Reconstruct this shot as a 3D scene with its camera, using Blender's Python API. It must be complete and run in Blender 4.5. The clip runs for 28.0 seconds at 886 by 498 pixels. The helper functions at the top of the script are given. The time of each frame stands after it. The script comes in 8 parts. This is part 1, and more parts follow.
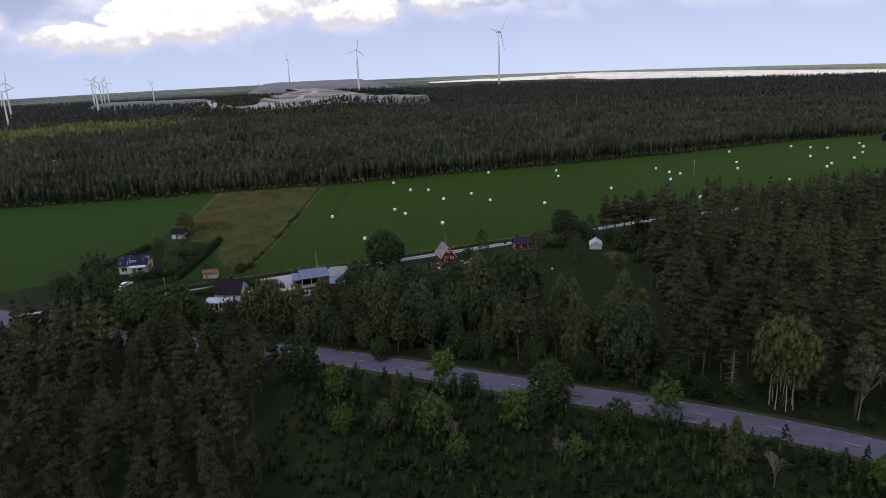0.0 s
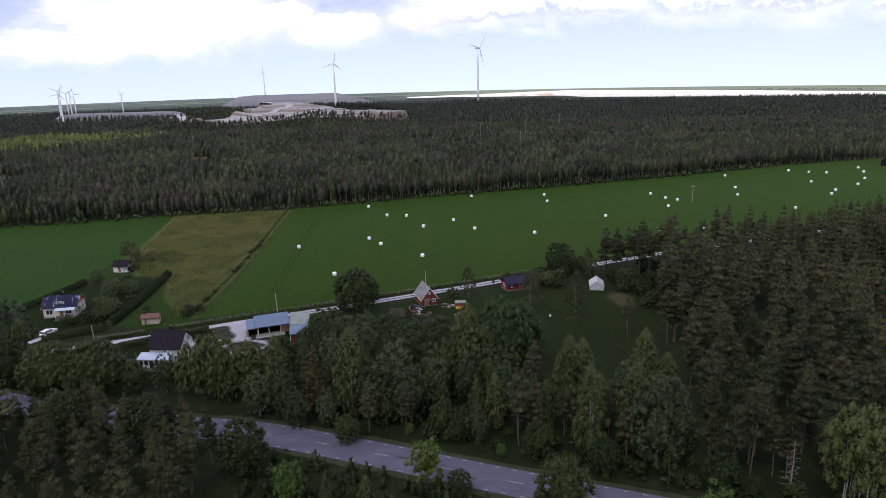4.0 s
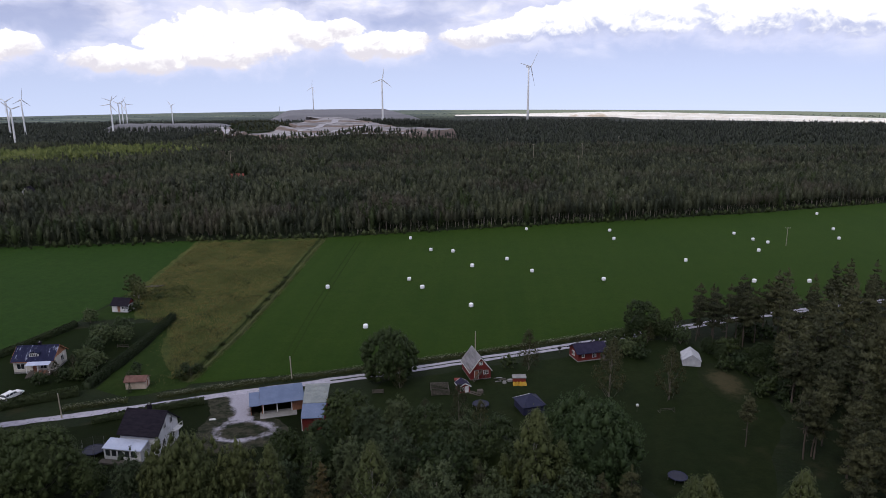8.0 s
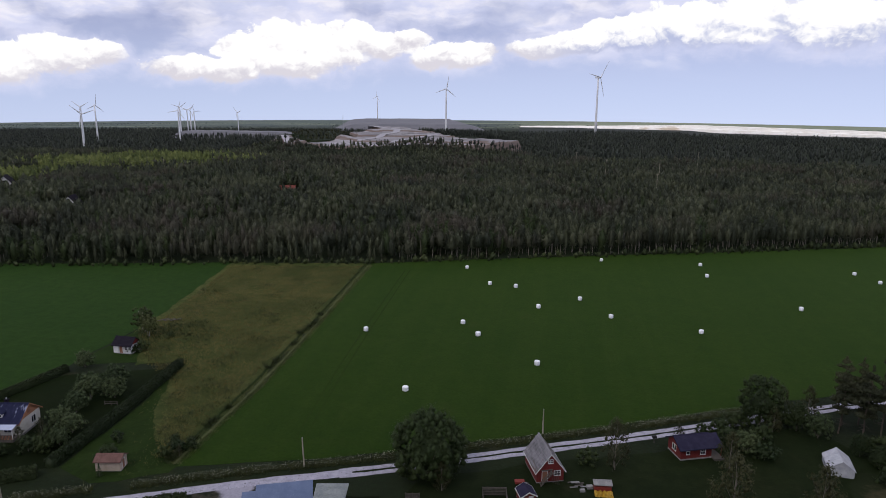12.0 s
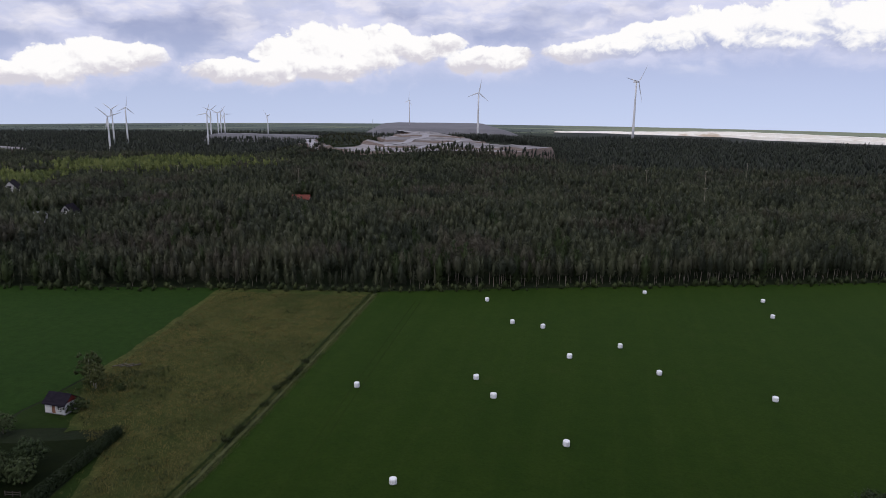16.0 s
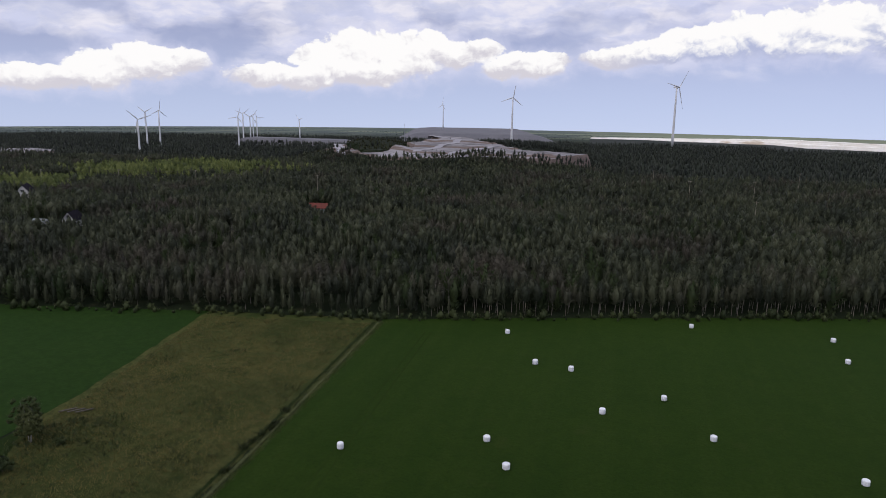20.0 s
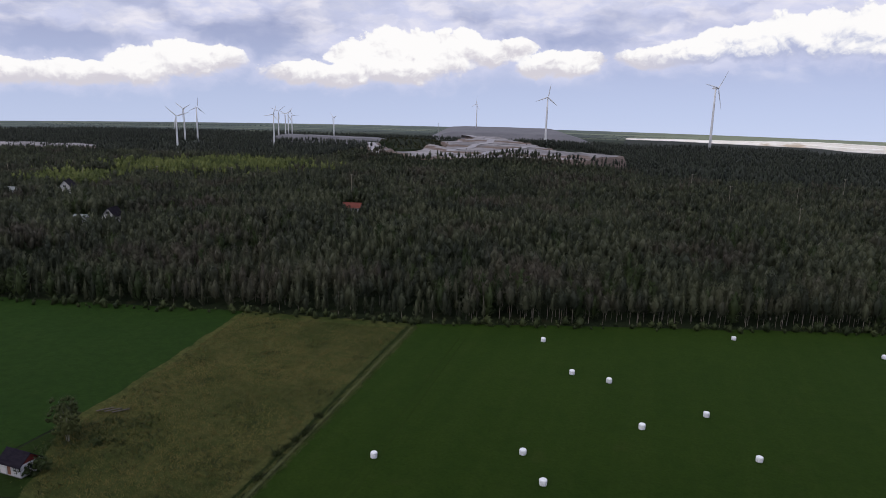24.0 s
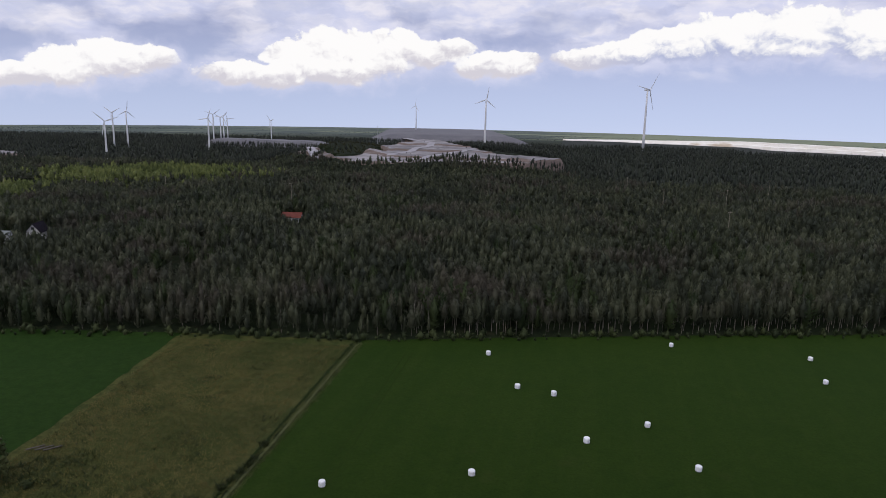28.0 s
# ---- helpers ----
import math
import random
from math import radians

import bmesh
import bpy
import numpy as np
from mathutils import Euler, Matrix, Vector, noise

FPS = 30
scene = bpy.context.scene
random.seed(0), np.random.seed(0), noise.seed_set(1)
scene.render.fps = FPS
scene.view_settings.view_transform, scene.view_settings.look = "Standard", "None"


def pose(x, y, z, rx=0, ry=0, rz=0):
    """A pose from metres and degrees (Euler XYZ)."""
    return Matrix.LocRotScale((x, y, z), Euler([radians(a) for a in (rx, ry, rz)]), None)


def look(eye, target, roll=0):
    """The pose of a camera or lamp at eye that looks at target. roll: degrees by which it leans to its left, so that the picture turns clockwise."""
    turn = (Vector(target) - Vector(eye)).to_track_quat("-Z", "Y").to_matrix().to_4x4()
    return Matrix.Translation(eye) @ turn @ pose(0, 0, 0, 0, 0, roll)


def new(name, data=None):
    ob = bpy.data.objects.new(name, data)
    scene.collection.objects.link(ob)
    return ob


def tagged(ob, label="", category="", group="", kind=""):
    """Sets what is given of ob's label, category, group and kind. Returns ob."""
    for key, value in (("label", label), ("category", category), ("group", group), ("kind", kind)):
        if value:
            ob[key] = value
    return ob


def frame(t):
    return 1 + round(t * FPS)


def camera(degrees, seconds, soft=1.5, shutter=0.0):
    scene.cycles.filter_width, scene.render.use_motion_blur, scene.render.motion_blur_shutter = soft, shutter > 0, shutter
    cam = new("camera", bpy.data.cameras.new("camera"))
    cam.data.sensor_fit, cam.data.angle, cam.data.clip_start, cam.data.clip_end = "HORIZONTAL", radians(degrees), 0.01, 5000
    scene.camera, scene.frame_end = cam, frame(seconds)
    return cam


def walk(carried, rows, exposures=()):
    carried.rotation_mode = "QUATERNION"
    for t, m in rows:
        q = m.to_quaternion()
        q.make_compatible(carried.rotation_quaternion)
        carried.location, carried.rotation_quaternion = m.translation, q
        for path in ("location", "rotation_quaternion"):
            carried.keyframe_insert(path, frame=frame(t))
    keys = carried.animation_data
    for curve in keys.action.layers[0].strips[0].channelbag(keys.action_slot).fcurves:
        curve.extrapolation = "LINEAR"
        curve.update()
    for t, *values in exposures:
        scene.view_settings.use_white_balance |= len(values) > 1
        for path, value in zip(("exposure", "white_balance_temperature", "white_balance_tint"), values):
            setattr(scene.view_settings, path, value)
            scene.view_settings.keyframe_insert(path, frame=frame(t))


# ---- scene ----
cam = camera(66.1, 28.0, soft=0.8)
PATH = [
    (0, (5.026, -12.272, 66.355), (4.969, -10.353, 65.794), -2.4),
    (0.5, (5.002, -10.028, 66.209), (4.967, -8.108, 65.649), -2.6),
    (1, (4.856, -7.594, 66.064), (4.852, -5.673, 65.507), -2.5),
    (1.5, (4.693, -4.746, 65.912), (4.701, -2.825, 65.358), -2.3),
    (2, (4.495, -1.288, 65.784), (4.508, 0.636, 65.235), -2.2),
    (2.5, (4.248, 2.79, 65.706), (4.26, 4.714, 65.162), -2.0),
    (3, (3.915, 7.428, 65.678), (3.933, 9.355, 65.141), -1.7),
    (3.5, (3.64, 12.36, 65.635), (3.657, 14.289, 65.106), -1.6),
    (5.5, (2.414, 32.671, 65.124), (2.392, 34.606, 64.622), -1.2),
    (6, (2.015, 37.63, 65.057), (1.976, 39.567, 64.563), -1.2),
    (6.5, (1.533, 42.39, 64.958), (1.479, 44.329, 64.468), -1.0),
    (7, (1.094, 47.181, 64.847), (1.021, 49.12, 64.364), -0.8),
    (7.5, (0.637, 51.917, 64.753), (0.547, 53.857, 64.274), -0.5),
    (8, (0.256, 56.626, 64.629), (0.145, 58.566, 64.157), -0.3),
    (8.5, (-0.061, 61.394, 64.514), (-0.191, 63.334, 64.046), -0.2),
    (9, (-0.372, 66.092, 64.408), (-0.523, 68.031, 63.944), -0.1),
    (9.5, (-0.577, 70.642, 64.314), (-0.749, 72.581, 63.854), 0.0),
    (10, (-0.878, 75.182, 64.223), (-1.073, 77.119, 63.767), 0.1),
    (10.5, (-1.156, 79.656, 64.085), (-1.374, 81.592, 63.633), 0.2),
    (11, (-1.535, 84.284, 63.934), (-1.778, 86.218, 63.486), 0.2),
    (11.5, (-1.957, 89.072, 63.818), (-2.224, 91.003, 63.372), 0.2),
    (12, (-2.354, 93.964, 63.678), (-2.642, 95.893, 63.234), 0.3),
    (12.5, (-2.529, 98.824, 63.569), (-2.835, 100.75, 63.126), 0.4),
    (13, (-2.719, 103.55, 63.541), (-3.041, 105.474, 63.1), 0.5),
    (13.5, (-2.733, 107.971, 63.537), (-3.068, 109.893, 63.097), 0.4),
    (15.5, (-2.751, 125.594, 63.752), (-3.125, 127.509, 63.317), 0.6),
    (16, (-2.724, 130.092, 63.834), (-3.106, 132.007, 63.4), 0.6),
    (16.5, (-2.804, 134.569, 63.906), (-3.191, 136.482, 63.471), 0.7),
    (17, (-2.897, 139.198, 63.908), (-3.292, 141.111, 63.475), 0.7),
    (17.5, (-2.875, 143.766, 63.836), (-3.276, 145.678, 63.406), 0.7),
    (18, (-2.823, 148.036, 63.703), (-3.234, 149.946, 63.276), 0.6),
    (18.5, (-2.71, 151.789, 63.479), (-3.133, 153.697, 63.054), 0.7),
    (19, (-2.72, 154.912, 63.283), (-3.168, 156.814, 62.86), 0.8),
    (19.5, (-2.874, 157.314, 63.133), (-3.349, 159.21, 62.712), 0.9),
    (20, (-3.215, 159.036, 62.981), (-3.694, 160.931, 62.56), 0.9),
    (20.5, (-3.629, 160.028, 62.835), (-4.116, 161.921, 62.415), 1.0),
    (21, (-3.928, 160.444, 62.748), (-4.438, 162.332, 62.327), 1.0),
    (21.5, (-4.128, 160.65, 62.766), (-4.649, 162.534, 62.344), 1.1),
    (23.5, (-5.083, 161.09, 63.754), (-5.638, 162.963, 63.326), 1.3),
    (24, (-5.408, 161.336, 64.143), (-5.973, 163.206, 63.716), 1.4),
    (24.5, (-5.711, 161.56, 64.664), (-6.283, 163.428, 64.236), 1.5),
    (25, (-5.794, 161.749, 65.285), (-6.37, 163.616, 64.857), 1.5),
    (25.5, (-5.804, 161.889, 65.978), (-6.386, 163.753, 65.549), 1.5),
    (26, (-5.82, 161.97, 66.644), (-6.408, 163.833, 66.215), 1.6),
    (26.5, (-5.812, 162.053, 67.256), (-6.406, 163.913, 66.827), 1.6),
    (27, (-5.758, 162.077, 67.752), (-6.306, 163.952, 67.326), 1.6),
    (27.5, (-5.909, 162.122, 68.068), (-6.35, 164.027, 67.644), 1.3),
    (28, (-6.136, 162.185, 68.238), (-6.537, 164.098, 67.816), 1.2),
]
# the clip's camera opens up a little while it first moves off
EXPOSURES = [(0, 0.17), (1, 0.54), (2, 0.65), (3, 0.72), (6, 0.43), (8, 0.29), (11, 0.16), (16, 0.02), (28, 0.0)]
walk(cam, [(t, look(eye, target, roll)) for t, eye, target, roll in PATH], EXPOSURES)

# ---- sky and light ----
SUN_AZ, SUN_EL = radians(-150), radians(52)          # azimuth from +y towards +x
world = bpy.data.worlds.new("sky_world")
scene.world = world
world.use_nodes = True


class Nodes:
    """Short ways to add and wire nodes."""

    def __init__(self, tree):
        self.t = tree
        tree.nodes.clear()

    def add(self, kind):
        return self.t.nodes.new(kind)

    def link(self, a, b):
        self.t.links.new(a, b)

    def put(self, socket, value):
        if isinstance(value, bpy.types.NodeSocket):
            self.link(value, socket)
        else:
            socket.default_value = value

    def math(self, op, a, b=0.0, c=0.0, clamp=False):
        n = self.add("ShaderNodeMath")
        n.operation, n.use_clamp = op, clamp
        for k, v in enumerate((a, b, c)):
            self.put(n.inputs[k], v)
        return n.outputs[0]

    def vmath(self, op, a, b=(0, 0, 0), out=0):
        n = self.add("ShaderNodeVectorMath")
        n.operation = op
        self.put(n.inputs[0], a)
        self.put(n.inputs[1], b)
        return n.outputs[out]

    def noise(self, vec, scale, detail=4.0, rough=0.55, dims="3D"):
        n = self.add("ShaderNodeTexNoise")
        n.noise_dimensions = dims
        self.link(vec, n.inputs["Vector"])
        n.inputs["Scale"].default_value = scale
        n.inputs["Detail"].default_value = detail
        n.inputs["Roughness"].default_value = rough
        return n.outputs["Fac"]

    def ramp(self, fac, a, b, smooth=True):
        """0 at a, 1 at b."""
        n = self.add("ShaderNodeMapRange")
        n.interpolation_type = "SMOOTHSTEP" if smooth else "LINEAR"
        self.put(n.inputs["Value"], fac)
        n.inputs["From Min"].default_value, n.inputs["From Max"].default_value = a, b
        return n.outputs["Result"]

    def mix(self, fac, a, b, blend="MIX"):
        n = self.add("ShaderNodeMix")
        n.data_type, n.blend_type = "RGBA", blend
        self.put(n.inputs[0], fac)
        self.put(n.inputs[6], (*a, 1) if isinstance(a, tuple) and len(a) == 3 else a)
        self.put(n.inputs[7], (*b, 1) if isinstance(b, tuple) and len(b) == 3 else b)
        return n.outputs[2]


# Cumulus heaps in the sky: azimuth, elevation, half width, half height, in degrees.
CUMULUS_A = [
    (-24.1, 3.0, 2.6, 1.9), (-21.4, 4.0, 2.9, 1.7), (-18.7, 3.5, 4.4, 2.2), (-15.5, 4.2, 2.6, 1.6), (-13.7, 3.8, 2.2, 1.4),
    (-11.2, 4.1, 2.0, 1.0), (-28.6, 1.9, 3.2, 1.1), (-25.8, 1.7, 3.0, 1.1), (-20.5, 1.9, 3.4, 0.9), (-7.7, 3.0, 3.6, 1.2),
    (-9.5, 2.5, 1.8, 0.7), (-6.0, 3.4, 2.2, 0.8),
]
CUMULUS_B = [
    (-37.5, 2.6, 3.3, 1.6), (-40.4, 1.9, 3.0, 1.6), (-34.8, 2.7, 2.2, 1.2), (-44.5, 1.3, 5.0, 1.1), (-49.5, 1.3, 3.4, 1.1),
    (-0.8, 3.5, 3.0, 1.0), (2.4, 4.0, 3.2, 1.2), (5.9, 4.7, 3.8, 1.6), (10.3, 5.2, 4.6, 1.9), (14.5, 5.4, 4.0, 2.1),
    (20.0, 5.0, 5.0, 2.0), (27.0, 4.6, 5.5, 1.7), (35.0, 4.2, 5.0, 1.6),
]
w = Nodes(world.node_tree)
direction = w.vmath("NORMALIZE", w.add("ShaderNodeTexCoord").outputs["Generated"])
sep = w.add("ShaderNodeSeparateXYZ")
w.link(direction, sep.inputs[0])
az = w.math("MULTIPLY", w.math("ARCTAN2", sep.outputs[0], sep.outputs[1]), 57.2958)
el = w.math("MULTIPLY", w.math("ARCSINE", sep.outputs[2]), 57.2958)
# Far land is lowered to fit the view; sky reaches two degrees below level.
lift = w.add("ShaderNodeCombineXYZ")
w.link(sep.outputs[0], lift.inputs[0])
w.link(sep.outputs[1], lift.inputs[1])
w.link(w.math("MAXIMUM", w.math("ADD", w.math("MULTIPLY", sep.outputs[2], 1.2), 0.20), 0.05), lift.inputs[2])
sky = w.add("ShaderNodeTexSky")
sky.sky_type, sky.sun_disc, sky.sun_elevation, sky.sun_rotation = "NISHITA", False, SUN_EL, SUN_AZ
sky.altitude, sky.air_density, sky.dust_density, sky.ozone_density = 60.0, 1.0, 0.6, 2.0
w.link(w.vmath("NORMALIZE", lift.outputs[0]), sky.inputs[0])
plane = w.add("ShaderNodeCombineXYZ")
w.link(az, plane.inputs[0])
w.link(el, plane.inputs[1])
flat = plane.outputs[0]


def heaps(drop):
    """How deep a direction lies inside the nearest cumulus, looked up a little lower in the sky."""
    best = None
    for a, e, ra, re in CUMULUS_A + CUMULUS_B:
        off = w.vmath("MULTIPLY", w.vmath("SUBTRACT", flat, (a, e + drop, 0)), (1 / ra, 1 / re, 0))
        one = w.math("SUBTRACT", 1.0, w.vmath("LENGTH", off, out=1))
        best = one if best is None else w.math("SMOOTH_MAX", best, one, 0.25)
    return best


heap, below = heaps(0.0), heaps(0.85)
warp = w.add("ShaderNodeTexNoise")
w.link(flat, warp.inputs["Vector"])
warp.inputs["Scale"].default_value, warp.inputs["Detail"].default_value = 0.55, 5.0
bent = w.vmath("ADD", flat, w.vmath("MULTIPLY", w.vmath("SUBTRACT", warp.outputs["Color"], (0.5, 0.5, 0.5)), (1.7, 1.1, 0)))


def puffs(vec, scale, detail, rough=0.5):
    """Rounded billows: highest in the middle of each cell."""
    n = w.add("ShaderNodeTexVoronoi")
    n.voronoi_dimensions, n.feature, n.normalize = "2D", "SMOOTH_F1", True
    w.link(vec, n.inputs["Vector"])
    for key, value in (("Scale", scale), ("Detail", detail), ("Roughness", rough), ("Smoothness", 0.35)):
        n.inputs[key].default_value = value
    return w.math("SUBTRACT", 0.5, n.outputs["Distance"])


stretch = w.vmath("MULTIPLY", bent, (1.0, 1.25, 1.0))
fine = w.noise(stretch, 0.45, 9.0, 0.6)
billow = puffs(stretch, 0.50, 3.0, 0.6)
shape = w.math("ADD", w.math("MULTIPLY_ADD", heap, 1.25, -0.26), w.math("MULTIPLY", billow, 1.05))
shape = w.math("ADD", shape, w.math("MULTIPLY", w.math("SUBTRACT", fine, 0.5), 0.9))
top = w.ramp(w.math("SUBTRACT", below, heap), -0.55, 0.35)
cover = w.mix(top, w.ramp(shape, -0.05, 0.42), w.ramp(shape, 0.02, 0.16))
# Thin wisps round the heaps; higher, greyer layers that thin out towards the horizon.
wisp = w.math("MULTIPLY", w.ramp(w.math("ADD", w.math("MULTIPLY", heap, 0.5), fine), 0.2, 0.7), 0.55)
above = w.vmath("MULTIPLY", bent, (0.55, 1.5, 1.0))
layer = w.math("ADD", w.noise(above, 0.22, 5.0, 0.5), w.math("MULTIPLY", w.ramp(el, 2.5, 8.5), 0.22))
veil = w.math("MULTIPLY", w.ramp(layer, 0.46, 0.70), w.ramp(el, 0.8, 3.6))
patch = w.math("MULTIPLY", w.ramp(w.math("ADD", w.noise(w.vmath("ADD", above, (7.0, 3.0, 0)), 0.26, 6.0, 0.55), w.math("MULTIPLY", puffs(above, 0.55, 2.0), 0.25)), 0.52, 0.66), w.ramp(el, 2.8, 5.5))
# Billows stand out white; creases between them and the undersides are grey.
under = puffs(w.vmath("ADD", stretch, (0.18, 0.42, 0)), 0.50, 3.0, 0.6)
relief = w.math("ADD", w.math("MULTIPLY", w.math("SUBTRACT", billow, under), 1.6), w.math("MULTIPLY", w.math("SUBTRACT", fine, 0.5), 1.6))
lit = w.ramp(w.math("ADD", w.math("MULTIPLY_ADD", below, 0.95, 0.0), relief), -0.30, 0.48)
pale = w.ramp(el, 7.0, -2.0)
air = w.mix(1.0, sky.outputs[0], (0.215, 0.149, 0.138), "MULTIPLY")
air = w.mix(w.math("MULTIPLY", pale, 0.55), air, (0.465, 0.58, 0.83))
grey = w.mix(w.ramp(w.noise(above, 0.55, 6.0, 0.55), 0.36, 0.66), (0.66, 0.685, 0.88), (0.90, 0.875, 0.95))
both = w.mix(w.math("MULTIPLY", veil, 0.85), air, grey)
both = w.mix(w.math("MULTIPLY", patch, 0.45), both, (0.47, 0.51, 0.70))
both = w.mix(wisp, both, (0.70, 0.71, 0.89))
east = w.ramp(az, -4.0, 6.0)
shade = w.mix(east, (0.66, 0.635, 0.70), (0.46, 0.50, 0.70))
white = w.mix(lit, shade, (0.985, 0.97, 0.97))
both = w.mix(cover, both, white)
background = w.add("ShaderNodeBackground")
w.link(both, background.inputs[0])
background.inputs[1].default_value = 1.0
w.link(background.outputs[0], w.add("ShaderNodeOutputWorld").inputs[0])

sun = new("sun", bpy.data.lights.new("sun", "SUN"))
sun.data.energy, sun.data.angle, sun.data.color = 0.85, radians(16), (1.0, 0.95, 0.87)
sun.matrix_world = look((0, 0, 0), (-math.sin(SUN_AZ) * math.cos(SUN_EL), -math.cos(SUN_AZ) * math.cos(SUN_EL), -math.sin(SUN_EL)))


# ---- materials ----
def surface(name, low, high, scale=1.0, rough=0.8, bump=0.0, fleck=None, fleck_scale=8.0, metal=0.0, stretch=(1, 1, 1), per_object=0.0, spec=0.3):
    """Two colours mixed by broad and by fine noise, in metres; flecks of a third; relief."""
    m = bpy.data.materials.new(name)
    m.use_nodes = True
    g = Nodes(m.node_tree)
    co = g.vmath("MULTIPLY", g.add("ShaderNodeTexCoord").outputs["Object"], stretch)
    broad = g.noise(co, scale, 5.0, 0.6)
    small = g.noise(co, scale * 7.3, 4.0, 0.6)
    fac = g.ramp(g.math("ADD", g.math("MULTIPLY", broad, 0.65), g.math("MULTIPLY", small, 0.35)), 0.33, 0.67)
    colour = g.mix(fac, low, high)
    if fleck:
        colour = g.mix(g.ramp(g.noise(co, fleck_scale, 3.0, 0.7), 0.56, 0.70), colour, fleck)
    if per_object:
        value = g.ramp(g.add("ShaderNodeObjectInfo").outputs["Random"], 0, 1, False)
        hsv = g.add("ShaderNodeHueSaturation")
        g.link(g.math("MULTIPLY_ADD", value, 2 * per_object, 1 - per_object), hsv.inputs["Value"])
        g.link(colour, hsv.inputs["Color"])
        colour = hsv.outputs[0]
    p = g.add("ShaderNodeBsdfPrincipled")
    g.link(colour, p.inputs["Base Color"])
    p.inputs["Metallic"].default_value = metal
    p.inputs["Specular IOR Level"].default_value = spec
    g.link(g.math("MULTIPLY_ADD", small, 0.2, rough - 0.1), p.inputs["Roughness"])
    if bump:
        b = g.add("ShaderNodeBump")
        b.inputs["Strength"].default_value = 0.6
        b.inputs["Distance"].default_value = bump
        g.link(g.math("ADD", broad, g.math("MULTIPLY", small, 0.6)), b.inputs["Height"])
        g.link(b.outputs[0], p.inputs["Normal"])
    g.link(p.outputs[0], g.add("ShaderNodeOutputMaterial").inputs[0])
    return m


def foliage(name, low, high, place=0.15, dry=None):
    """Leaves or needles: varied by clump, by plant and, in woods, by place; light passes through in part."""
    m = bpy.data.materials.new(name)
    m.use_nodes = True
    g = Nodes(m.node_tree)
    island = g.add("ShaderNodeNewGeometry").outputs["Random Per Island"]
    own = g.add("ShaderNodeObjectInfo").outputs["Random"]
    co = g.add("ShaderNodeTexCoord").outputs["Object"]
    where = g.noise(co, place, 3.0, 0.6)
    fac = g.math("ADD", g.math("MULTIPLY", island, 0.10), g.math("MULTIPLY", g.ramp(where, 0.3, 0.7), 0.35))
    tone = g.add("ShaderNodeAttribute")
    tone.attribute_name = "tone"
    joined_wood = g.math("GREATER_THAN", tone.outputs["Fac"], 0.5)
    each = g.math("ADD", g.math("MULTIPLY", own, g.math("SUBTRACT", 1.0, joined_wood)), g.math("MULTIPLY", g.math("SUBTRACT", tone.outputs["Fac"], 1.0), joined_wood))
    fac = g.math("ADD", fac, g.math("MULTIPLY", each, 0.6))
    colour = g.mix(g.ramp(fac, 0.1, 1.0), low, high)
    if dry:
        colour = g.mix(g.math("MULTIPLY", g.ramp(g.noise(co, place * 0.4, 4.0, 0.6), 0.5, 0.68), 0.75), colour, dry)
    p = g.add("ShaderNodeBsdfPrincipled")
    g.link(colour, p.inputs["Base Color"])
    p.inputs["Roughness"].default_value = 0.62
    p.inputs["Specular IOR Level"].default_value = 0.22
    tr = g.add("ShaderNodeBsdfTranslucent")
    g.link(colour, tr.inputs[0])
    mx = g.add("ShaderNodeMixShader")
    mx.inputs[0].default_value = 0.3
    g.link(p.outputs[0], mx.inputs[1])
    g.link(tr.outputs[0], mx.inputs[2])
    g.link(mx.outputs[0], g.add("ShaderNodeOutputMaterial").inputs[0])
    return m


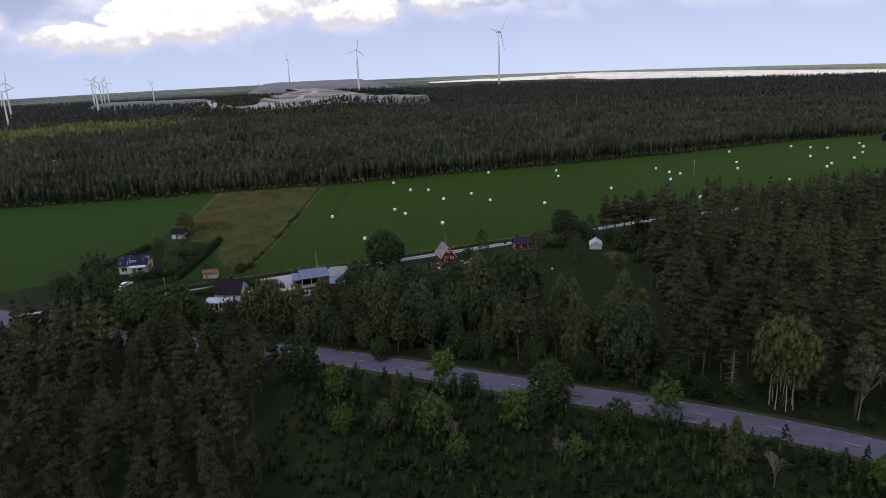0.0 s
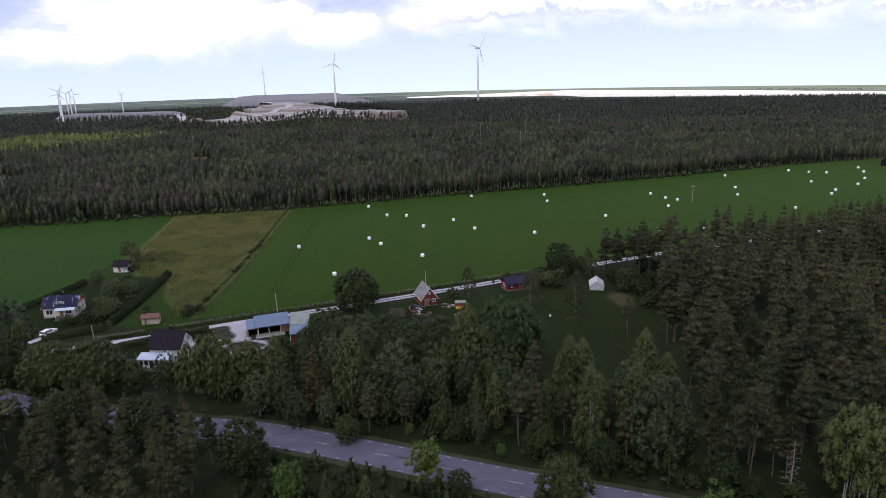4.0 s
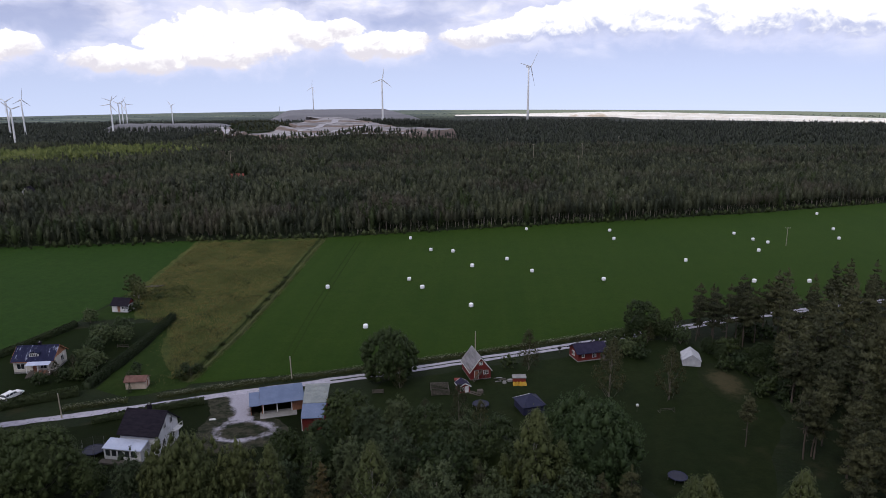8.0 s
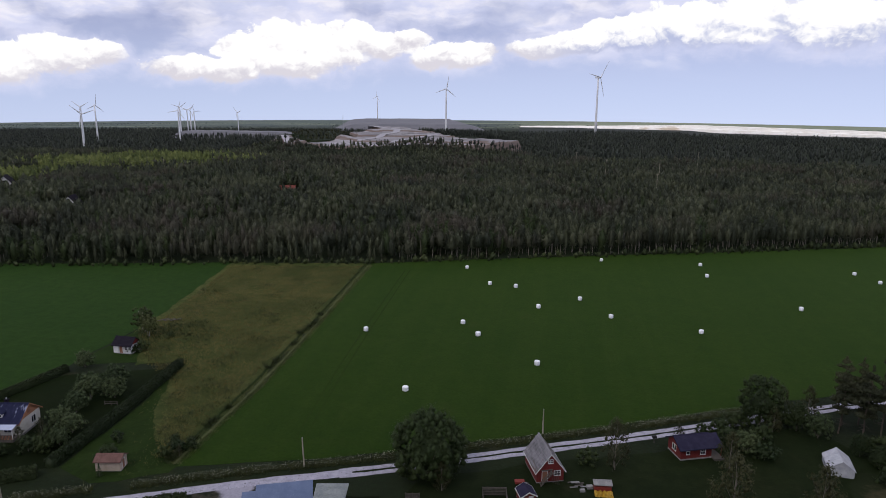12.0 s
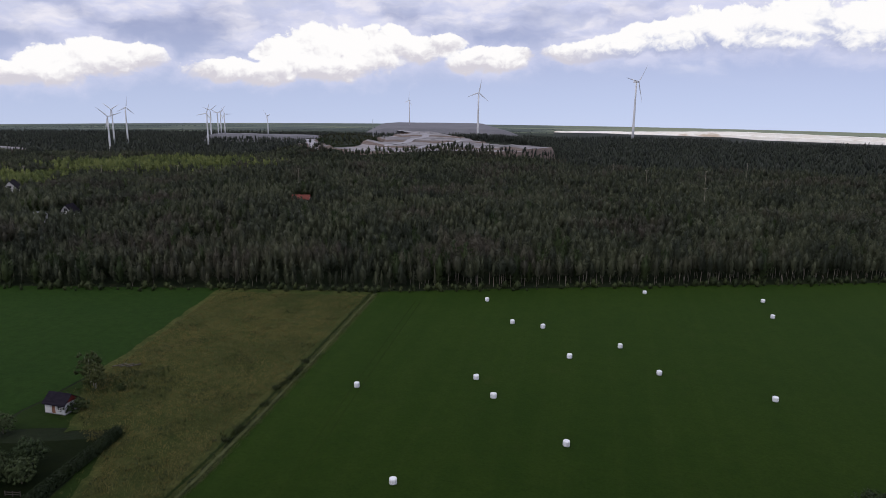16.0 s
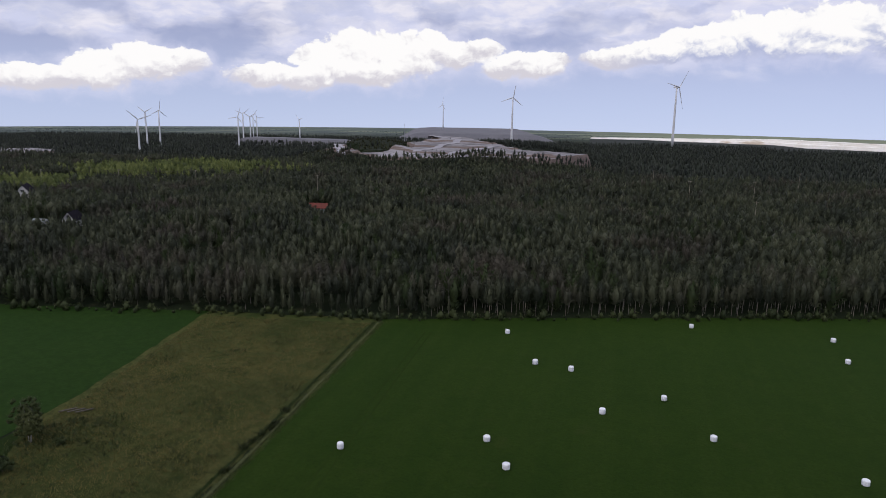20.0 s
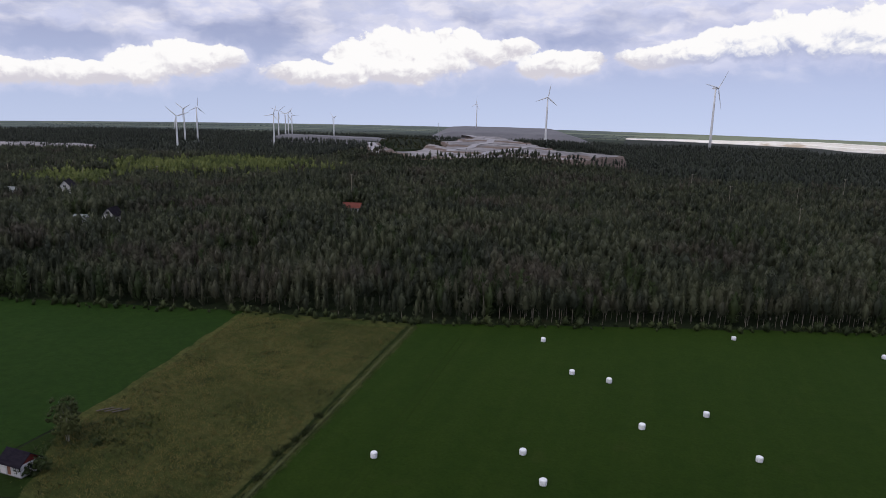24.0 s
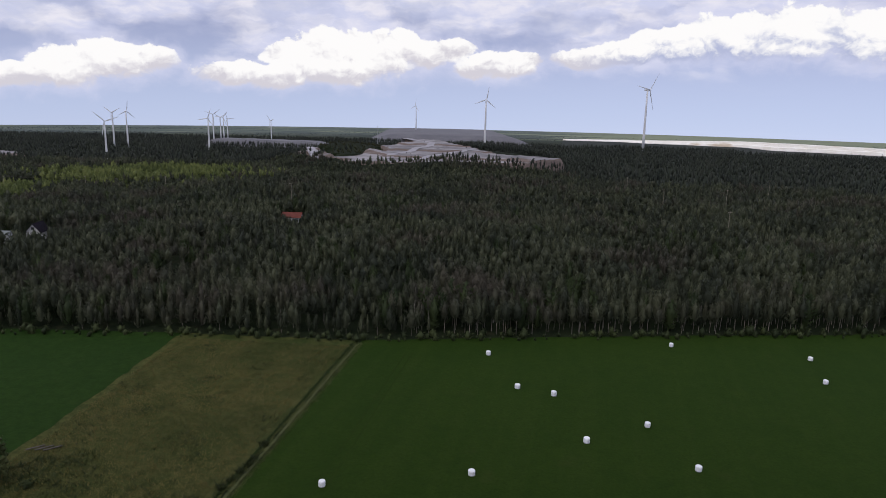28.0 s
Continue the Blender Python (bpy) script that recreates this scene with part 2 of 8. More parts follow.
def ground_material():
    """Rough grass and wood floor near; far woods and clearings with painted haze and sunlight."""
    m = bpy.data.materials.new("rough_ground")
    m.use_nodes = True
    g = Nodes(m.node_tree)
    co = g.add("ShaderNodeTexCoord").outputs["Object"]
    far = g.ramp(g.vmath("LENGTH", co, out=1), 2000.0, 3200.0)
    # Near tones are lowered: the shade round the farm is in the colour.
    near = g.mix(g.ramp(g.noise(co, 0.06, 6.0, 0.65), 0.35, 0.65), (0.0068, 0.0112, 0.0044), (0.0120, 0.0178, 0.0066))
    near = g.mix(g.ramp(g.noise(co, 1.1, 4.0, 0.7), 0.5, 0.72), near, (0.012, 0.021, 0.008))
    near = g.mix(g.ramp(g.noise(co, 0.13, 4.0, 0.6), 0.55, 0.7), near, (0.020, 0.022, 0.010))
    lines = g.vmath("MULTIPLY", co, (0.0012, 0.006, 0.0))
    # Haze blues the far wood colour; olive towards the east is painted sunlight.
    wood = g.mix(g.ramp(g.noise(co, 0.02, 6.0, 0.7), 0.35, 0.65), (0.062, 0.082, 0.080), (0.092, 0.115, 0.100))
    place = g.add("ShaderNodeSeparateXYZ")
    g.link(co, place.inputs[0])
    sunlit_east = g.ramp(place.outputs[0], -500.0, 500.0)
    wood = g.mix(g.ramp(g.math("ADD", g.noise(lines, 1.0, 5.0, 0.6), g.math("MULTIPLY", sunlit_east, 0.22)), 0.50, 0.66), wood, (0.205, 0.235, 0.155))
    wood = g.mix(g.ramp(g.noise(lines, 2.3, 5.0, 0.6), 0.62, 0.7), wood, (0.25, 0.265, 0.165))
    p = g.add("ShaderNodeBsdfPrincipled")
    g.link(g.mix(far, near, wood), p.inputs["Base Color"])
    p.inputs["Roughness"].default_value = 0.95
    p.inputs["Specular IOR Level"].default_value = 0.1
    b = g.add("ShaderNodeBump")
    b.inputs["Strength"].default_value, b.inputs["Distance"].default_value = 0.8, 0.25
    g.link(g.noise(co, 0.9, 6.0, 0.7), b.inputs["Height"])
    g.link(b.outputs[0], p.inputs["Normal"])
    g.link(p.outputs[0], g.add("ShaderNodeOutputMaterial").inputs[0])
    return m


def field_material(name, low, high, stripe, turn, width, amount, dry, grain=0.35, mottle=0.12):
    """Mown or sown grassland with faint lanes along one direction and uneven patches."""
    m = bpy.data.materials.new(name)
    m.use_nodes = True
    g = Nodes(m.node_tree)
    co = g.add("ShaderNodeTexCoord").outputs["Object"]
    rot = g.add("ShaderNodeVectorRotate")
    rot.rotation_type = "Z_AXIS"
    g.link(co, rot.inputs["Vector"])
    rot.inputs["Angle"].default_value = radians(turn)
    bent = g.vmath("ADD", rot.outputs[0], (0, 0, 0))
    lanes = g.noise(g.vmath("MULTIPLY", bent, (1 / width, 0.006, 0)), 1.0, 3.0, 0.6)
    broad = g.math("ADD", g.math("MULTIPLY", g.noise(co, 0.022, 5.0, 0.6), 0.5), g.math("MULTIPLY", g.noise(co, 0.13, 5.0, 0.65), 0.5))
    small = g.noise(co, 1.4, 5.0, 0.7)
    colour = g.mix(g.ramp(broad, 0.36, 0.64), low, high)
    colour = g.mix(g.math("MULTIPLY", g.ramp(lanes, 0.42, 0.66), amount), colour, stripe)
    colour = g.mix(g.math("MULTIPLY", g.ramp(g.noise(co, 0.42, 5.0, 0.65), 0.42, 0.62), mottle), colour, tuple(0.5 * v for v in low))
    colour = g.mix(g.math("MULTIPLY", g.ramp(small, 0.35, 0.75), grain), colour, tuple(0.55 * v for v in low))
    colour = g.mix(g.math("MULTIPLY", g.ramp(g.noise(co, 0.11, 5.0, 0.65), 0.58, 0.75), 0.45), colour, dry)
    p = g.add("ShaderNodeBsdfPrincipled")
    g.link(colour, p.inputs["Base Color"])
    p.inputs["Roughness"].default_value = 0.9
    p.inputs["Specular IOR Level"].default_value = 0.04
    p.inputs["Sheen Weight"].default_value, p.inputs["Sheen Roughness"].default_value = 0.10, 0.4
    p.inputs["Sheen Tint"].default_value = (0.30, 0.62, 0.10, 1)
    b = g.add("ShaderNodeBump")
    b.inputs["Strength"].default_value, b.inputs["Distance"].default_value = 0.7, 0.06
    g.link(g.math("ADD", small, lanes), b.inputs["Height"])
    g.link(b.outputs[0], p.inputs["Normal"])
    g.link(p.outputs[0], g.add("ShaderNodeOutputMaterial").inputs[0])
    return m


def yard_material():
    """A farmyard: gravel worn through trodden grass, heaviest on the drive and round a turning loop."""
    m = bpy.data.materials.new("farmyard_ground")
    m.use_nodes = True
    g = Nodes(m.node_tree)
    co = g.add("ShaderNodeTexCoord").outputs["Object"]
    rough = g.math("SUBTRACT", g.noise(co, 0.35, 6.0, 0.7), 0.5)
    off = g.vmath("MULTIPLY", g.vmath("SUBTRACT", co, (-45, 173.3, 0)), (1 / 5.4, 1 / 4.0, 0))
    ring = g.math("ABSOLUTE", g.math("SUBTRACT", g.vmath("LENGTH", off, out=1), g.math("MULTIPLY_ADD", g.noise(co, 0.16, 3.0, 0.5), 0.7, 0.62)))
    loop = g.math("SUBTRACT", g.math("MULTIPLY_ADD", g.noise(co, 0.22, 2.0, 0.5), 0.7, -0.08), ring)
    sep = g.add("ShaderNodeSeparateXYZ")
    g.link(co, sep.inputs[0])
    half = g.math("MULTIPLY_ADD", g.math("ABSOLUTE", g.math("SUBTRACT", sep.outputs[1], 181.0)), 0.24, 2.1)
    lane = g.math("DIVIDE", g.math("SUBTRACT", half, g.math("ABSOLUTE", g.math("ADD", sep.outputs[0], g.math("MULTIPLY_ADD", g.math("SUBTRACT", sep.outputs[1], 176.0), 0.36, 46.3)))), 3.4)
    lane = g.math("MINIMUM", lane, g.math("MULTIPLY", g.math("SUBTRACT", sep.outputs[1], 175.6), 0.2))
    amount = g.ramp(g.math("ADD", g.math("MAXIMUM", loop, lane), g.math("MULTIPLY", rough, 1.3)), 0.0, 0.42)
    grit = g.noise(co, 2.4, 5.0, 0.7)
    stone = g.mix(grit, (0.17, 0.166, 0.20), (0.34, 0.33, 0.385))
    soil = g.mix(g.ramp(g.noise(co, 0.5, 5.0, 0.65), 0.38, 0.62), (0.0085, 0.0125, 0.0060), (0.036, 0.034, 0.024))
    p = g.add("ShaderNodeBsdfPrincipled")
    g.link(g.mix(amount, soil, stone), p.inputs["Base Color"])
    p.inputs["Roughness"].default_value = 0.95
    p.inputs["Specular IOR Level"].default_value = 0.1
    b = g.add("ShaderNodeBump")
    b.inputs["Strength"].default_value, b.inputs["Distance"].default_value = 0.6, 0.05
    g.link(grit, b.inputs["Height"])
    g.link(b.outputs[0], p.inputs["Normal"])
    g.link(p.outputs[0], g.add("ShaderNodeOutputMaterial").inputs[0])
    return m


def bank_material():
    """Grass worn to dry sandy soil over a small hump, thinning out to its rim."""
    m = bpy.data.materials.new("dry_bank")
    m.use_nodes = True
    g = Nodes(m.node_tree)
    co = g.add("ShaderNodeTexCoord").outputs["Object"]
    off = g.vmath("MULTIPLY", g.vmath("SUBTRACT", co, (54.5, 199, 0)), (1 / 4.6, 1 / 9.0, 0))
    near = g.math("SUBTRACT", 0.95, g.vmath("LENGTH", off, out=1))
    amount = g.ramp(g.math("ADD", near, g.math("MULTIPLY", g.math("SUBTRACT", g.noise(co, 0.5, 6.0, 0.7), 0.5), 1.4)), 0.0, 0.6)
    fine = g.noise(co, 1.6, 5.0, 0.7)
    grass = g.mix(fine, (0.0085, 0.0135, 0.0054), (0.0140, 0.0185, 0.0072))
    soil = g.mix(fine, (0.024, 0.024, 0.012), (0.054, 0.047, 0.025))
    p = g.add("ShaderNodeBsdfPrincipled")
    g.link(g.mix(amount, grass, soil), p.inputs["Base Color"])
    p.inputs["Roughness"].default_value = 0.95
    p.inputs["Specular IOR Level"].default_value = 0.05
    g.link(p.outputs[0], g.add("ShaderNodeOutputMaterial").inputs[0])
    return m


def quarry_material():
    """Pale stone dust on the level, red-brown broken rock on steep faces."""
    m = bpy.data.materials.new("quarried_limestone")
    m.use_nodes = True
    g = Nodes(m.node_tree)
    co = g.add("ShaderNodeTexCoord").outputs["Object"]
    tilt = g.add("ShaderNodeSeparateXYZ")
    g.link(g.add("ShaderNodeNewGeometry").outputs["True Normal"], tilt.inputs[0])
    broad = g.noise(co, 0.03, 6.0, 0.6)
    dust = g.mix(g.ramp(broad, 0.35, 0.65), (0.150, 0.145, 0.152), (0.300, 0.288, 0.296))
    dust = g.mix(g.ramp(g.noise(co, 0.055, 4.0, 0.6), 0.58, 0.70), dust, (0.085, 0.084, 0.078))
    rock = g.mix(g.noise(g.vmath("MULTIPLY", co, (0.1, 0.1, 0.5)), 1.0, 5.0, 0.65), (0.085, 0.066, 0.058), (0.235, 0.190, 0.170))
    p = g.add("ShaderNodeBsdfPrincipled")
    g.link(g.mix(g.ramp(tilt.outputs[2], 0.985, 0.93), dust, rock), p.inputs["Base Color"])
    p.inputs["Roughness"].default_value = 0.95
    p.inputs["Specular IOR Level"].default_value = 0.1
    g.link(p.outputs[0], g.add("ShaderNodeOutputMaterial").inputs[0])
    return m


def glass_material():
    m = bpy.data.materials.new("window_glass")
    m.use_nodes = True
    p = m.node_tree.nodes["Principled BSDF"]
    p.inputs["Base Color"].default_value = (0.02, 0.025, 0.03, 1)
    p.inputs["Roughness"].default_value = 0.06
    p.inputs["IOR"].default_value = 1.5
    return m


GROUND = ground_material()
YARD = yard_material()
SAND = bank_material()
MEADOW = field_material("mown_meadow", (0.0130, 0.0287, 0.0038), (0.0178, 0.0348, 0.0047), (0.0213, 0.0383, 0.0061), 1.5, 4.5, 0.38, (0.0244, 0.0339, 0.0078), 0.55, 0.2)
CROP = field_material("young_crop", (0.0115, 0.0292, 0.0057), (0.0152, 0.0349, 0.0064), (0.0184, 0.0400, 0.0080), 8, 7.0, 0.3, (0.0267, 0.0390, 0.0103), 0.6, 0.45)
FALLOW = field_material("fallow_grass", (0.0269, 0.0393, 0.0113), (0.0800, 0.0740, 0.0255), (0.0980, 0.0880, 0.0330), 6, 9.0, 0.3, (0.0228, 0.0352, 0.0103), 0.8, 0.5)
VERGE = field_material("rough_grass", (0.0113, 0.0221, 0.0049), (0.0171, 0.0297, 0.0067), (0.0198, 0.0306, 0.0081), 30, 5.0, 0.3, (0.0324, 0.0378, 0.0126), 0.6, 0.5)
# Shade over the farm's grass is put into these two dark colours.
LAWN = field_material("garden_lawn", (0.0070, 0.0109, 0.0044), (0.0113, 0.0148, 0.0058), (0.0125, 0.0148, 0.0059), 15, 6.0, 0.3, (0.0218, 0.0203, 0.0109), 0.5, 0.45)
SHADED_GRASS = field_material("shade_dark_grass", (0.0031, 0.0049, 0.0019), (0.0050, 0.0066, 0.0026), (0.0055, 0.0066, 0.0027), 15, 6.0, 0.3, (0.0097, 0.0091, 0.0049), 0.5, 0.45)
STRAW_STRIP = surface("bleached_grass", (0.042, 0.054, 0.022), (0.085, 0.092, 0.042), 0.7, 0.9, spec=0.04)
LINE = surface("pressed_grass", (0.0139, 0.0287, 0.0043), (0.0187, 0.0348, 0.0052), 0.4, 0.9, spec=0.04)
ASPHALT = surface("worn_asphalt", (0.060, 0.057, 0.090), (0.086, 0.081, 0.122), 0.35, 0.85, 0.004, (0.05, 0.05, 0.066), 0.9, stretch=(0.5, 1, 1))
TAR = surface("tar_patch", (0.03, 0.03, 0.034), (0.05, 0.05, 0.055), 1.0, 0.7)
PAINT = surface("road_paint", (0.17, 0.167, 0.185), (0.30, 0.295, 0.31), 3.0, 0.7, fleck=(0.16, 0.16, 0.17), fleck_scale=5)
GRAVEL = surface("limestone_gravel", (0.22, 0.215, 0.260), (0.34, 0.33, 0.385), 0.8, 0.95, 0.02, (0.12, 0.12, 0.12), 2.2)
EARTH = surface("grassy_verge", (0.012, 0.019, 0.008), (0.030, 0.036, 0.016), 0.6, 0.95, 0.03)
PALE_BARK = surface("pale_pine_stems", (0.14, 0.125, 0.105), (0.26, 0.235, 0.20), 0.5, 0.9)
CONCRETE = surface("stained_concrete", (0.14, 0.14, 0.14), (0.24, 0.235, 0.23), 0.9, 0.85, 0.004)
LIMESTONE = quarry_material()
HEAP = surface("waste_stone", (0.125, 0.125, 0.140), (0.16, 0.16, 0.174), 0.02, 0.95, 0.3, stretch=(1, 1, 2))
HAULWAY = surface("haul_road_dust", (0.27, 0.265, 0.285), (0.36, 0.35, 0.37), 0.05, 0.95)
# The near-white base colour puts strong sunlight into the far rock face.
CLIFF = surface("sunlit_limestone", (0.80, 0.76, 0.67), (0.95, 0.93, 0.87), 0.03, 0.9, 0.5, (0.60, 0.50, 0.38), 0.011, stretch=(1, 1, 5))
# Near whites, gravel included, are greyed: shade is put into their base colours.
WHITE_WALL = surface("white_boards", (0.38, 0.39, 0.42), (0.50, 0.51, 0.53), 0.7, 0.7, 0.004, stretch=(4, 4, 0.4))
CREAM_WALL = surface("cream_render", (0.40, 0.385, 0.34), (0.52, 0.50, 0.45), 0.8, 0.85, 0.004)
PINK_WALL = surface("faded_plaster", (0.28, 0.23, 0.185), (0.40, 0.335, 0.28), 0.8, 0.9, 0.01)
ORANGE_BOARD = surface("orange_brown_boards", (0.24, 0.105, 0.055), (0.32, 0.15, 0.08), 1.5, 0.75, 0.004, stretch=(5, 5, 0.5))
RED_WALL = surface("red_painted_boards", (0.090, 0.011, 0.010), (0.130, 0.017, 0.015), 1.2, 0.8, 0.005, stretch=(6, 6, 0.4))
BROWN_WALL = surface("brown_boards", (0.16, 0.075, 0.045), (0.24, 0.12, 0.075), 1.2, 0.8, 0.005, stretch=(6, 6, 0.4))
TRIM = surface("white_trim", (0.50, 0.50, 0.50), (0.60, 0.60, 0.60), 2.0, 0.6)
ROOF_DARK = surface("dark_tile_roof", (0.009, 0.008, 0.013), (0.020, 0.017, 0.024), 0.8, 0.85, 0.01, stretch=(1, 4, 1), spec=0.06)
ROOF_BLUE = surface("dark_blue_metal_roof", (0.010, 0.012, 0.032), (0.018, 0.020, 0.048), 0.6, 0.7, 0.003, (0.20, 0.22, 0.30), 0.75, stretch=(1.6, 0.35, 1), spec=0.06)
ROOF_GREYBLUE = surface("pale_blue_metal_roof", (0.085, 0.118, 0.20), (0.122, 0.158, 0.25), 0.5, 0.6, 0.003, metal=0.15)
ROOF_LICHEN = surface("lichened_sheet_roof", (0.13, 0.15, 0.155), (0.22, 0.24, 0.235), 0.5, 0.8, 0.01, (0.15, 0.17, 0.15), 0.8)
ROOF_PLATE = surface("bare_metal_roof", (0.10, 0.095, 0.10), (0.25, 0.24, 0.25), 0.9, 0.42, 0.003, (0.11, 0.075, 0.055), 0.5, metal=0.5, stretch=(0.3, 2.2, 0.6), spec=0.4)
ROOF_RUST = surface("rusty_sheet_roof", (0.085, 0.042, 0.036), (0.15, 0.082, 0.068), 0.9, 0.85, 0.006)
ROOF_PORCH = surface("pale_porch_sheet", (0.30, 0.34, 0.46), (0.40, 0.44, 0.56), 0.5, 0.6)
TENT_CLOTH = surface("white_tarpaulin", (0.28, 0.29, 0.325), (0.42, 0.43, 0.46), 0.9, 0.6, 0.02)
RED_TILE = surface("red_tile_roof", (0.11, 0.030, 0.023), (0.16, 0.045, 0.032), 0.7, 0.85)
WOOD = surface("weathered_wood", (0.0465, 0.0409, 0.0360), (0.0930, 0.0818, 0.0713), 1.5, 0.85, 0.004, stretch=(3, 3, 0.6))
POLE_WOOD = surface("pole_wood", (0.20, 0.18, 0.14), (0.33, 0.30, 0.24), 1.0, 0.85, stretch=(4, 4, 0.4))
BARK_PINE = surface("pine_bark", (0.050, 0.041, 0.034), (0.098, 0.078, 0.062), 0.8, 0.9, 0.02, stretch=(3, 3, 0.7))
BARK_BIRCH = surface("birch_bark", (0.19, 0.185, 0.17), (0.34, 0.33, 0.31), 0.9, 0.8, 0.01, (0.05, 0.045, 0.04), 2.0, stretch=(1.5, 1.5, 4))
BARK_GREY = surface("grey_bark", (0.09, 0.08, 0.065), (0.17, 0.15, 0.125), 0.9, 0.9, 0.02)
DEAD_WOOD = surface("dead_branches", (0.12, 0.098, 0.082), (0.20, 0.17, 0.145), 1.0, 0.9)
FILM = surface("white_bale_film", (0.66, 0.68, 0.72), (0.82, 0.84, 0.86), 3.0, 0.38, 0.012, per_object=0.06, spec=0.5)
TURBINE = surface("turbine_white", (0.62, 0.63, 0.65), (0.72, 0.73, 0.74), 0.05, 0.45)
CAR_WHITE = surface("car_paint", (0.66, 0.67, 0.68), (0.72, 0.73, 0.74), 0.5, 0.25, spec=0.6)
RUBBER = surface("black_rubber", (0.012, 0.012, 0.013), (0.022, 0.022, 0.023), 3.0, 0.8)
STEEL = surface("grey_steel", (0.28, 0.28, 0.29), (0.42, 0.42, 0.43), 2.0, 0.4, metal=0.7)
LAMP_RED = surface("tail_lamp", (0.30, 0.01, 0.01), (0.40, 0.02, 0.015), 5.0, 0.2)
LAMP_CLEAR = surface("head_lamp", (0.55, 0.56, 0.58), (0.7, 0.7, 0.72), 5.0, 0.15)
BLUE_CLOTH = surface("dark_blue_cloth", (0.010, 0.012, 0.034), (0.018, 0.021, 0.050), 1.0, 0.8, 0.02)
NAVY_FELT = surface("dark_roof_felt", (0.016, 0.015, 0.032), (0.028, 0.026, 0.048), 1.0, 0.8, 0.004, spec=0.06)
NET_BLACK = surface("trampoline_mat", (0.010, 0.011, 0.022), (0.018, 0.020, 0.036), 2.0, 0.7)
YELLOW = surface("yellow_tarp", (0.26, 0.15, 0.012), (0.38, 0.23, 0.02), 2.0, 0.6, 0.02)
RED_PAINT = surface("faded_red_paint", (0.13, 0.018, 0.013), (0.19, 0.03, 0.022), 2.0, 0.7)
GLASS = glass_material()
NEEDLE = foliage("pine_needles", (0.0306, 0.0360, 0.0171), (0.0720, 0.0756, 0.0351), 0.15)
NEEDLE_YOUNG = foliage("young_pine_needles", (0.0161, 0.0285, 0.0101), (0.0377, 0.0535, 0.0172))
SPRUCE_LEAF = foliage("spruce_needles", (0.0267, 0.0442, 0.0168), (0.0598, 0.0773, 0.0266))
BIRCH_LEAF = foliage("birch_leaves", (0.040, 0.054, 0.0165), (0.072, 0.085, 0.028))
GIANT_LEAF = foliage("domed_tree_leaves", (0.0276, 0.0478, 0.0168), (0.0604, 0.0845, 0.0298))
FRUIT_LEAF = foliage("fruit_tree_leaves", (0.036, 0.056, 0.022), (0.074, 0.098, 0.040))
BROAD_LEAF = foliage("grey_green_leaves", (0.0298, 0.0455, 0.0202), (0.0645, 0.0814, 0.0350))
DARK_LEAF = foliage("dark_green_leaves", (0.0164, 0.0298, 0.0095), (0.0385, 0.0545, 0.0156))
LIGHT_LEAF = foliage("light_green_leaves", (0.0460, 0.0828, 0.0168), (0.0792, 0.1132, 0.0230))
BROWN_LEAF = foliage("brownish_needles", (0.0442, 0.0350, 0.0126), (0.0810, 0.0644, 0.0210))
BRIGHT_BIRCH = foliage("bright_birch_leaves", (0.050, 0.066, 0.019), (0.080, 0.094, 0.030))
ROUND_LEAF = foliage("globe_tree_leaves", (0.0265, 0.0430, 0.0126), (0.0489, 0.0666, 0.0207))
PETAL = foliage("pale_flower_heads", (0.26, 0.265, 0.20), (0.44, 0.44, 0.37), 0.5)
WOOD_BROAD = foliage("forest_broad_leaves", (0.0213, 0.0344, 0.0133), (0.0574, 0.0779, 0.0280), 0.1)
BRUSH_LEAF = foliage("forest_edge_brush", (0.022, 0.034, 0.0130), (0.066, 0.084, 0.031), 0.15)
DULL_LEAF = foliage("dull_brownish_leaves", (0.0235, 0.0266, 0.0107), (0.0547, 0.0563, 0.0214))
# The dark end is raised to lift the forest's blacks as haze would.
WOOD_LEAF = foliage("far_pine_needles", (0.0270, 0.0345, 0.0225), (0.091, 0.102, 0.058), 0.045, (0.074, 0.062, 0.050))
# Sunlight on the western forest is painted in as these paler leaves.
WOOD_LEAF_SUNLIT = foliage("far_sunlit_leaves", (0.068, 0.092, 0.030), (0.195, 0.225, 0.072), 0.05)
# Distance haze is mixed into the next two needle colours.
COAST_LEAF_HAZY = foliage("hazed_coast_needles", (0.048, 0.064, 0.062), (0.078, 0.098, 0.088), 0.02)
WOOD_LEAF_HAZY = foliage("hazed_needles", (0.0250, 0.0320, 0.0270), (0.0580, 0.0660, 0.0495), 0.02)
WEED = foliage("yellowish_weeds", (0.0116, 0.0206, 0.0049), (0.0451, 0.0547, 0.0147), 0.3)
STRIP_GRASS = foliage("boundary_grass", (0.0621, 0.0819, 0.0246), (0.1863, 0.1987, 0.0707), 0.10)
TALL_GRASS = foliage("tall_dry_grass", (0.0254, 0.0322, 0.0084), (0.1680, 0.1410, 0.0450), 0.10, (0.0305, 0.0440, 0.0103))
HEDGE_LEAF = foliage("hedge_leaves", (0.0166, 0.0285, 0.0095), (0.0353, 0.0502, 0.0165))


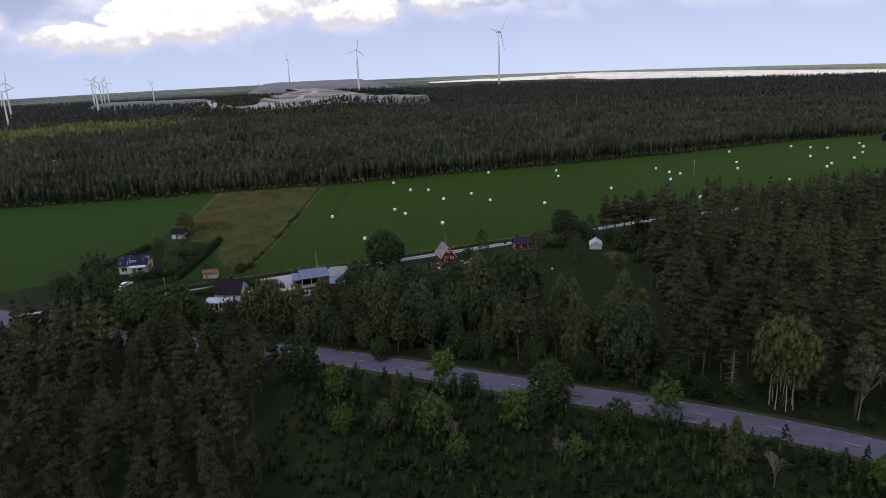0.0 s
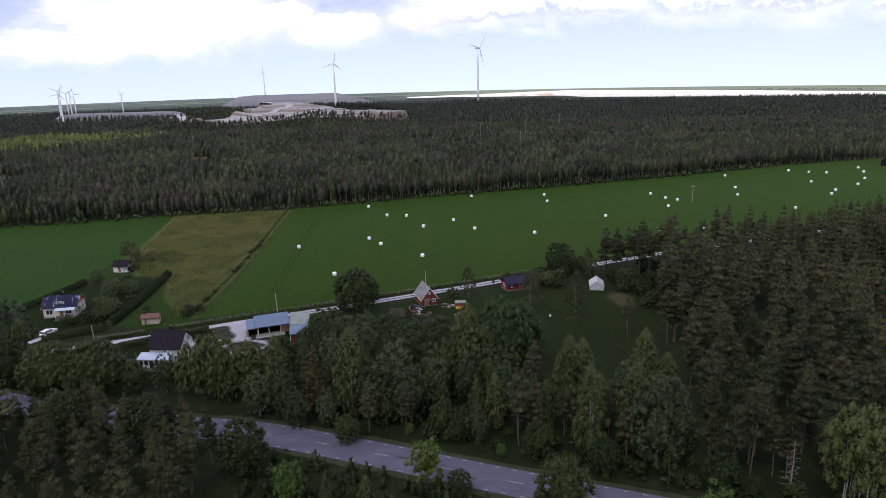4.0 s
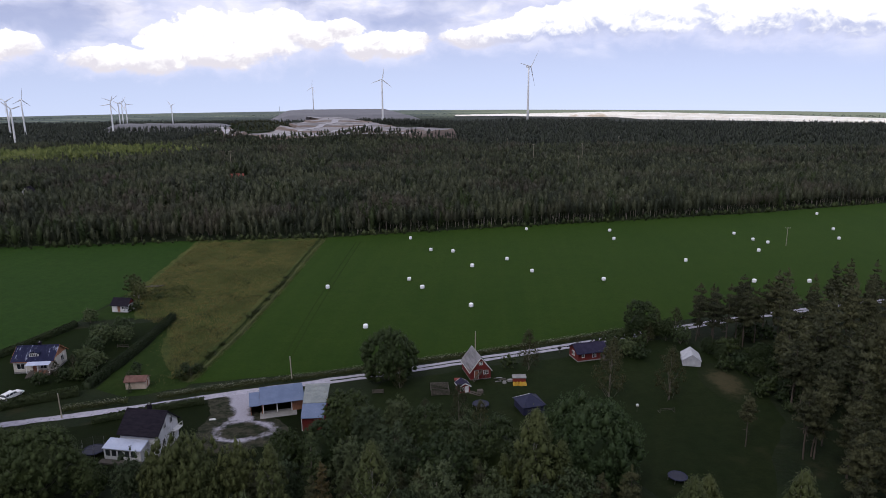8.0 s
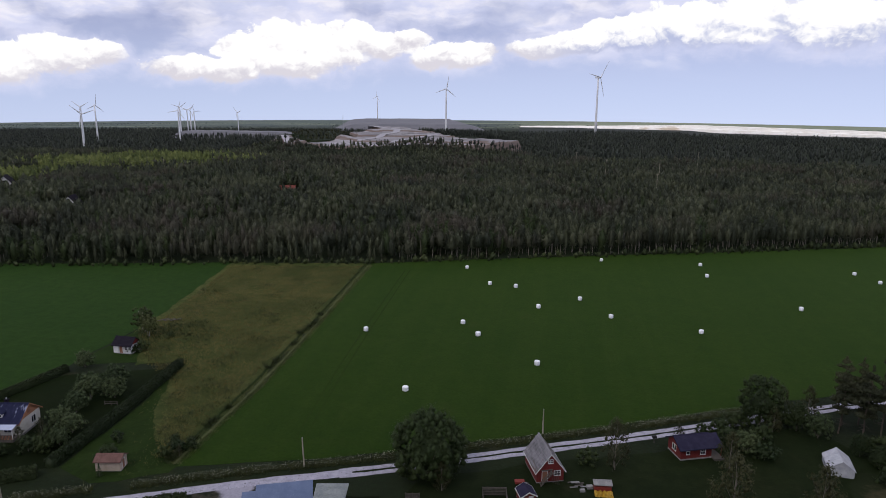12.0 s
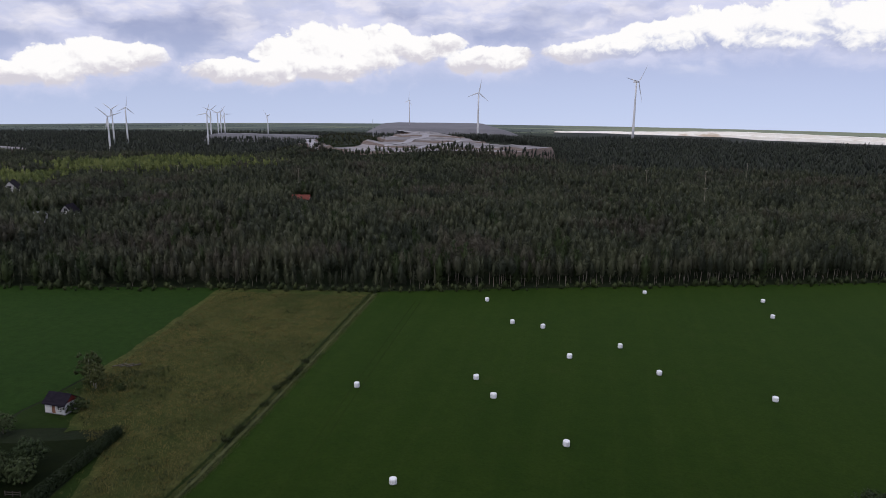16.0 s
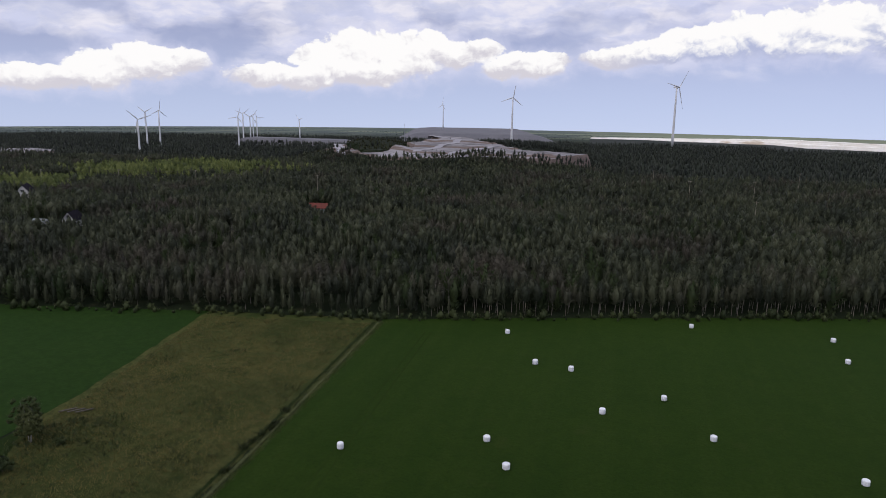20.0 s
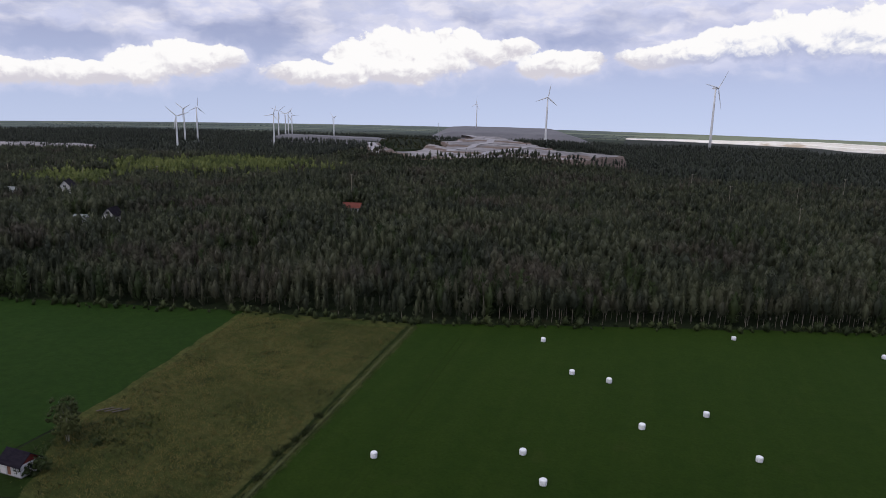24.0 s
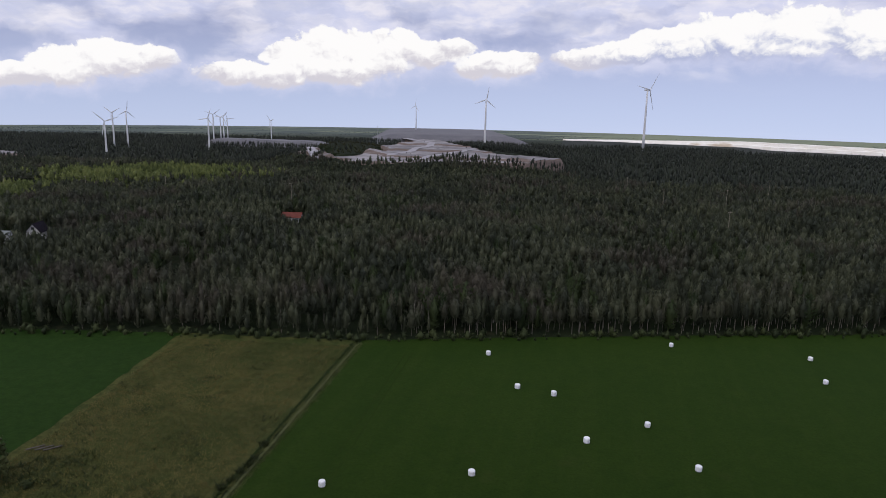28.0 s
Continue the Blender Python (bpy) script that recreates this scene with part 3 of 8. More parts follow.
# ---- mesh helpers ----
class Geo:
    """Vertices and faces gathered piece by piece."""

    def __init__(self):
        self.v, self.f = [], []

    def poly(self, points):
        n = len(self.v)
        self.v += [tuple(p) for p in points]
        self.f.append(tuple(range(n, n + len(points))))
        return self

    def solid(self, low, high):
        """A closed body between two rings of as many points."""
        n, k = len(self.v), len(low)
        self.v += [tuple(p) for p in low] + [tuple(p) for p in high]
        self.f.append(tuple(range(n + k - 1, n - 1, -1)))
        self.f.append(tuple(range(n + k, n + 2 * k)))
        self.f += [(n + i, n + (i + 1) % k, n + k + (i + 1) % k, n + k + i) for i in range(k)]
        return self

    def box(self, x0, x1, y0, y1, z0, z1):
        ring = lambda z: [(x0, y0, z), (x1, y0, z), (x1, y1, z), (x0, y1, z)]
        return self.solid(ring(z0), ring(z1))

    def tube(self, a, b, ra, rb=None, n=6):
        a, b = Vector(a), Vector(b)
        rb = ra if rb is None else rb
        q = (b - a).to_track_quat("Z", "Y")
        ring = lambda c, r: [c + q @ Vector((r * math.cos(6.2832 * i / n), r * math.sin(6.2832 * i / n), 0)) for i in range(n)]
        return self.solid(ring(a, ra), ring(b, rb))

    def lathe(self, profile, n=16, x=0.0, y=0.0):
        """Turned round an upright axis: rows of radius and height, from the bottom up."""
        k = len(self.v)
        for r, z in profile:
            self.v += [(x + r * math.cos(6.2832 * i / n), y + r * math.sin(6.2832 * i / n), z) for i in range(n)]
        for row in range(len(profile) - 1):
            a = k + row * n
            self.f += [(a + i, a + (i + 1) % n, a + n + (i + 1) % n, a + n + i) for i in range(n)]
        self.f.append(tuple(range(k + n - 1, k - 1, -1)))
        self.f.append(tuple(range(k + (len(profile) - 1) * n, k + len(profile) * n)))
        return self

    def mesh(self, name, material, smooth=False):
        me = bpy.data.meshes.new(name)
        me.from_pydata(self.v, [], self.f)
        me.materials.append(material)
        if smooth:
            me.polygons.foreach_set("use_smooth", [True] * len(me.polygons))
        return me


def part(name, geo, material, parent, label="", smooth=False):
    """One mesh under a thing or under a part."""
    ob = new(name, geo.mesh(name, material, smooth))
    ob.parent = parent
    return tagged(ob, label)


def thing(name, place, label, category, group=""):
    ob = new(name)
    ob.matrix_basis = place
    return tagged(ob, label, category, group)


def triangles(name, v, t, material):
    """A mesh from arrays of points and triangles."""
    me = bpy.data.meshes.new(name)
    v, t = np.ascontiguousarray(v, np.float32), np.ascontiguousarray(t, np.int32)
    me.vertices.add(len(v))
    me.vertices.foreach_set("co", v.ravel())
    me.loops.add(3 * len(t))
    me.loops.foreach_set("vertex_index", t.ravel())
    me.polygons.add(len(t))
    me.polygons.foreach_set("loop_start", np.arange(0, 3 * len(t), 3, dtype=np.int32))
    me.update(calc_edges=True)
    me.materials.append(material)
    return me


def terrain(x, y):
    """Height of the land: level round the fields, then lowered to fit the camera's horizon."""
    d = np.hypot(x, y - 60.0)
    return -112.0 * np.clip((d - 400.0) / 4400.0, 0, None)


# ---- ground, fields, roads ----
def build_ground():
    rings = [0, 60, 120, 180, 240, 300, 360, 400, 440, 500, 600, 720, 860, 1000, 1200, 1500, 1800, 2200, 2700, 3200, 3800, 4300, 4800]
    seg = 120
    ang = np.arange(seg) * 2 * np.pi / seg
    pts, faces = [(0.0, 60.0, 0.0)], []
    for r in rings[1:]:
        xs, ys = r * np.sin(ang), 60 + r * np.cos(ang)
        zs = terrain(xs, ys)
        pts += list(zip(xs.tolist(), ys.tolist(), zs.tolist()))
    for i in range(seg):
        faces.append((0, 1 + (i + 1) % seg, 1 + i))
    for k in range(len(rings) - 2):
        a, b = 1 + k * seg, 1 + (k + 1) * seg
        faces += [(a + i, a + (i + 1) % seg, b + (i + 1) % seg, b + i) for i in range(seg)]
    me = bpy.data.meshes.new("ground")
    me.from_pydata(pts, [], faces)
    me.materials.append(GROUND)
    tagged(new("ground", me), "rough grass and woodland floor, lowered far off to fit the horizon", "ground", kind="structure")


def sheet(name, outline, z, material, label, category, wobble=0.0, step=4.0):
    """A level patch of ground with a slightly uneven edge, proud of the ground and with an edge of its own."""
    rng = random.Random(len(outline) * 7 + int(abs(outline[0][0]) * 10))
    ring = []
    for i, (x0, y0) in enumerate(outline):
        x1, y1 = outline[(i + 1) % len(outline)]
        n = max(1, int(math.hypot(x1 - x0, y1 - y0) / step)) if wobble else 1
        for k in range(n):
            f = k / n
            ring.append((x0 + (x1 - x0) * f + rng.uniform(-wobble, wobble), y0 + (y1 - y0) * f + rng.uniform(-wobble, wobble)))
    g = Geo().solid([(x, y, -0.25) for x, y in ring], [(x, y, z) for x, y in ring])
    return tagged(new(name, g.mesh(name, material)), label, category, kind="structure")


def along(points, step=2.0):
    """Points every few metres on a smooth line (Catmull-Rom), with the line's direction there."""
    pts = [Vector(p) for p in points]
    pts = [2 * pts[0] - pts[1]] + pts + [2 * pts[-1] - pts[-2]]
    out = []
    for a, b, c, d in zip(pts, pts[1:], pts[2:], pts[3:]):
        n = max(1, int((c - b).length / step))
        for k in range(n):
            t = k / n
            p = 0.5 * (2 * b + (c - a) * t + (2 * a - 5 * b + 4 * c - d) * t * t + (3 * b - a - 3 * c + d) * t ** 3)
            q = 0.5 * ((c - a) + 2 * (2 * a - 5 * b + 4 * c - d) * t + 3 * (3 * b - a - 3 * c + d) * t * t)
            out.append((p, q.normalized()))
    out.append((pts[-2], (pts[-2] - pts[-3]).normalized()))
    return out


def ribbon(line, left, right, z, crown=0.0, wobble=0.0, seed=1):
    """A strip along a line between two sideways offsets (positive to the left), with sides down to the ground."""
    rng = random.Random(seed)
    g, rows = Geo(), []
    for p, q in line:
        side = Vector((-q.y, q.x))
        a, b = p + side * (left + rng.uniform(-wobble, wobble)), p + side * (right + rng.uniform(-wobble, wobble))
        m = (a + b) / 2
        rows.append([(a.x, a.y, -0.1), (a.x, a.y, z), (m.x, m.y, z + crown), (b.x, b.y, z), (b.x, b.y, -0.1)])
    for r in rows:
        g.v += r
    for i in range(len(rows) - 1):
        g.f += [(5 * i + k + 1, 5 * i + k, 5 * i + 5 + k, 5 * i + 6 + k) for k in range(4)]
    return g


HIGHWAY = along([(-190, 186), (-140, 168), (-110, 156), (-79, 143.5), (-64, 139.7), (-47, 135), (-31, 131.6), (-8, 123), (7.5, 116.5), (24.5, 109.7), (44, 102), (61, 94), (75, 86), (100, 70), (140, 42), (190, 4)])
TRACK = along([(-150, 150), (-120, 162), (-94, 172.8), (-71, 181.4), (-54, 188.5), (-43, 192.8), (-25.6, 199.2), (-14.7, 203.8), (7.3, 213), (19.6, 218.2), (54.5, 234.2), (80, 245.2), (109.4, 255.8), (150, 270), (200, 288)])
build_ground()

sheet("meadow", [(-64.5, 193.6), (-40, 199.6), (-14, 210), (20, 224), (55, 240), (110, 262), (200, 294), (300, 330), (360, 420), (292, 454.5), (226, 438.5), (138, 404.5), (79, 386.5), (21, 369.5), (-15, 358.5), (-67, 341.5), (-64, 269), (-63, 228)], 0.03, MEADOW, "mown green meadow with wrapped bales", "meadow", 0.35)
sheet("crop_field", [(-119.5, 334), (-111.5, 270), (-112, 262), (-113, 236), (-112.5, 228), (-119, 205), (-124, 190), (-150, 176), (-260, 168), (-330, 240), (-300, 303), (-221, 314), (-152, 327)], 0.03, CROP, "level field of even green crop", "field", 0.3)
sheet("fallow_field", [(-65.4, 194), (-64.6, 228), (-65.2, 269), (-67.8, 341), (-120.4, 333.5), (-112.3, 271), (-111.8, 258), (-106, 249), (-100.5, 241), (-98, 234), (-88, 238), (-84, 226), (-80, 212), (-74, 203)], 0.06, FALLOW, "fallow strip of tall yellowish grass", "field", 0.45, 2.0)
sheet("rough_grass", [(-112, 262), (-112, 232), (-88, 238), (-84.3, 215), (-84, 190), (-76, 186), (-64, 191.5), (-63.5, 215), (-75, 240), (-95, 268)], 0.025, VERGE, "rough uncut grass beside the fallow strip", "grass", 0.5)
sheet("lawn", [(-24, 171), (-14, 178), (20, 172), (26, 160), (32, 150), (46, 150), (52, 168), (60, 182), (62, 196), (58, 212), (52, 226), (40, 223), (20, 212), (0, 205), (-22, 196)], 0.02, LAWN, "garden lawn with shade in its colour and worn patches", "lawn", 0.6)
sheet("garden", [(-110.5, 226), (-87.5, 234), (-86, 212), (-86, 190), (-92, 186), (-104, 186), (-112, 192), (-117, 204)], 0.02, SHADED_GRASS, "lawn of a cottage garden", "lawn", 0.4)
sheet("yard_grass", [(-112, 160), (-90, 151), (-60, 153), (-34, 156), (-30, 168), (-27, 190), (-44, 189), (-62, 182), (-76, 174), (-98, 167)], 0.015, SHADED_GRASS, "trodden grass round a farmhouse with shade in its colour", "lawn", 0.5)

sheet("furrow", [(-66.7, 194), (-65.8, 228), (-66.5, 269), (-69.2, 338), (-68.6, 338), (-65.9, 269), (-65.2, 228), (-66.1, 194)], 0.08, VERGE, "dark furrow along the fallow's edge", "furrow", 0.12, 2.0)
BOUNDARY = along([(-64.3, 194), (-63.4, 228), (-64.1, 269), (-66.8, 338)], 3.0)
tagged(new("grass_strip", ribbon(BOUNDARY, 0.95, 0.3, 0.10, 0.05, 0.12, 71).mesh("grass_strip", STRAW_STRIP)), "narrow strip of bleached grass between fallow and meadow", "grass strip", kind="structure")
# wheel lines left by the mower
for k, x in enumerate((-50.7, -48.9)):
    lines = along([(x + 3.5, 206), (x + 1.5, 240), (x, 280), (x - 1.5, 334)], 6.0)
    tagged(new("wheel_line", ribbon(lines, 0.22, -0.22, 0.045, 0, 0.06, 31 + k).mesh("wheel_line", LINE)), "faint paler wheel line in the meadow", "wheel line", kind="structure")
# the paved road
tagged(new("road", ribbon(HIGHWAY, 3.7, -3.7, 0.10, 0.05).mesh("road", ASPHALT)), "greyish violet worn asphalt country road", "road", kind="structure")
for k, side in enumerate((1, -1)):
    tagged(new("road_verge", ribbon(HIGHWAY, side * 3.7 + 1.3, side * 3.7 - 1.3, 0.055, 0, 0.25, 5 + k).mesh("road_verge", EARTH)), "grassy gravel road verge", "verge", kind="structure")


def dashes(line, offset, length, gap, width, z, material, name, start=0.0):
    """Painted marks along a line, each a piece of its own."""
    cells, walked, g = [], start, None
    fine_line = []
    for (p, q), (p2, _) in zip(line, line[1:]):
        for k in range(8):
            fine_line.append((p.lerp(p2, k / 8), q))
    last = fine_line[0][0]
    run = []
    for p, q in fine_line:
        walked += (p - last).length
        last = p
        if walked % (length + gap) < length:
            run.append((p, q))
        elif run:
            if len(run) > 1:
                cells.append(run)
            run = []
    for run in cells:
        p = (run[0][0] + run[-1][0]) / 2
        if not -95 < p.x < 92:
            continue
        g = Geo()
        (a, q), (b, q2) = run[0], run[-1]
        s, s2 = Vector((-q.y, q.x)), Vector((-q2.y, q2.x))
        ring = [a + s * (offset - width / 2), b + s2 * (offset - width / 2), b + s2 * (offset + width / 2), a + s * (offset + width / 2)]
        top = z - 0.05 * abs(offset) / 3.7
        g.solid([(v.x, v.y, top - 0.02) for v in ring], [(v.x, v.y, top) for v in ring])
        tagged(new(name, g.mesh(name, material)), "worn white painted road mark", "road marking", "marks on the road", "structure")


dashes(HIGHWAY, 3.3, 1.0, 2.0, 0.16, 0.156, PAINT, "edge_mark")
dashes(HIGHWAY, -3.3, 1.0, 2.0, 0.16, 0.156, PAINT, "edge_mark")
dashes(HIGHWAY, 0.0, 3.0, 9.0, 0.14, 0.156, PAINT, "centre_mark")
for (px, py, length, wide) in ((6.6, 115.6, 4.2, 0.9), (26.5, 108.4, 3.4, 1.0), (45.2, 99.2, 2.6, 0.9), (-4, 121.8, 2.4, 0.8)):
    p, q = min(HIGHWAY, key=lambda r: (r[0] - Vector((px, py))).length)
    s, c = Vector((-q.y, q.x)), Vector((px, py))
    ring = [c + q * (a * length / 2) + s * (b * wide / 2) for a, b in ((-1, -0.8), (0.2, -1), (1, -0.7), (0.9, 0.9), (-0.3, 0.7), (-1, 1))]
    g = Geo().solid([(v.x, v.y, 0.1) for v in ring], [(v.x, v.y, 0.149) for v in ring])
    tagged(new("road_patch", g.mesh("road_patch", TAR)), "dark tar patch in the road", "road patch", kind="structure")

# the gravel track: two wheel lanes with grass between
west = [r for r in TRACK if r[0].x < -33]
east = [r for r in TRACK if r[0].x > -35.5]
tagged(new("track_lane", ribbon(west, 1.1, -1.1, 0.06, 0, 0.14, 3).mesh("track_lane", GRAVEL)), "pale limestone gravel track", "track", kind="structure")
for k, (a, b) in enumerate(((1.45, 0.3), (-0.3, -1.45))):
    tagged(new("track_lane", ribbon(east, a, b, 0.075, 0, 0.12, 11 + k).mesh("track_lane", GRAVEL)), "pale gravel wheel lane of a farm track", "track", kind="structure")
sheet("farmyard", [(-53.5, 166.5), (-46, 165), (-37.5, 168), (-36.5, 174), (-39.5, 178), (-45.5, 181), (-43.6, 191.6), (-57.5, 186.2), (-53.8, 179.5), (-54, 174)], 0.05, YARD, "gravel farmyard with a worn turning loop", "yard", 0.3, 1.5)
sheet("apron", [(-43.2, 177.8), (-36.4, 180.2), (-37.4, 183.2), (-44.2, 180.9)], 0.07, CONCRETE, "concrete apron before open garage bays", "pavement")

# ---- quarry, heaps and cliff far off ----
def relief(name, x0, x1, y0, y1, nx, ny, height, material, label, category):
    xs, ys = np.linspace(x0, x1, nx), np.linspace(y0, y1, ny)
    pts = [(x, y, height(x, y)) for y in ys for x in xs]
    faces = [(j * nx + i, j * nx + i + 1, (j + 1) * nx + i + 1, (j + 1) * nx + i) for j in range(ny - 1) for i in range(nx - 1)]
    me = bpy.data.meshes.new(name)
    me.from_pydata(pts, [], faces)
    me.materials.append(material)
    return tagged(new(name, me), label, category, kind="structure")


def fade(v, a, b):
    t = min(1.0, max(0.0, (v - a) / (b - a)))
    return t * t * (3 - 2 * t)


relief("dry_bank", 49, 60.5, 188.5, 210.5, 24, 40, lambda x, y: 0.06 + 0.7 * max(0.0, 1 - math.hypot((x - 54.8) / 5.6, (y - 199.5) / 10.8)) ** 1.2 - 0.2 * (math.hypot((x - 54.8) / 5.6, (y - 199.5) / 10.8) > 1), SAND, "low hump of dry sandy soil in the lawn", "bank")


def hill_e(x, y):
    return math.hypot((x + 215) / 235, (y - 1010) / 235)


def hill_height(x, y):
    """The low wooded rise round the quarry, shaped to lift it into the camera's view."""
    return float(terrain(x, y)) - 0.5 + 20 * (1 - fade(hill_e(x, y), 0.5, 1.0)) + 9 * math.exp(-((x + 335) / 52) ** 2 - ((y - 1045) / 70) ** 2)


def edge_gap(shape, x, y):
    """Signed distance from a closed outline, positive inside."""
    best, inside = 1e9, False
    for (ax, ay), (bx, by) in zip(shape, shape[1:] + shape[:1]):
        f = min(1.0, max(0.0, ((x - ax) * (bx - ax) + (y - ay) * (by - ay)) / ((bx - ax) ** 2 + (by - ay) ** 2)))
        best = min(best, math.hypot(x - ax - f * (bx - ax), y - ay - f * (by - ay)))
        if (ay > y) != (by > y) and x < ax + (y - ay) * (bx - ax) / (by - ay):
            inside = not inside
    return best if inside else -best


PIT = [(-292, 885), (-262, 856), (-180, 870), (-112, 893), (-50, 945), (-38, 966), (-70, 985), (-130, 1010), (-165, 1085), (-215, 1150), (-262, 1215), (-300, 1215), (-262, 1120), (-275, 1050), (-262, 985), (-272, 930), (-300, 900)]
WEST_PIT = [(-306, 885), (-292, 905), (-318, 945), (-352, 1010), (-392, 1060), (-400, 1160), (-455, 1175), (-450, 1085), (-400, 1020), (-350, 950)]


def pit_gap(x, y):
    ragged = 16 * noise.noise((x * 0.02, y * 0.014, 6)) + 7 * noise.noise((x * 0.06, y * 0.045, 2))
    return max(edge_gap(PIT, x, y), edge_gap(WEST_PIT, x, y)) + ragged


def quarry_height(x, y):
    """Pit floor and ledges where stone is cut, sunk under the rise elsewhere."""
    n1 = 24 * noise.noise((x * 0.012, 0.3, 2))
    z = 4.6 + 2.2 * fade(y + n1, 926, 931) + 2.6 * fade(y - n1, 1002, 1008) + 2.4 * fade(y + 0.6 * n1, 1074, 1079) + 0.9 * noise.noise((x * 0.05, y * 0.05, 9))
    for a, b, r, h in ((-291, 928, 26, 6.5), (-262, 945, 30, 6.0), (-150, 985, 26, 3.5), (-84, 952, 24, 3.5)):
        z += h * max(0.0, 1 - math.hypot(x - a, y - b) / r)
    if x < -285:
        z = min(z, hill_height(x, y) + 0.6)
    inside = fade(pit_gap(x, y), -5, 3)
    return hill_height(x, y) - 9 + inside * (max(z, hill_height(x, y) - 8) - hill_height(x, y) + 9)


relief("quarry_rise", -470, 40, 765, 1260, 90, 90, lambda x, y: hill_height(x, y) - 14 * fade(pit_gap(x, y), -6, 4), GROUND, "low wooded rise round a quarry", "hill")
relief("quarry", -465, 0, 805, 1230, 150, 120, quarry_height, LIMESTONE, "terraced pale limestone quarry", "quarry")


def on_quarry(points, width, name):
    line = along(points, 6.0)
    g, rows = Geo(), []
    for p, q in line:
        s = Vector((-q.y, q.x)) * width
        z = max(quarry_height(*(p + s)), quarry_height(*(p - s)), quarry_height(*p)) + 0.25
        rows.append([(*(p + s), z), (*(p - s), z)])
    g.v = [v for r in rows for v in r]
    g.f = [(2 * i + 1, 2 * i, 2 * i + 2, 2 * i + 3) for i in range(len(rows) - 1)]
    tagged(new(name, g.mesh(name, HAULWAY)), "bright dusty haul road across the quarry", "haul road", kind="structure")


on_quarry([(-292, 1205), (-252, 1141), (-224, 1108), (-218, 1060), (-224, 1004), (-231, 940), (-234, 884)], 5, "haul_road")
on_quarry([(-232, 880), (-219, 887), (-198, 902), (-176, 968), (-150, 1028)], 4, "haul_road")
on_quarry([(-440, 1160), (-410, 1105), (-380, 1040), (-347, 971), (-316, 905), (-292, 869)], 5, "haul_road")


def heap_height(x, y):
    base = float(terrain(x, y)) - 5
    c = x + 0.27 * (y - 2000)
    f = fade(c, -640, -540) * (1 - fade(c, -235, -130)) * fade(y, 1900, 1960) * (1 - fade(y, 2350, 2420))
    top = -19 + 2.5 * fade(c, -540, -500) + 1.2 * noise.noise((x * 0.01, y * 0.01, 1))
    return base + f * (top - base)


relief("spoil_heap", -900, 60, 1880, 2430, 90, 40, heap_height, HEAP, "long flat-topped heap of grey waste stone", "spoil heap")


def ridge_height(x, y):
    base = float(terrain(x, y)) - 5
    c = x
    f = fade(c, -820, -760) * (1 - fade(c, -560, -480)) * fade(y, 1440, 1460) * (1 - fade(y, 1500, 1525))
    return base + f * (-15 + 2.0 * noise.noise((x * 0.02, y * 0.02, 4)) - base)


relief("stone_terrace", -960, -380, 1430, 1540, 60, 24, ridge_height, HEAP, "pale quarried terrace before the turbines", "quarry")
relief("far_pit", -1080, -760, 880, 1010, 24, 12, lambda x, y: float(terrain(x, y)) - 2 + (12 + 2 * noise.noise((x * 0.03, y * 0.03, 2))) * fade(x, -1080, -1050) * (1 - fade(x, -800, -765)) * fade(y, 885, 930) * (1 - fade(y, 985, 1005)), LIMESTONE, "pale edge of a distant pit", "quarry")


CLIFF_X = (-75, 60, 370, 433, 840, 1311, 1500)


def cliff_face(x0, x1, material, label):
    """A worked rock face with ledges, seen across the woods."""
    g = Geo()
    n = int((x1 - x0) / 9)
    cols, foot = [], []
    for i in range(n + 1):
        x = x0 + (x1 - x0) * i / n
        y = 2000 + 14 * noise.noise((x * 0.01, 0, 0)) + 5 * noise.noise((x * 0.05, 3, 0)) 
        high = float(np.interp(x, CLIFF_X, (-22.0, -20.3, -15.0, -15.5, -25.5, -41.5, -44))) + 0.8 * noise.noise((x * 0.03, 8, 0))
        low = float(np.interp(x, CLIFF_X, (-22.5, -23, -27, -32, -40, -51, -55)))
        h = high - low
        foot.append([(x, y - 14, low - 0.4), (x, y - 120, float(terrain(x, y)) - 3)])
        cols.append([(x, y - 14, low - 3), (x, y - 12, low + 0.12 * h), (x, y - 9, low + 0.5 * h), (x, y - 3, low + 0.55 * h), (x, y, high), (x, y + 30, high + 0.5), (x, y + 60, low - 30)])
    for c in cols:
        g.v += c
    for i in range(n):
        g.f += [(7 * i + k, 7 * i + 7 + k, 7 * i + 8 + k, 7 * i + k + 1) for k in range(6)]
    # Plain dark sheet added to hide the gap below the lifted face.
    bank = Geo()
    for c in foot:
        bank.v += c
    bank.f += [(2 * i + 1, 2 * i + 3, 2 * i + 2, 2 * i) for i in range(n)]
    tagged(new("wooded_bank", bank.mesh("wooded_bank", WOOD_LEAF_HAZY)), "dark filler sheet standing for woods under the quarry face", "bank", kind="structure")
    tagged(new("cliff", g.mesh("cliff", material)), label, "cliff", kind="structure")


cliff_face(-75, 1480, CLIFF, "long white quarry face with full sun in its colour")


# ---- trees ----
def unit(rng, n):
    v = rng.normal(size=(n, 3))
    return v / np.linalg.norm(v, axis=1, keepdims=True)


def level(v):
    """Vectors brought to length one."""
    return v / (np.linalg.norm(v, axis=1, keepdims=True) + 1e-6)


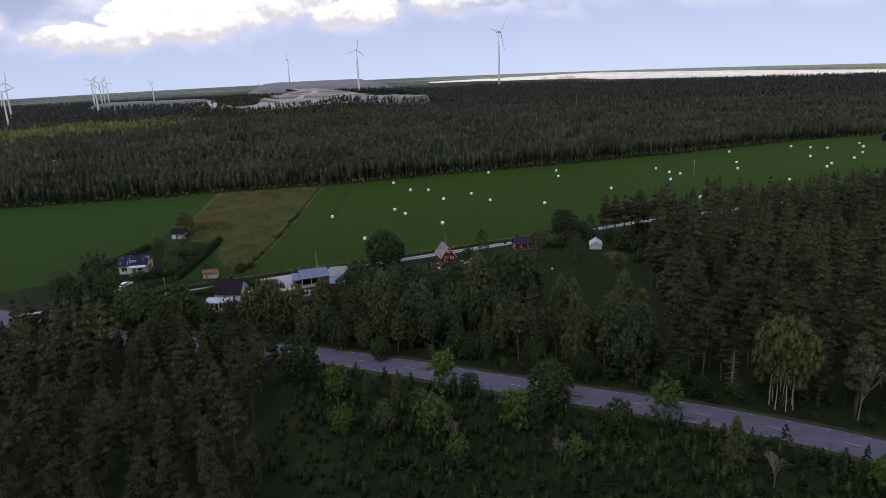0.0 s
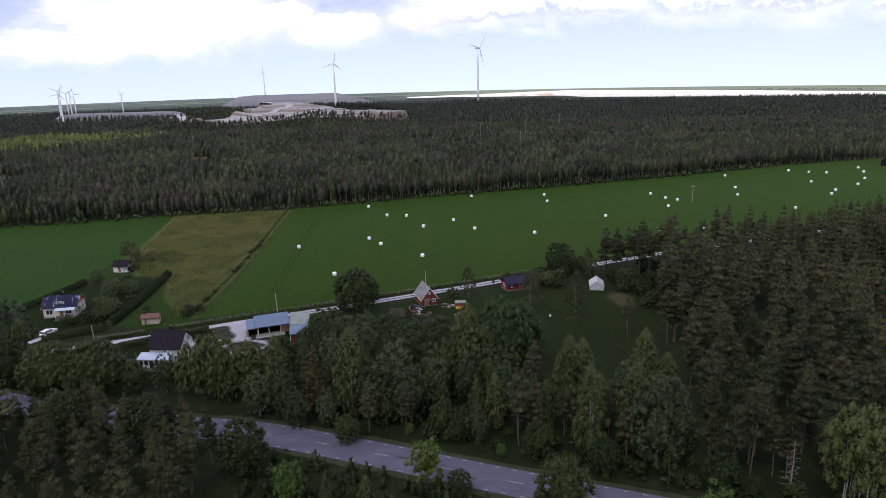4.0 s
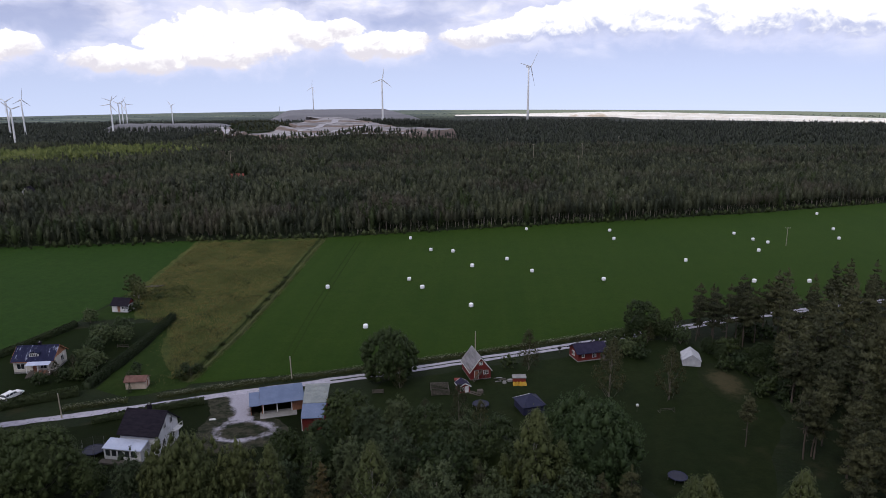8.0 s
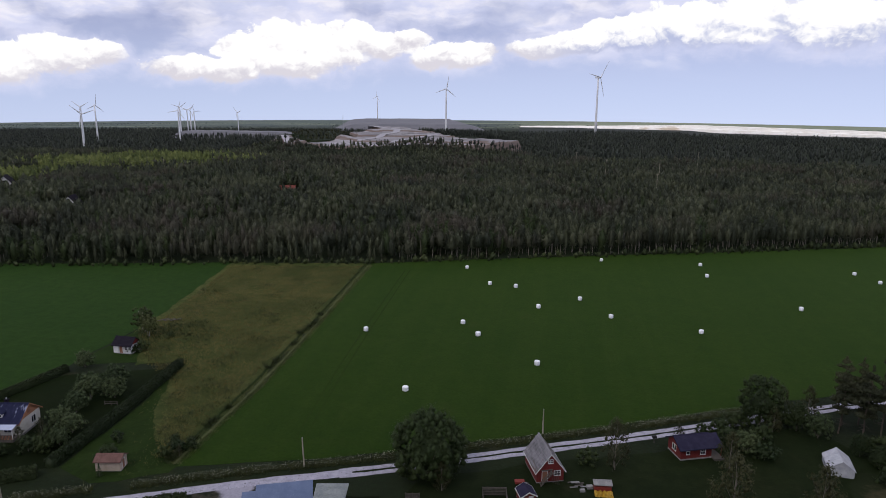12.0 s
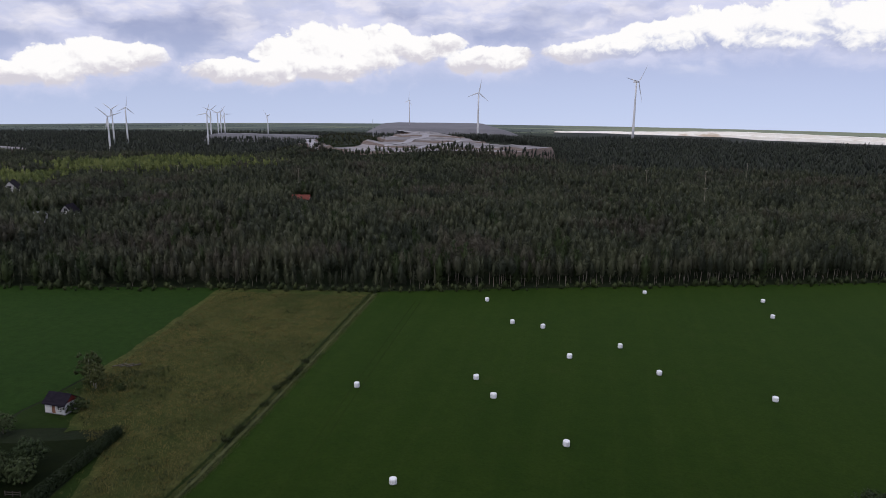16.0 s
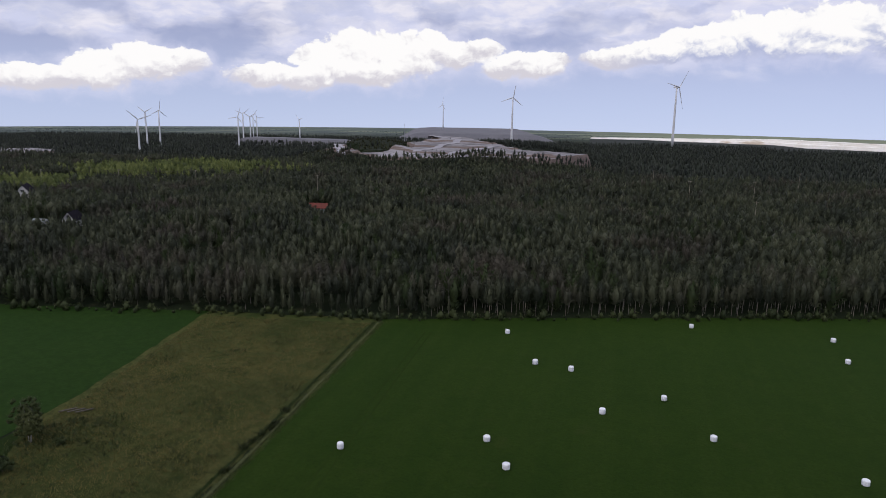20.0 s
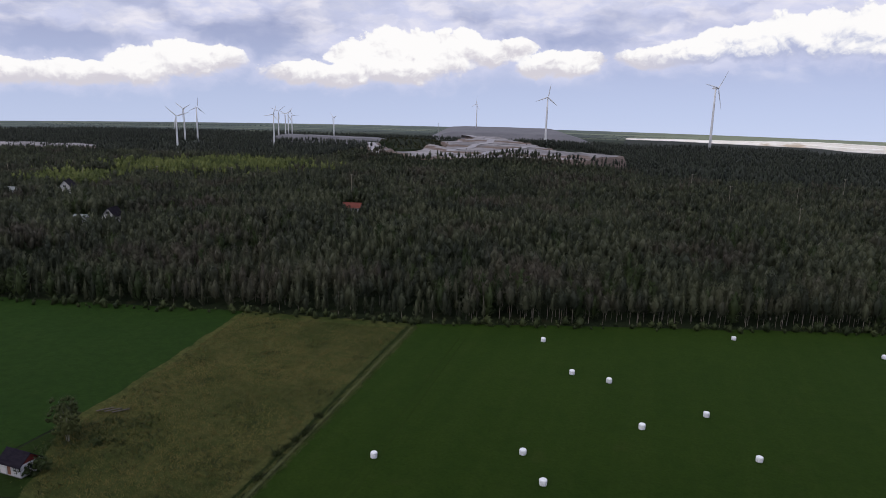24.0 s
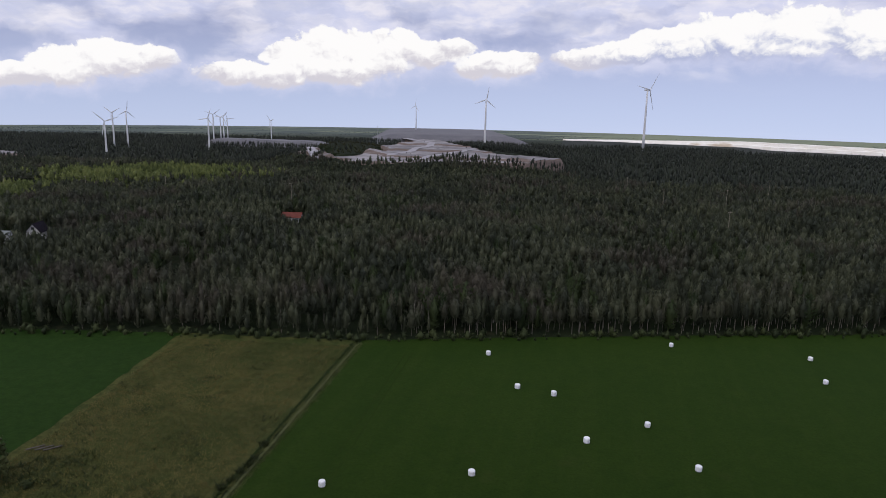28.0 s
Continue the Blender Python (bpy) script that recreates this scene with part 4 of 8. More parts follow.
def tufts(lobes, size, rng, jitter=0.5, up=0.3, lead=0.0, rise=1.0, soft=0.0, slim=0.7, long=1.0):
    """Leaf triangles laid over each lobe (x, y, z, radius across, radius up, number).
    lead: how strictly the tips point outwards and up (rise above 0) or hang (below 0); soft: how much leaves follow the whole crown."""
    rows = np.array(lobes, float)
    n = rows[:, 5].astype(int)
    c, rad = np.repeat(rows[:, :3], n, 0), np.repeat(rows[:, [3, 3, 4]], n, 0)
    m = len(c)
    d = unit(rng, m)
    d[:, 2] = np.where(d[:, 2] < -0.3, -0.7 * d[:, 2], d[:, 2])
    d = level(d)
    p = c + d * rad * rng.uniform(0.6, 1.15, (m, 1))
    axis = np.stack([0 * p[:, 0], 0 * p[:, 1], np.full(m, rows[:, 2].mean())], 1)
    face = level(level(d / rad) + jitter * rng.normal(size=(m, 3)) + (0, 0, up) + soft * level(p - axis))
    a = level((1 - lead) * level(np.cross(face, unit(rng, m))) + lead * (0.6 * d + (0, 0, rise)))
    b = level(np.cross(face, a))
    s = size * rng.uniform(0.6, 1.3, (m, 1))
    v = np.stack([p + a * s * long, p - a * s * 0.5 * long + b * s * slim, p - a * s * 0.5 * long - b * s * slim], 1)
    return v.reshape(-1, 3), np.arange(3 * m).reshape(-1, 3)


def clumps(centres, size, k, rng):
    """Small leaf triangles, k round each centre, facing the sky more than the ground."""
    n = len(centres) * k
    c = np.repeat(centres, k, axis=0) + rng.normal(size=(n, 3)) * size * 0.5
    face = unit(rng, n) * 0.85 + (0, 0, 0.55)
    a = level(np.cross(face, unit(rng, n)))
    b = level(np.cross(face, a))
    s = size * rng.uniform(0.6, 1.25, (n, 1))
    v = np.stack([c + a * s, c - a * s * 0.5 + b * s * 0.75, c - a * s * 0.5 - b * s * 0.75], 1)
    return v.reshape(-1, 3), np.arange(3 * n).reshape(-1, 3)


def blobs(lobes, rng, fill=0.6):
    """The closed inner body of each lobe: a squat, jagged, eight-sided lump."""
    v, t = [], []
    for x, y, z, r, rz, _ in lobes:
        k, a0 = len(v), rng.uniform(0, 6.28)
        f = rng.uniform(0.75, 1.15, 6) * fill
        v += [(x, y, z + rz * f[0]), (x, y, z - rz * f[1] * 0.8)]
        v += [(x + r * f[2 + i] * math.cos(a0 + 1.571 * i), y + r * f[2 + i] * math.sin(a0 + 1.571 * i), z - 0.15 * rz) for i in range(4)]
        for i in range(4):
            t += [(k, k + 2 + i, k + 2 + (i + 1) % 4), (k + 1, k + 2 + (i + 1) % 4, k + 2 + i)]
    return np.array(v), np.array(t)


def joined(*pieces):
    vs, ts, base = [], [], 0
    for v, t in pieces:
        vs.append(v)
        ts.append(t + base)
        base += len(v)
    return np.concatenate(vs), np.concatenate(ts)


def pine_lobes(h, rng, wide=0.15, low=0.36, whorls=9, blunt=0.6, per=22, dead=5):
    """Scots pine: whorls of limbs, each with upturned pads of needles at its tip and half way; dead limbs below the crown."""
    lobes, limbs = [], []
    turn = rng.uniform(0, 6.28)
    for i in range(whorls):
        f = (i + rng.uniform(0.0, 0.6)) / whorls
        z = h * (low + (0.95 - low) * f)
        reach = wide * h * (1 - f) ** blunt * min(1.0, 0.62 + 1.6 * f)
        for j in range(5 if f < 0.6 else 4 if f < 0.85 else 3):
            a = turn + 2.4 * i + 6.283 * j / 5 + rng.uniform(-0.45, 0.45)
            r = reach * rng.uniform(0.55, 1.2)
            tip = (r * math.cos(a), r * math.sin(a), z + r * rng.uniform(0.05, 0.5))
            q = (0.060 - 0.026 * f) * h * rng.uniform(0.75, 1.25)
            lobes.append((*tip, q * 1.1, q * 0.85, per))
            if r > 0.075 * h:
                g = rng.uniform(0.45, 0.62)
                lobes.append((tip[0] * g + rng.uniform(-0.3, 0.3), tip[1] * g + rng.uniform(-0.3, 0.3), z + 0.2 * r, q * 1.1, q * 0.8, per * 0.7))
            if (i + j) % 2 == 0:
                limbs.append(((0, 0, z - 0.12 * r), tip))
    for z, r in ((0.93, 0.020), (0.975, 0.013)):
        lobes.append((rng.uniform(-0.1, 0.1), rng.uniform(-0.1, 0.1), h * z, r * h, 0.026 * h, per * 0.6))
    for k in range(dead):
        z, a, r = h * low * rng.uniform(0.45, 0.95), rng.uniform(0, 6.28), h * rng.uniform(0.05, 0.11)
        limbs.append(((0, 0, z), (r * math.cos(a), r * math.sin(a), z - 0.15 * r)))
    return lobes, limbs


def cone_lobes(h, rng, wide=0.2, low=0.06, n=24, per=12, rise=-0.15):
    """Spruce or young conifer: a narrow cone of branches that droop, or rise on young pines."""
    lobes, limbs = [], []
    for i in range(n):
        f = (i + rng.uniform(0, 1)) / n
        z = h * (low + (0.95 - low) * f)
        r = wide * h * (1 - f) ** 0.85 * rng.uniform(0.55, 1.1)
        a = i * 2.4 + rng.uniform(-0.4, 0.4)
        q = (0.06 * h + 0.06) * (1.2 - 0.7 * f)
        lobes.append((r * math.cos(a), r * math.sin(a), z + rise * r, q, 0.75 * q, per))
    lobes.append((0, 0, h * 0.95, 0.016 * h, 0.06 * h, per * 0.5))
    return lobes, limbs


def dome_lobes(h, rng, wide=0.54, low=-0.1, n=150, per=14, loose=0.0, up=1.1):
    """A rounded crown of many upturned tufts over a closed inner body."""
    lobes = []
    zc, rz = h * (low + 1) / 2, h * (1 - low) / 2
    for i in range(n):
        z = 1 - 1.75 * (i + 0.5) / n
        a, q = i * 2.39996 + rng.uniform(-0.3, 0.3), math.sqrt(max(0.0, 1 - z * z))
        s = rng.uniform(0.80 - loose, 0.95 + 0.5 * loose)
        r = wide * h * rng.uniform(0.13, 0.21) * (150 / n) ** 0.36
        lobes.append((q * math.cos(a) * wide * h * s, q * math.sin(a) * wide * h * s, zc + z * rz * s, r, r * up, per))
    lobes.append((0, 0, zc, wide * h * (1.2 - 0.8 * loose), rz * (1.2 - 0.8 * loose), 4))
    return lobes, [((0, 0, max(0.3, h * low)), (math.cos(2.4 * k) * wide * h * 0.8, math.sin(2.4 * k) * wide * h * 0.8, zc + rz * 0.4 * math.sin(k))) for k in range(7)]


def birch_lobes(h, rng, wide=0.17, low=0.10, n=70, per=34):
    """Birch: tall oval of fine hanging sprays over steep thin limbs."""
    lobes, limbs = [], []
    for i in range(n):
        f = (i + rng.uniform(0, 1)) / n
        z = h * (low + (0.95 - low) * f)
        r = wide * h * math.sin(math.pi * min(1.0, 0.16 + 0.84 * f ** 0.85)) ** 0.75 * rng.uniform(0.35, 1.08)
        a = i * 2.4 + rng.uniform(-0.6, 0.6)
        x, y = r * math.cos(a), r * math.sin(a)
        q = wide * h * rng.uniform(0.17, 0.27)
        lobes.append((x, y, z, q, q * 1.7, per))
        if i % 4 == 0:
            limbs.append(((0, 0, z - 1.7 * r), (x * 1.05, y * 1.05, z + 0.5 * q)))
    lobes.append((0, 0, h * 0.965, 0.02 * h, 0.035 * h, per * 0.6))
    return lobes, limbs


def trunk_geo(h, r, limbs, rng, lean=0.0, stems=1, top=0.93):
    g = Geo()
    for s in range(stems):
        a = 6.28 * s / stems + 0.4
        dx, dy = (0.15 * h * math.cos(a), 0.15 * h * math.sin(a)) if stems > 1 else (lean * h, 0)
        foot = 0.0 if stems == 1 else 0.25 if stems < 5 else 0.11 * h
        last, n = Vector((foot * math.cos(a), foot * math.sin(a), -0.3)), 5
        for k in range(1, n + 1):
            f = k / n
            p = Vector((foot * math.cos(a) * (1 - f) + dx * f ** 1.5 + rng.uniform(-1, 1) * 0.012 * h, foot * math.sin(a) * (1 - f) + dy * f ** 1.5 + rng.uniform(-1, 1) * 0.012 * h, h * top * f))
            g.tube(last, p, r * (1 - 0.8 * (k - 1) / n), r * (1 - 0.8 * f), 6)
            last = p
    for a, b in limbs:
        g.tube(a, b, r * 0.28, r * 0.08, 4)
    return g


NEEDLES = dict(jitter=0.32, up=0.5, lead=0.45, slim=0.40, long=1.2)
DROOPING = dict(jitter=0.45, up=0.3, lead=0.5, rise=0.1, slim=0.36, long=1.2)
HANGING = dict(jitter=0.4, up=0.3, soft=0.7, lead=0.5, rise=-0.8, slim=0.34, long=1.2)
LEAVES = dict(jitter=0.4, up=0.35, soft=0.35, lead=0.25, slim=0.5)


def tree_kind(name, label, maker, h, leaf, bark, size, seed, style, radius=0.16, stems=1, lean=0.0, fill=0.68):
    """A tree of one kind, built once: trunk with limbs, and a crown of leaf tufts. Stored with its height."""
    rng = np.random.default_rng(seed)
    lobes, limbs = maker(h, rng)
    crown_v, crown_t = joined(tufts(lobes, size, rng, **style), blobs(lobes, rng, fill))
    if lean:
        crown_v[:, 0] += lean * h * np.clip(crown_v[:, 2] / h, 0, 1) ** 1.5
    trunk_me = trunk_geo(h, radius, limbs, rng, lean, stems, 0.84).mesh(name + "_trunk", bark)
    return (name, label, h, trunk_me, triangles(name + "_crown", crown_v, crown_t, leaf))


def plant(kind, x, y, h, turn=None, group="", label="", z=0.0):
    """One tree as a thing of its own: an empty at its foot with trunk and crown."""
    name, words, h0, trunk_me, crown_me = kind
    s = h / h0
    turn = RND.uniform(0, 360) if turn is None else turn
    ob = new(name)
    wide = s * RND.uniform(0.92, 1.1)
    ob.matrix_basis = pose(x, y, z, 0, 0, turn) @ Matrix.Diagonal((wide, wide, s, 1))
    tagged(ob, label or words, "tree", group)
    for part_name, me in (("trunk", trunk_me), ("crown", crown_me)):
        p = new(part_name, me)
        p.parent = ob
    return ob


RND = random.Random(5)
PINES = [tree_kind("pine_tree", "tall dark scots pine with a ragged crown", lambda h, r: pine_lobes(h, r, r.uniform(0.14, 0.18), r.uniform(0.28, 0.42), 6, (0.6, 0.85, 0.7)[i % 3], 58), 14, NEEDLE, BARK_PINE, 0.22, 10 + i, NEEDLES, 0.17, lean=0.02 * (i - 2), fill=0.86) for i in range(7)]
OPEN_PINES = [tree_kind("pine_tree", "scots pine with a thin open crown on a bare stem", lambda h, r: pine_lobes(h, r, 0.15, 0.48, 5, 0.5, 58, 9), 14, NEEDLE, BARK_PINE, 0.22, 30 + i, NEEDLES, 0.16, lean=0.04, fill=0.8) for i in range(3)]
YOUNG = [tree_kind("young_pine", "young bushy pine in a thicket", lambda h, r: cone_lobes(h, r, 0.26, 0.02, 17, 24, 0.3), 4, NEEDLE_YOUNG, BARK_PINE, 0.16, 40 + i, NEEDLES, 0.06) for i in range(5)]
SPRUCES = [tree_kind("spruce_tree", "narrow dark green spruce tree", lambda h, r: cone_lobes(h, r, 0.19, 0.04, 60, 14), 12, SPRUCE_LEAF, BARK_GREY, 0.26, 50 + i, DROOPING, 0.15) for i in range(2)]
BIRCHES = [tree_kind("birch_tree", "slender birch with white trunk and light leaves", lambda h, r: birch_lobes(h, r, (0.18, 0.21, 0.155, 0.19)[i], 0.06, 170, 26), 15, BIRCH_LEAF, BARK_BIRCH, 0.20, 60 + i, HANGING, 0.12, lean=0.015 * i) for i in range(4)]
STEMMED = [tree_kind("birch_tree", "old birch with a fan of white stems", lambda h, r: (dome_lobes(h, r, 0.30, 0.2, 260, 26, 0.3, 2.2)[0], []), 14, BRIGHT_BIRCH, BARK_BIRCH, 0.18, 70 + i, HANGING, 0.085, stems=7) for i in range(2)]
BROADS = [tree_kind("broadleaf_tree", "rounded grey-green broadleaf tree", lambda h, r: dome_lobes(h, r, 0.29, -0.08, 150, 22, 0.3, 1.5), 12, BROAD_LEAF, BARK_GREY, 0.22, 80 + i, dict(jitter=0.38, up=0.35, soft=0.6, lead=0.3, slim=0.45), 0.22) for i in range(3)]
DARKS = [tree_kind("broadleaf_tree", "dense dark green broadleaf tree", lambda h, r: dome_lobes(h, r, 0.40, -0.06, 190, 22, 0.12, 1.2), 9, DARK_LEAF, BARK_GREY, 0.16, 90 + i, LEAVES, 0.2) for i in range(3)]
GIANT = tree_kind("broadleaf_tree", "huge domed green broadleaf tree with upturned tufts", lambda h, r: dome_lobes(h, r, 0.58, -0.06, 300, 46, 0.06, 1.45), 16, GIANT_LEAF, BARK_GREY, 0.26, 101, dict(jitter=0.45, up=0.3, lead=0.35, slim=0.55), 0.4)
ROUND = tree_kind("broadleaf_tree", "dense globe-shaped green broadleaf tree beside the track", lambda h, r: dome_lobes(h, r, 0.54, -0.08, 260, 36, 0.06, 1.3), 11, ROUND_LEAF, BARK_GREY, 0.17, 102, LEAVES, 0.3)
LIGHTS = [tree_kind("broadleaf_tree", "small light green roadside tree", lambda h, r: dome_lobes(h, r, 0.30, 0.10, 90, 18, 0.4, 1.5), 8, LIGHT_LEAF, BARK_GREY, 0.19, 110 + i, LEAVES, 0.12) for i in range(2)]
WILLOWS = [tree_kind("broadleaf_tree", "wide light olive broadleaf tree with hanging sprays", lambda h, r: dome_lobes(h, r, 0.36, -0.05, 220, 26, 0.3, 2.0), 13, BIRCH_LEAF, BARK_GREY, 0.20, 115 + i, HANGING, 0.16) for i in range(2)]
BUSHES = [tree_kind("bush", "low rounded green bush", lambda h, r: dome_lobes(h, r, 0.6, -0.1, 16, 24, 0.25), 2.5, DARK_LEAF, BARK_GREY, 0.15, 120 + i, LEAVES, 0.05) for i in range(3)]
FRUIT = [tree_kind("fruit_tree", "low spreading fruit tree in a garden", lambda h, r: dome_lobes(h, r, 0.52, 0.02, 80, 22, 0.35, 1.2), 5, FRUIT_LEAF, BARK_GREY, 0.13, 130 + i, LEAVES, 0.12) for i in range(2)]
DULL = [tree_kind("broadleaf_tree", "sparse brownish broadleaf tree on the lawn", lambda h, r: birch_lobes(h, r, 0.28, 0.14, 60, 24), 8, DULL_LEAF, BARK_GREY, 0.15, 150 + i, dict(jitter=0.6, up=0.3, soft=0.4, slim=0.5), 0.13, fill=0.4) for i in range(2)]
FIELD_TREE = tree_kind("birch_tree", "light bushy birch with white stems at the field corner", lambda h, r: (dome_lobes(h, r, 0.36, 0.06, 60, 24, 0.3, 1.3)[0], []), 8, BIRCH_LEAF, BARK_BIRCH, 0.16, 160, HANGING, 0.09, stems=3)
BROWNISH = tree_kind("spruce_tree", "browning slender conifer among birches", lambda h, r: cone_lobes(h, r, 0.17, 0.05, 50, 14), 13, BROWN_LEAF, BARK_PINE, 0.27, 140, DROOPING, 0.15)


def bare_tree(x, y, h, seed):
    """A leafless tree: a trunk that forks again and again into thin twigs."""
    rng = random.Random(seed)
    g = Geo()

    def fork(p, way, length, r, depth):
        q = p + way * length
        g.tube(p, q, r, r * 0.65, 5 if depth < 2 else 3)
        if depth < 5:
            for _ in range(3 if depth else 5):
                d = (way + Vector((rng.uniform(-1, 1), rng.uniform(-1, 1), rng.uniform(-0.1, 0.6))) * 0.55).normalized()
                fork(q, d, length * rng.uniform(0.6, 0.85), r * 0.62, depth + 1)

    fork(Vector((0, 0, -0.2)), Vector((0.03, 0, 1)).normalized(), h * 0.27, 0.012 * h, 0)
    ob = thing("dead_tree", pose(x, y, 0), "leafless pale grey dead tree by the road", "tree")
    part("crown", g, DEAD_WOOD, ob, "bare pale grey twigs")


def dead_conifer(x, y, h, seed):
    """A dead pine: a bare stem with tiers of level, broken limbs."""
    rng = random.Random(seed)
    ob = thing("dead_pine", pose(x, y, 0), "dead grey pine with bare level limbs", "tree")
    part("trunk", Geo().tube((0, 0, -0.3), (0.1, 0, h * 0.6), 0.14, 0.09, 6).tube((0.1, 0, h * 0.6), (0.0, 0.1, h), 0.09, 0.02, 6), DEAD_WOOD, ob)
    g = Geo()
    for k in range(46):
        f = 0.15 + 0.82 * k / 46
        a, r = 2.4 * k + rng.uniform(-0.4, 0.4), h * 0.24 * (1 - f) ** 0.6 * rng.uniform(0.5, 1.1)
        tip = Vector((r * math.cos(a), r * math.sin(a), h * f - 0.12 * r))
        g.tube((0, 0, h * f), tip, 0.035, 0.012, 3)
        for _ in range(3):
            b = Vector((0, 0, h * f)).lerp(tip, rng.uniform(0.45, 0.9))
            g.tube(b, b + Vector((rng.uniform(-0.5, 0.5), rng.uniform(-0.5, 0.5), rng.uniform(-0.1, 0.35))), 0.014, 0.008, 3)
    part("crown", g, DEAD_WOOD, ob, "bare level limbs")


def side_of(line, x, y):
    """Signed distance from a line: positive on its left, that is north for roads drawn from west to east."""
    p, q = min(line, key=lambda r: (r[0].x - x) ** 2 + (r[0].y - y) ** 2)
    return -(x - p.x) * q.y + (y - p.y) * q.x


def scatter(x0, x1, y0, y1, step, keep, rng):
    """A jittered grid of places for which keep() holds."""
    out = []
    ny, nx = int((y1 - y0) / step), int((x1 - x0) / step)
    for j in range(ny):
        for i in range(nx):
            x, y = x0 + (i + 0.5 * (j % 2) + rng.uniform(-0.36, 0.36)) * step, y0 + (j + rng.uniform(-0.36, 0.36)) * step
            if keep(x, y):
                out.append((x, y))
    return out


# pine wood south of the road
spots = scatter(-104, -22, 52, 150, 5.4, lambda x, y: side_of(HIGHWAY, x, y) < -11 and x < (-35 if y > 84 else -27) and x > -16 - 0.78 * (y + 12), RND)
spots.sort(key=lambda p: abs(p[0] + 34) + 0.5 * abs(p[1] - 95))
for x, y in spots[:130]:
    plant(RND.choice(PINES), x, y, RND.uniform(9.0, 14.5) - 2.0 * (side_of(HIGHWAY, x, y) > -17), group="pine wood south of the road")
south_rest = spots[130:]
# thicket of young pines south of the road
spots = scatter(-24, 78, 66, 128, 3.3, lambda x, y: -42 < side_of(HIGHWAY, x, y) < -6.5 and abs(x - 4) < 0.72 * (y + 14) and (x > -17 or y < 80) and not (-8 < x < 30 and side_of(HIGHWAY, x, y) > -13), RND)
RND.shuffle(spots)
for x, y in spots[:300]:
    plant(RND.choice(YOUNG), x, y, RND.choice((1.8, 2.4, 3.0, 3.6, 4.2)) * RND.uniform(0.85, 1.15), group="thicket south of the road")
for x, y, h, kind in ((0.4, 112.6, 8.8, LIGHTS[0]), (-1.0, 94.6, 9.5, LIGHTS[1]), (5.5, 110.0, 5.0, DARKS[2]), (20.8, 104.3, 10.0, DARKS[0]), (13.6, 95.5, 9.0, LIGHTS[0]), (16.5, 96.5, 8.6, BROADS[0]), (40.6, 98.4, 8.8, LIGHTS[1]), (31.5, 95.0, 6.6, DARKS[1]), (46.8, 82.5, 10.2, BIRCHES[0]), (66, 76, 6.5, LIGHTS[0]),
                      (-30.3, 118.3, 10.4, DARKS[0]), (-14.5, 106.5, 7.2, BIRCHES[2]), (-8.6, 106.5, 6.8, BIRCHES[3]), (-20.5, 108.0, 8.6, LIGHTS[0]), (-22.5, 113.0, 5.0, BUSHES[0]), (-17.5, 96.0, 6.4, LIGHTS[1]), (-10, 96.5, 6.8, BROADS[2]), (3, 86, 6.0, LIGHTS[1]), (22.5, 86, 5.0, LIGHTS[0]), (-4.5, 103.5, 5.2, BROADS[1]),
                      (-36.5, 121.5, 11.5, PINES[1]), (-41, 124.5, 12.0, PINES[4]), (-46, 126.0, 11.5, PINES[2]), (-37.5, 114, 13.2, OPEN_PINES[0]), (-40, 109.5, 13.8, OPEN_PINES[1]), (-36, 103, 12.4, OPEN_PINES[2])):
    plant(kind, x, y, h)
bare_tree(51.5, 78.5, 7.0, 3)
bare_tree(20.0, 86.5, 5.0, 8)
bare_tree(2.5, 92.5, 5.5, 4)

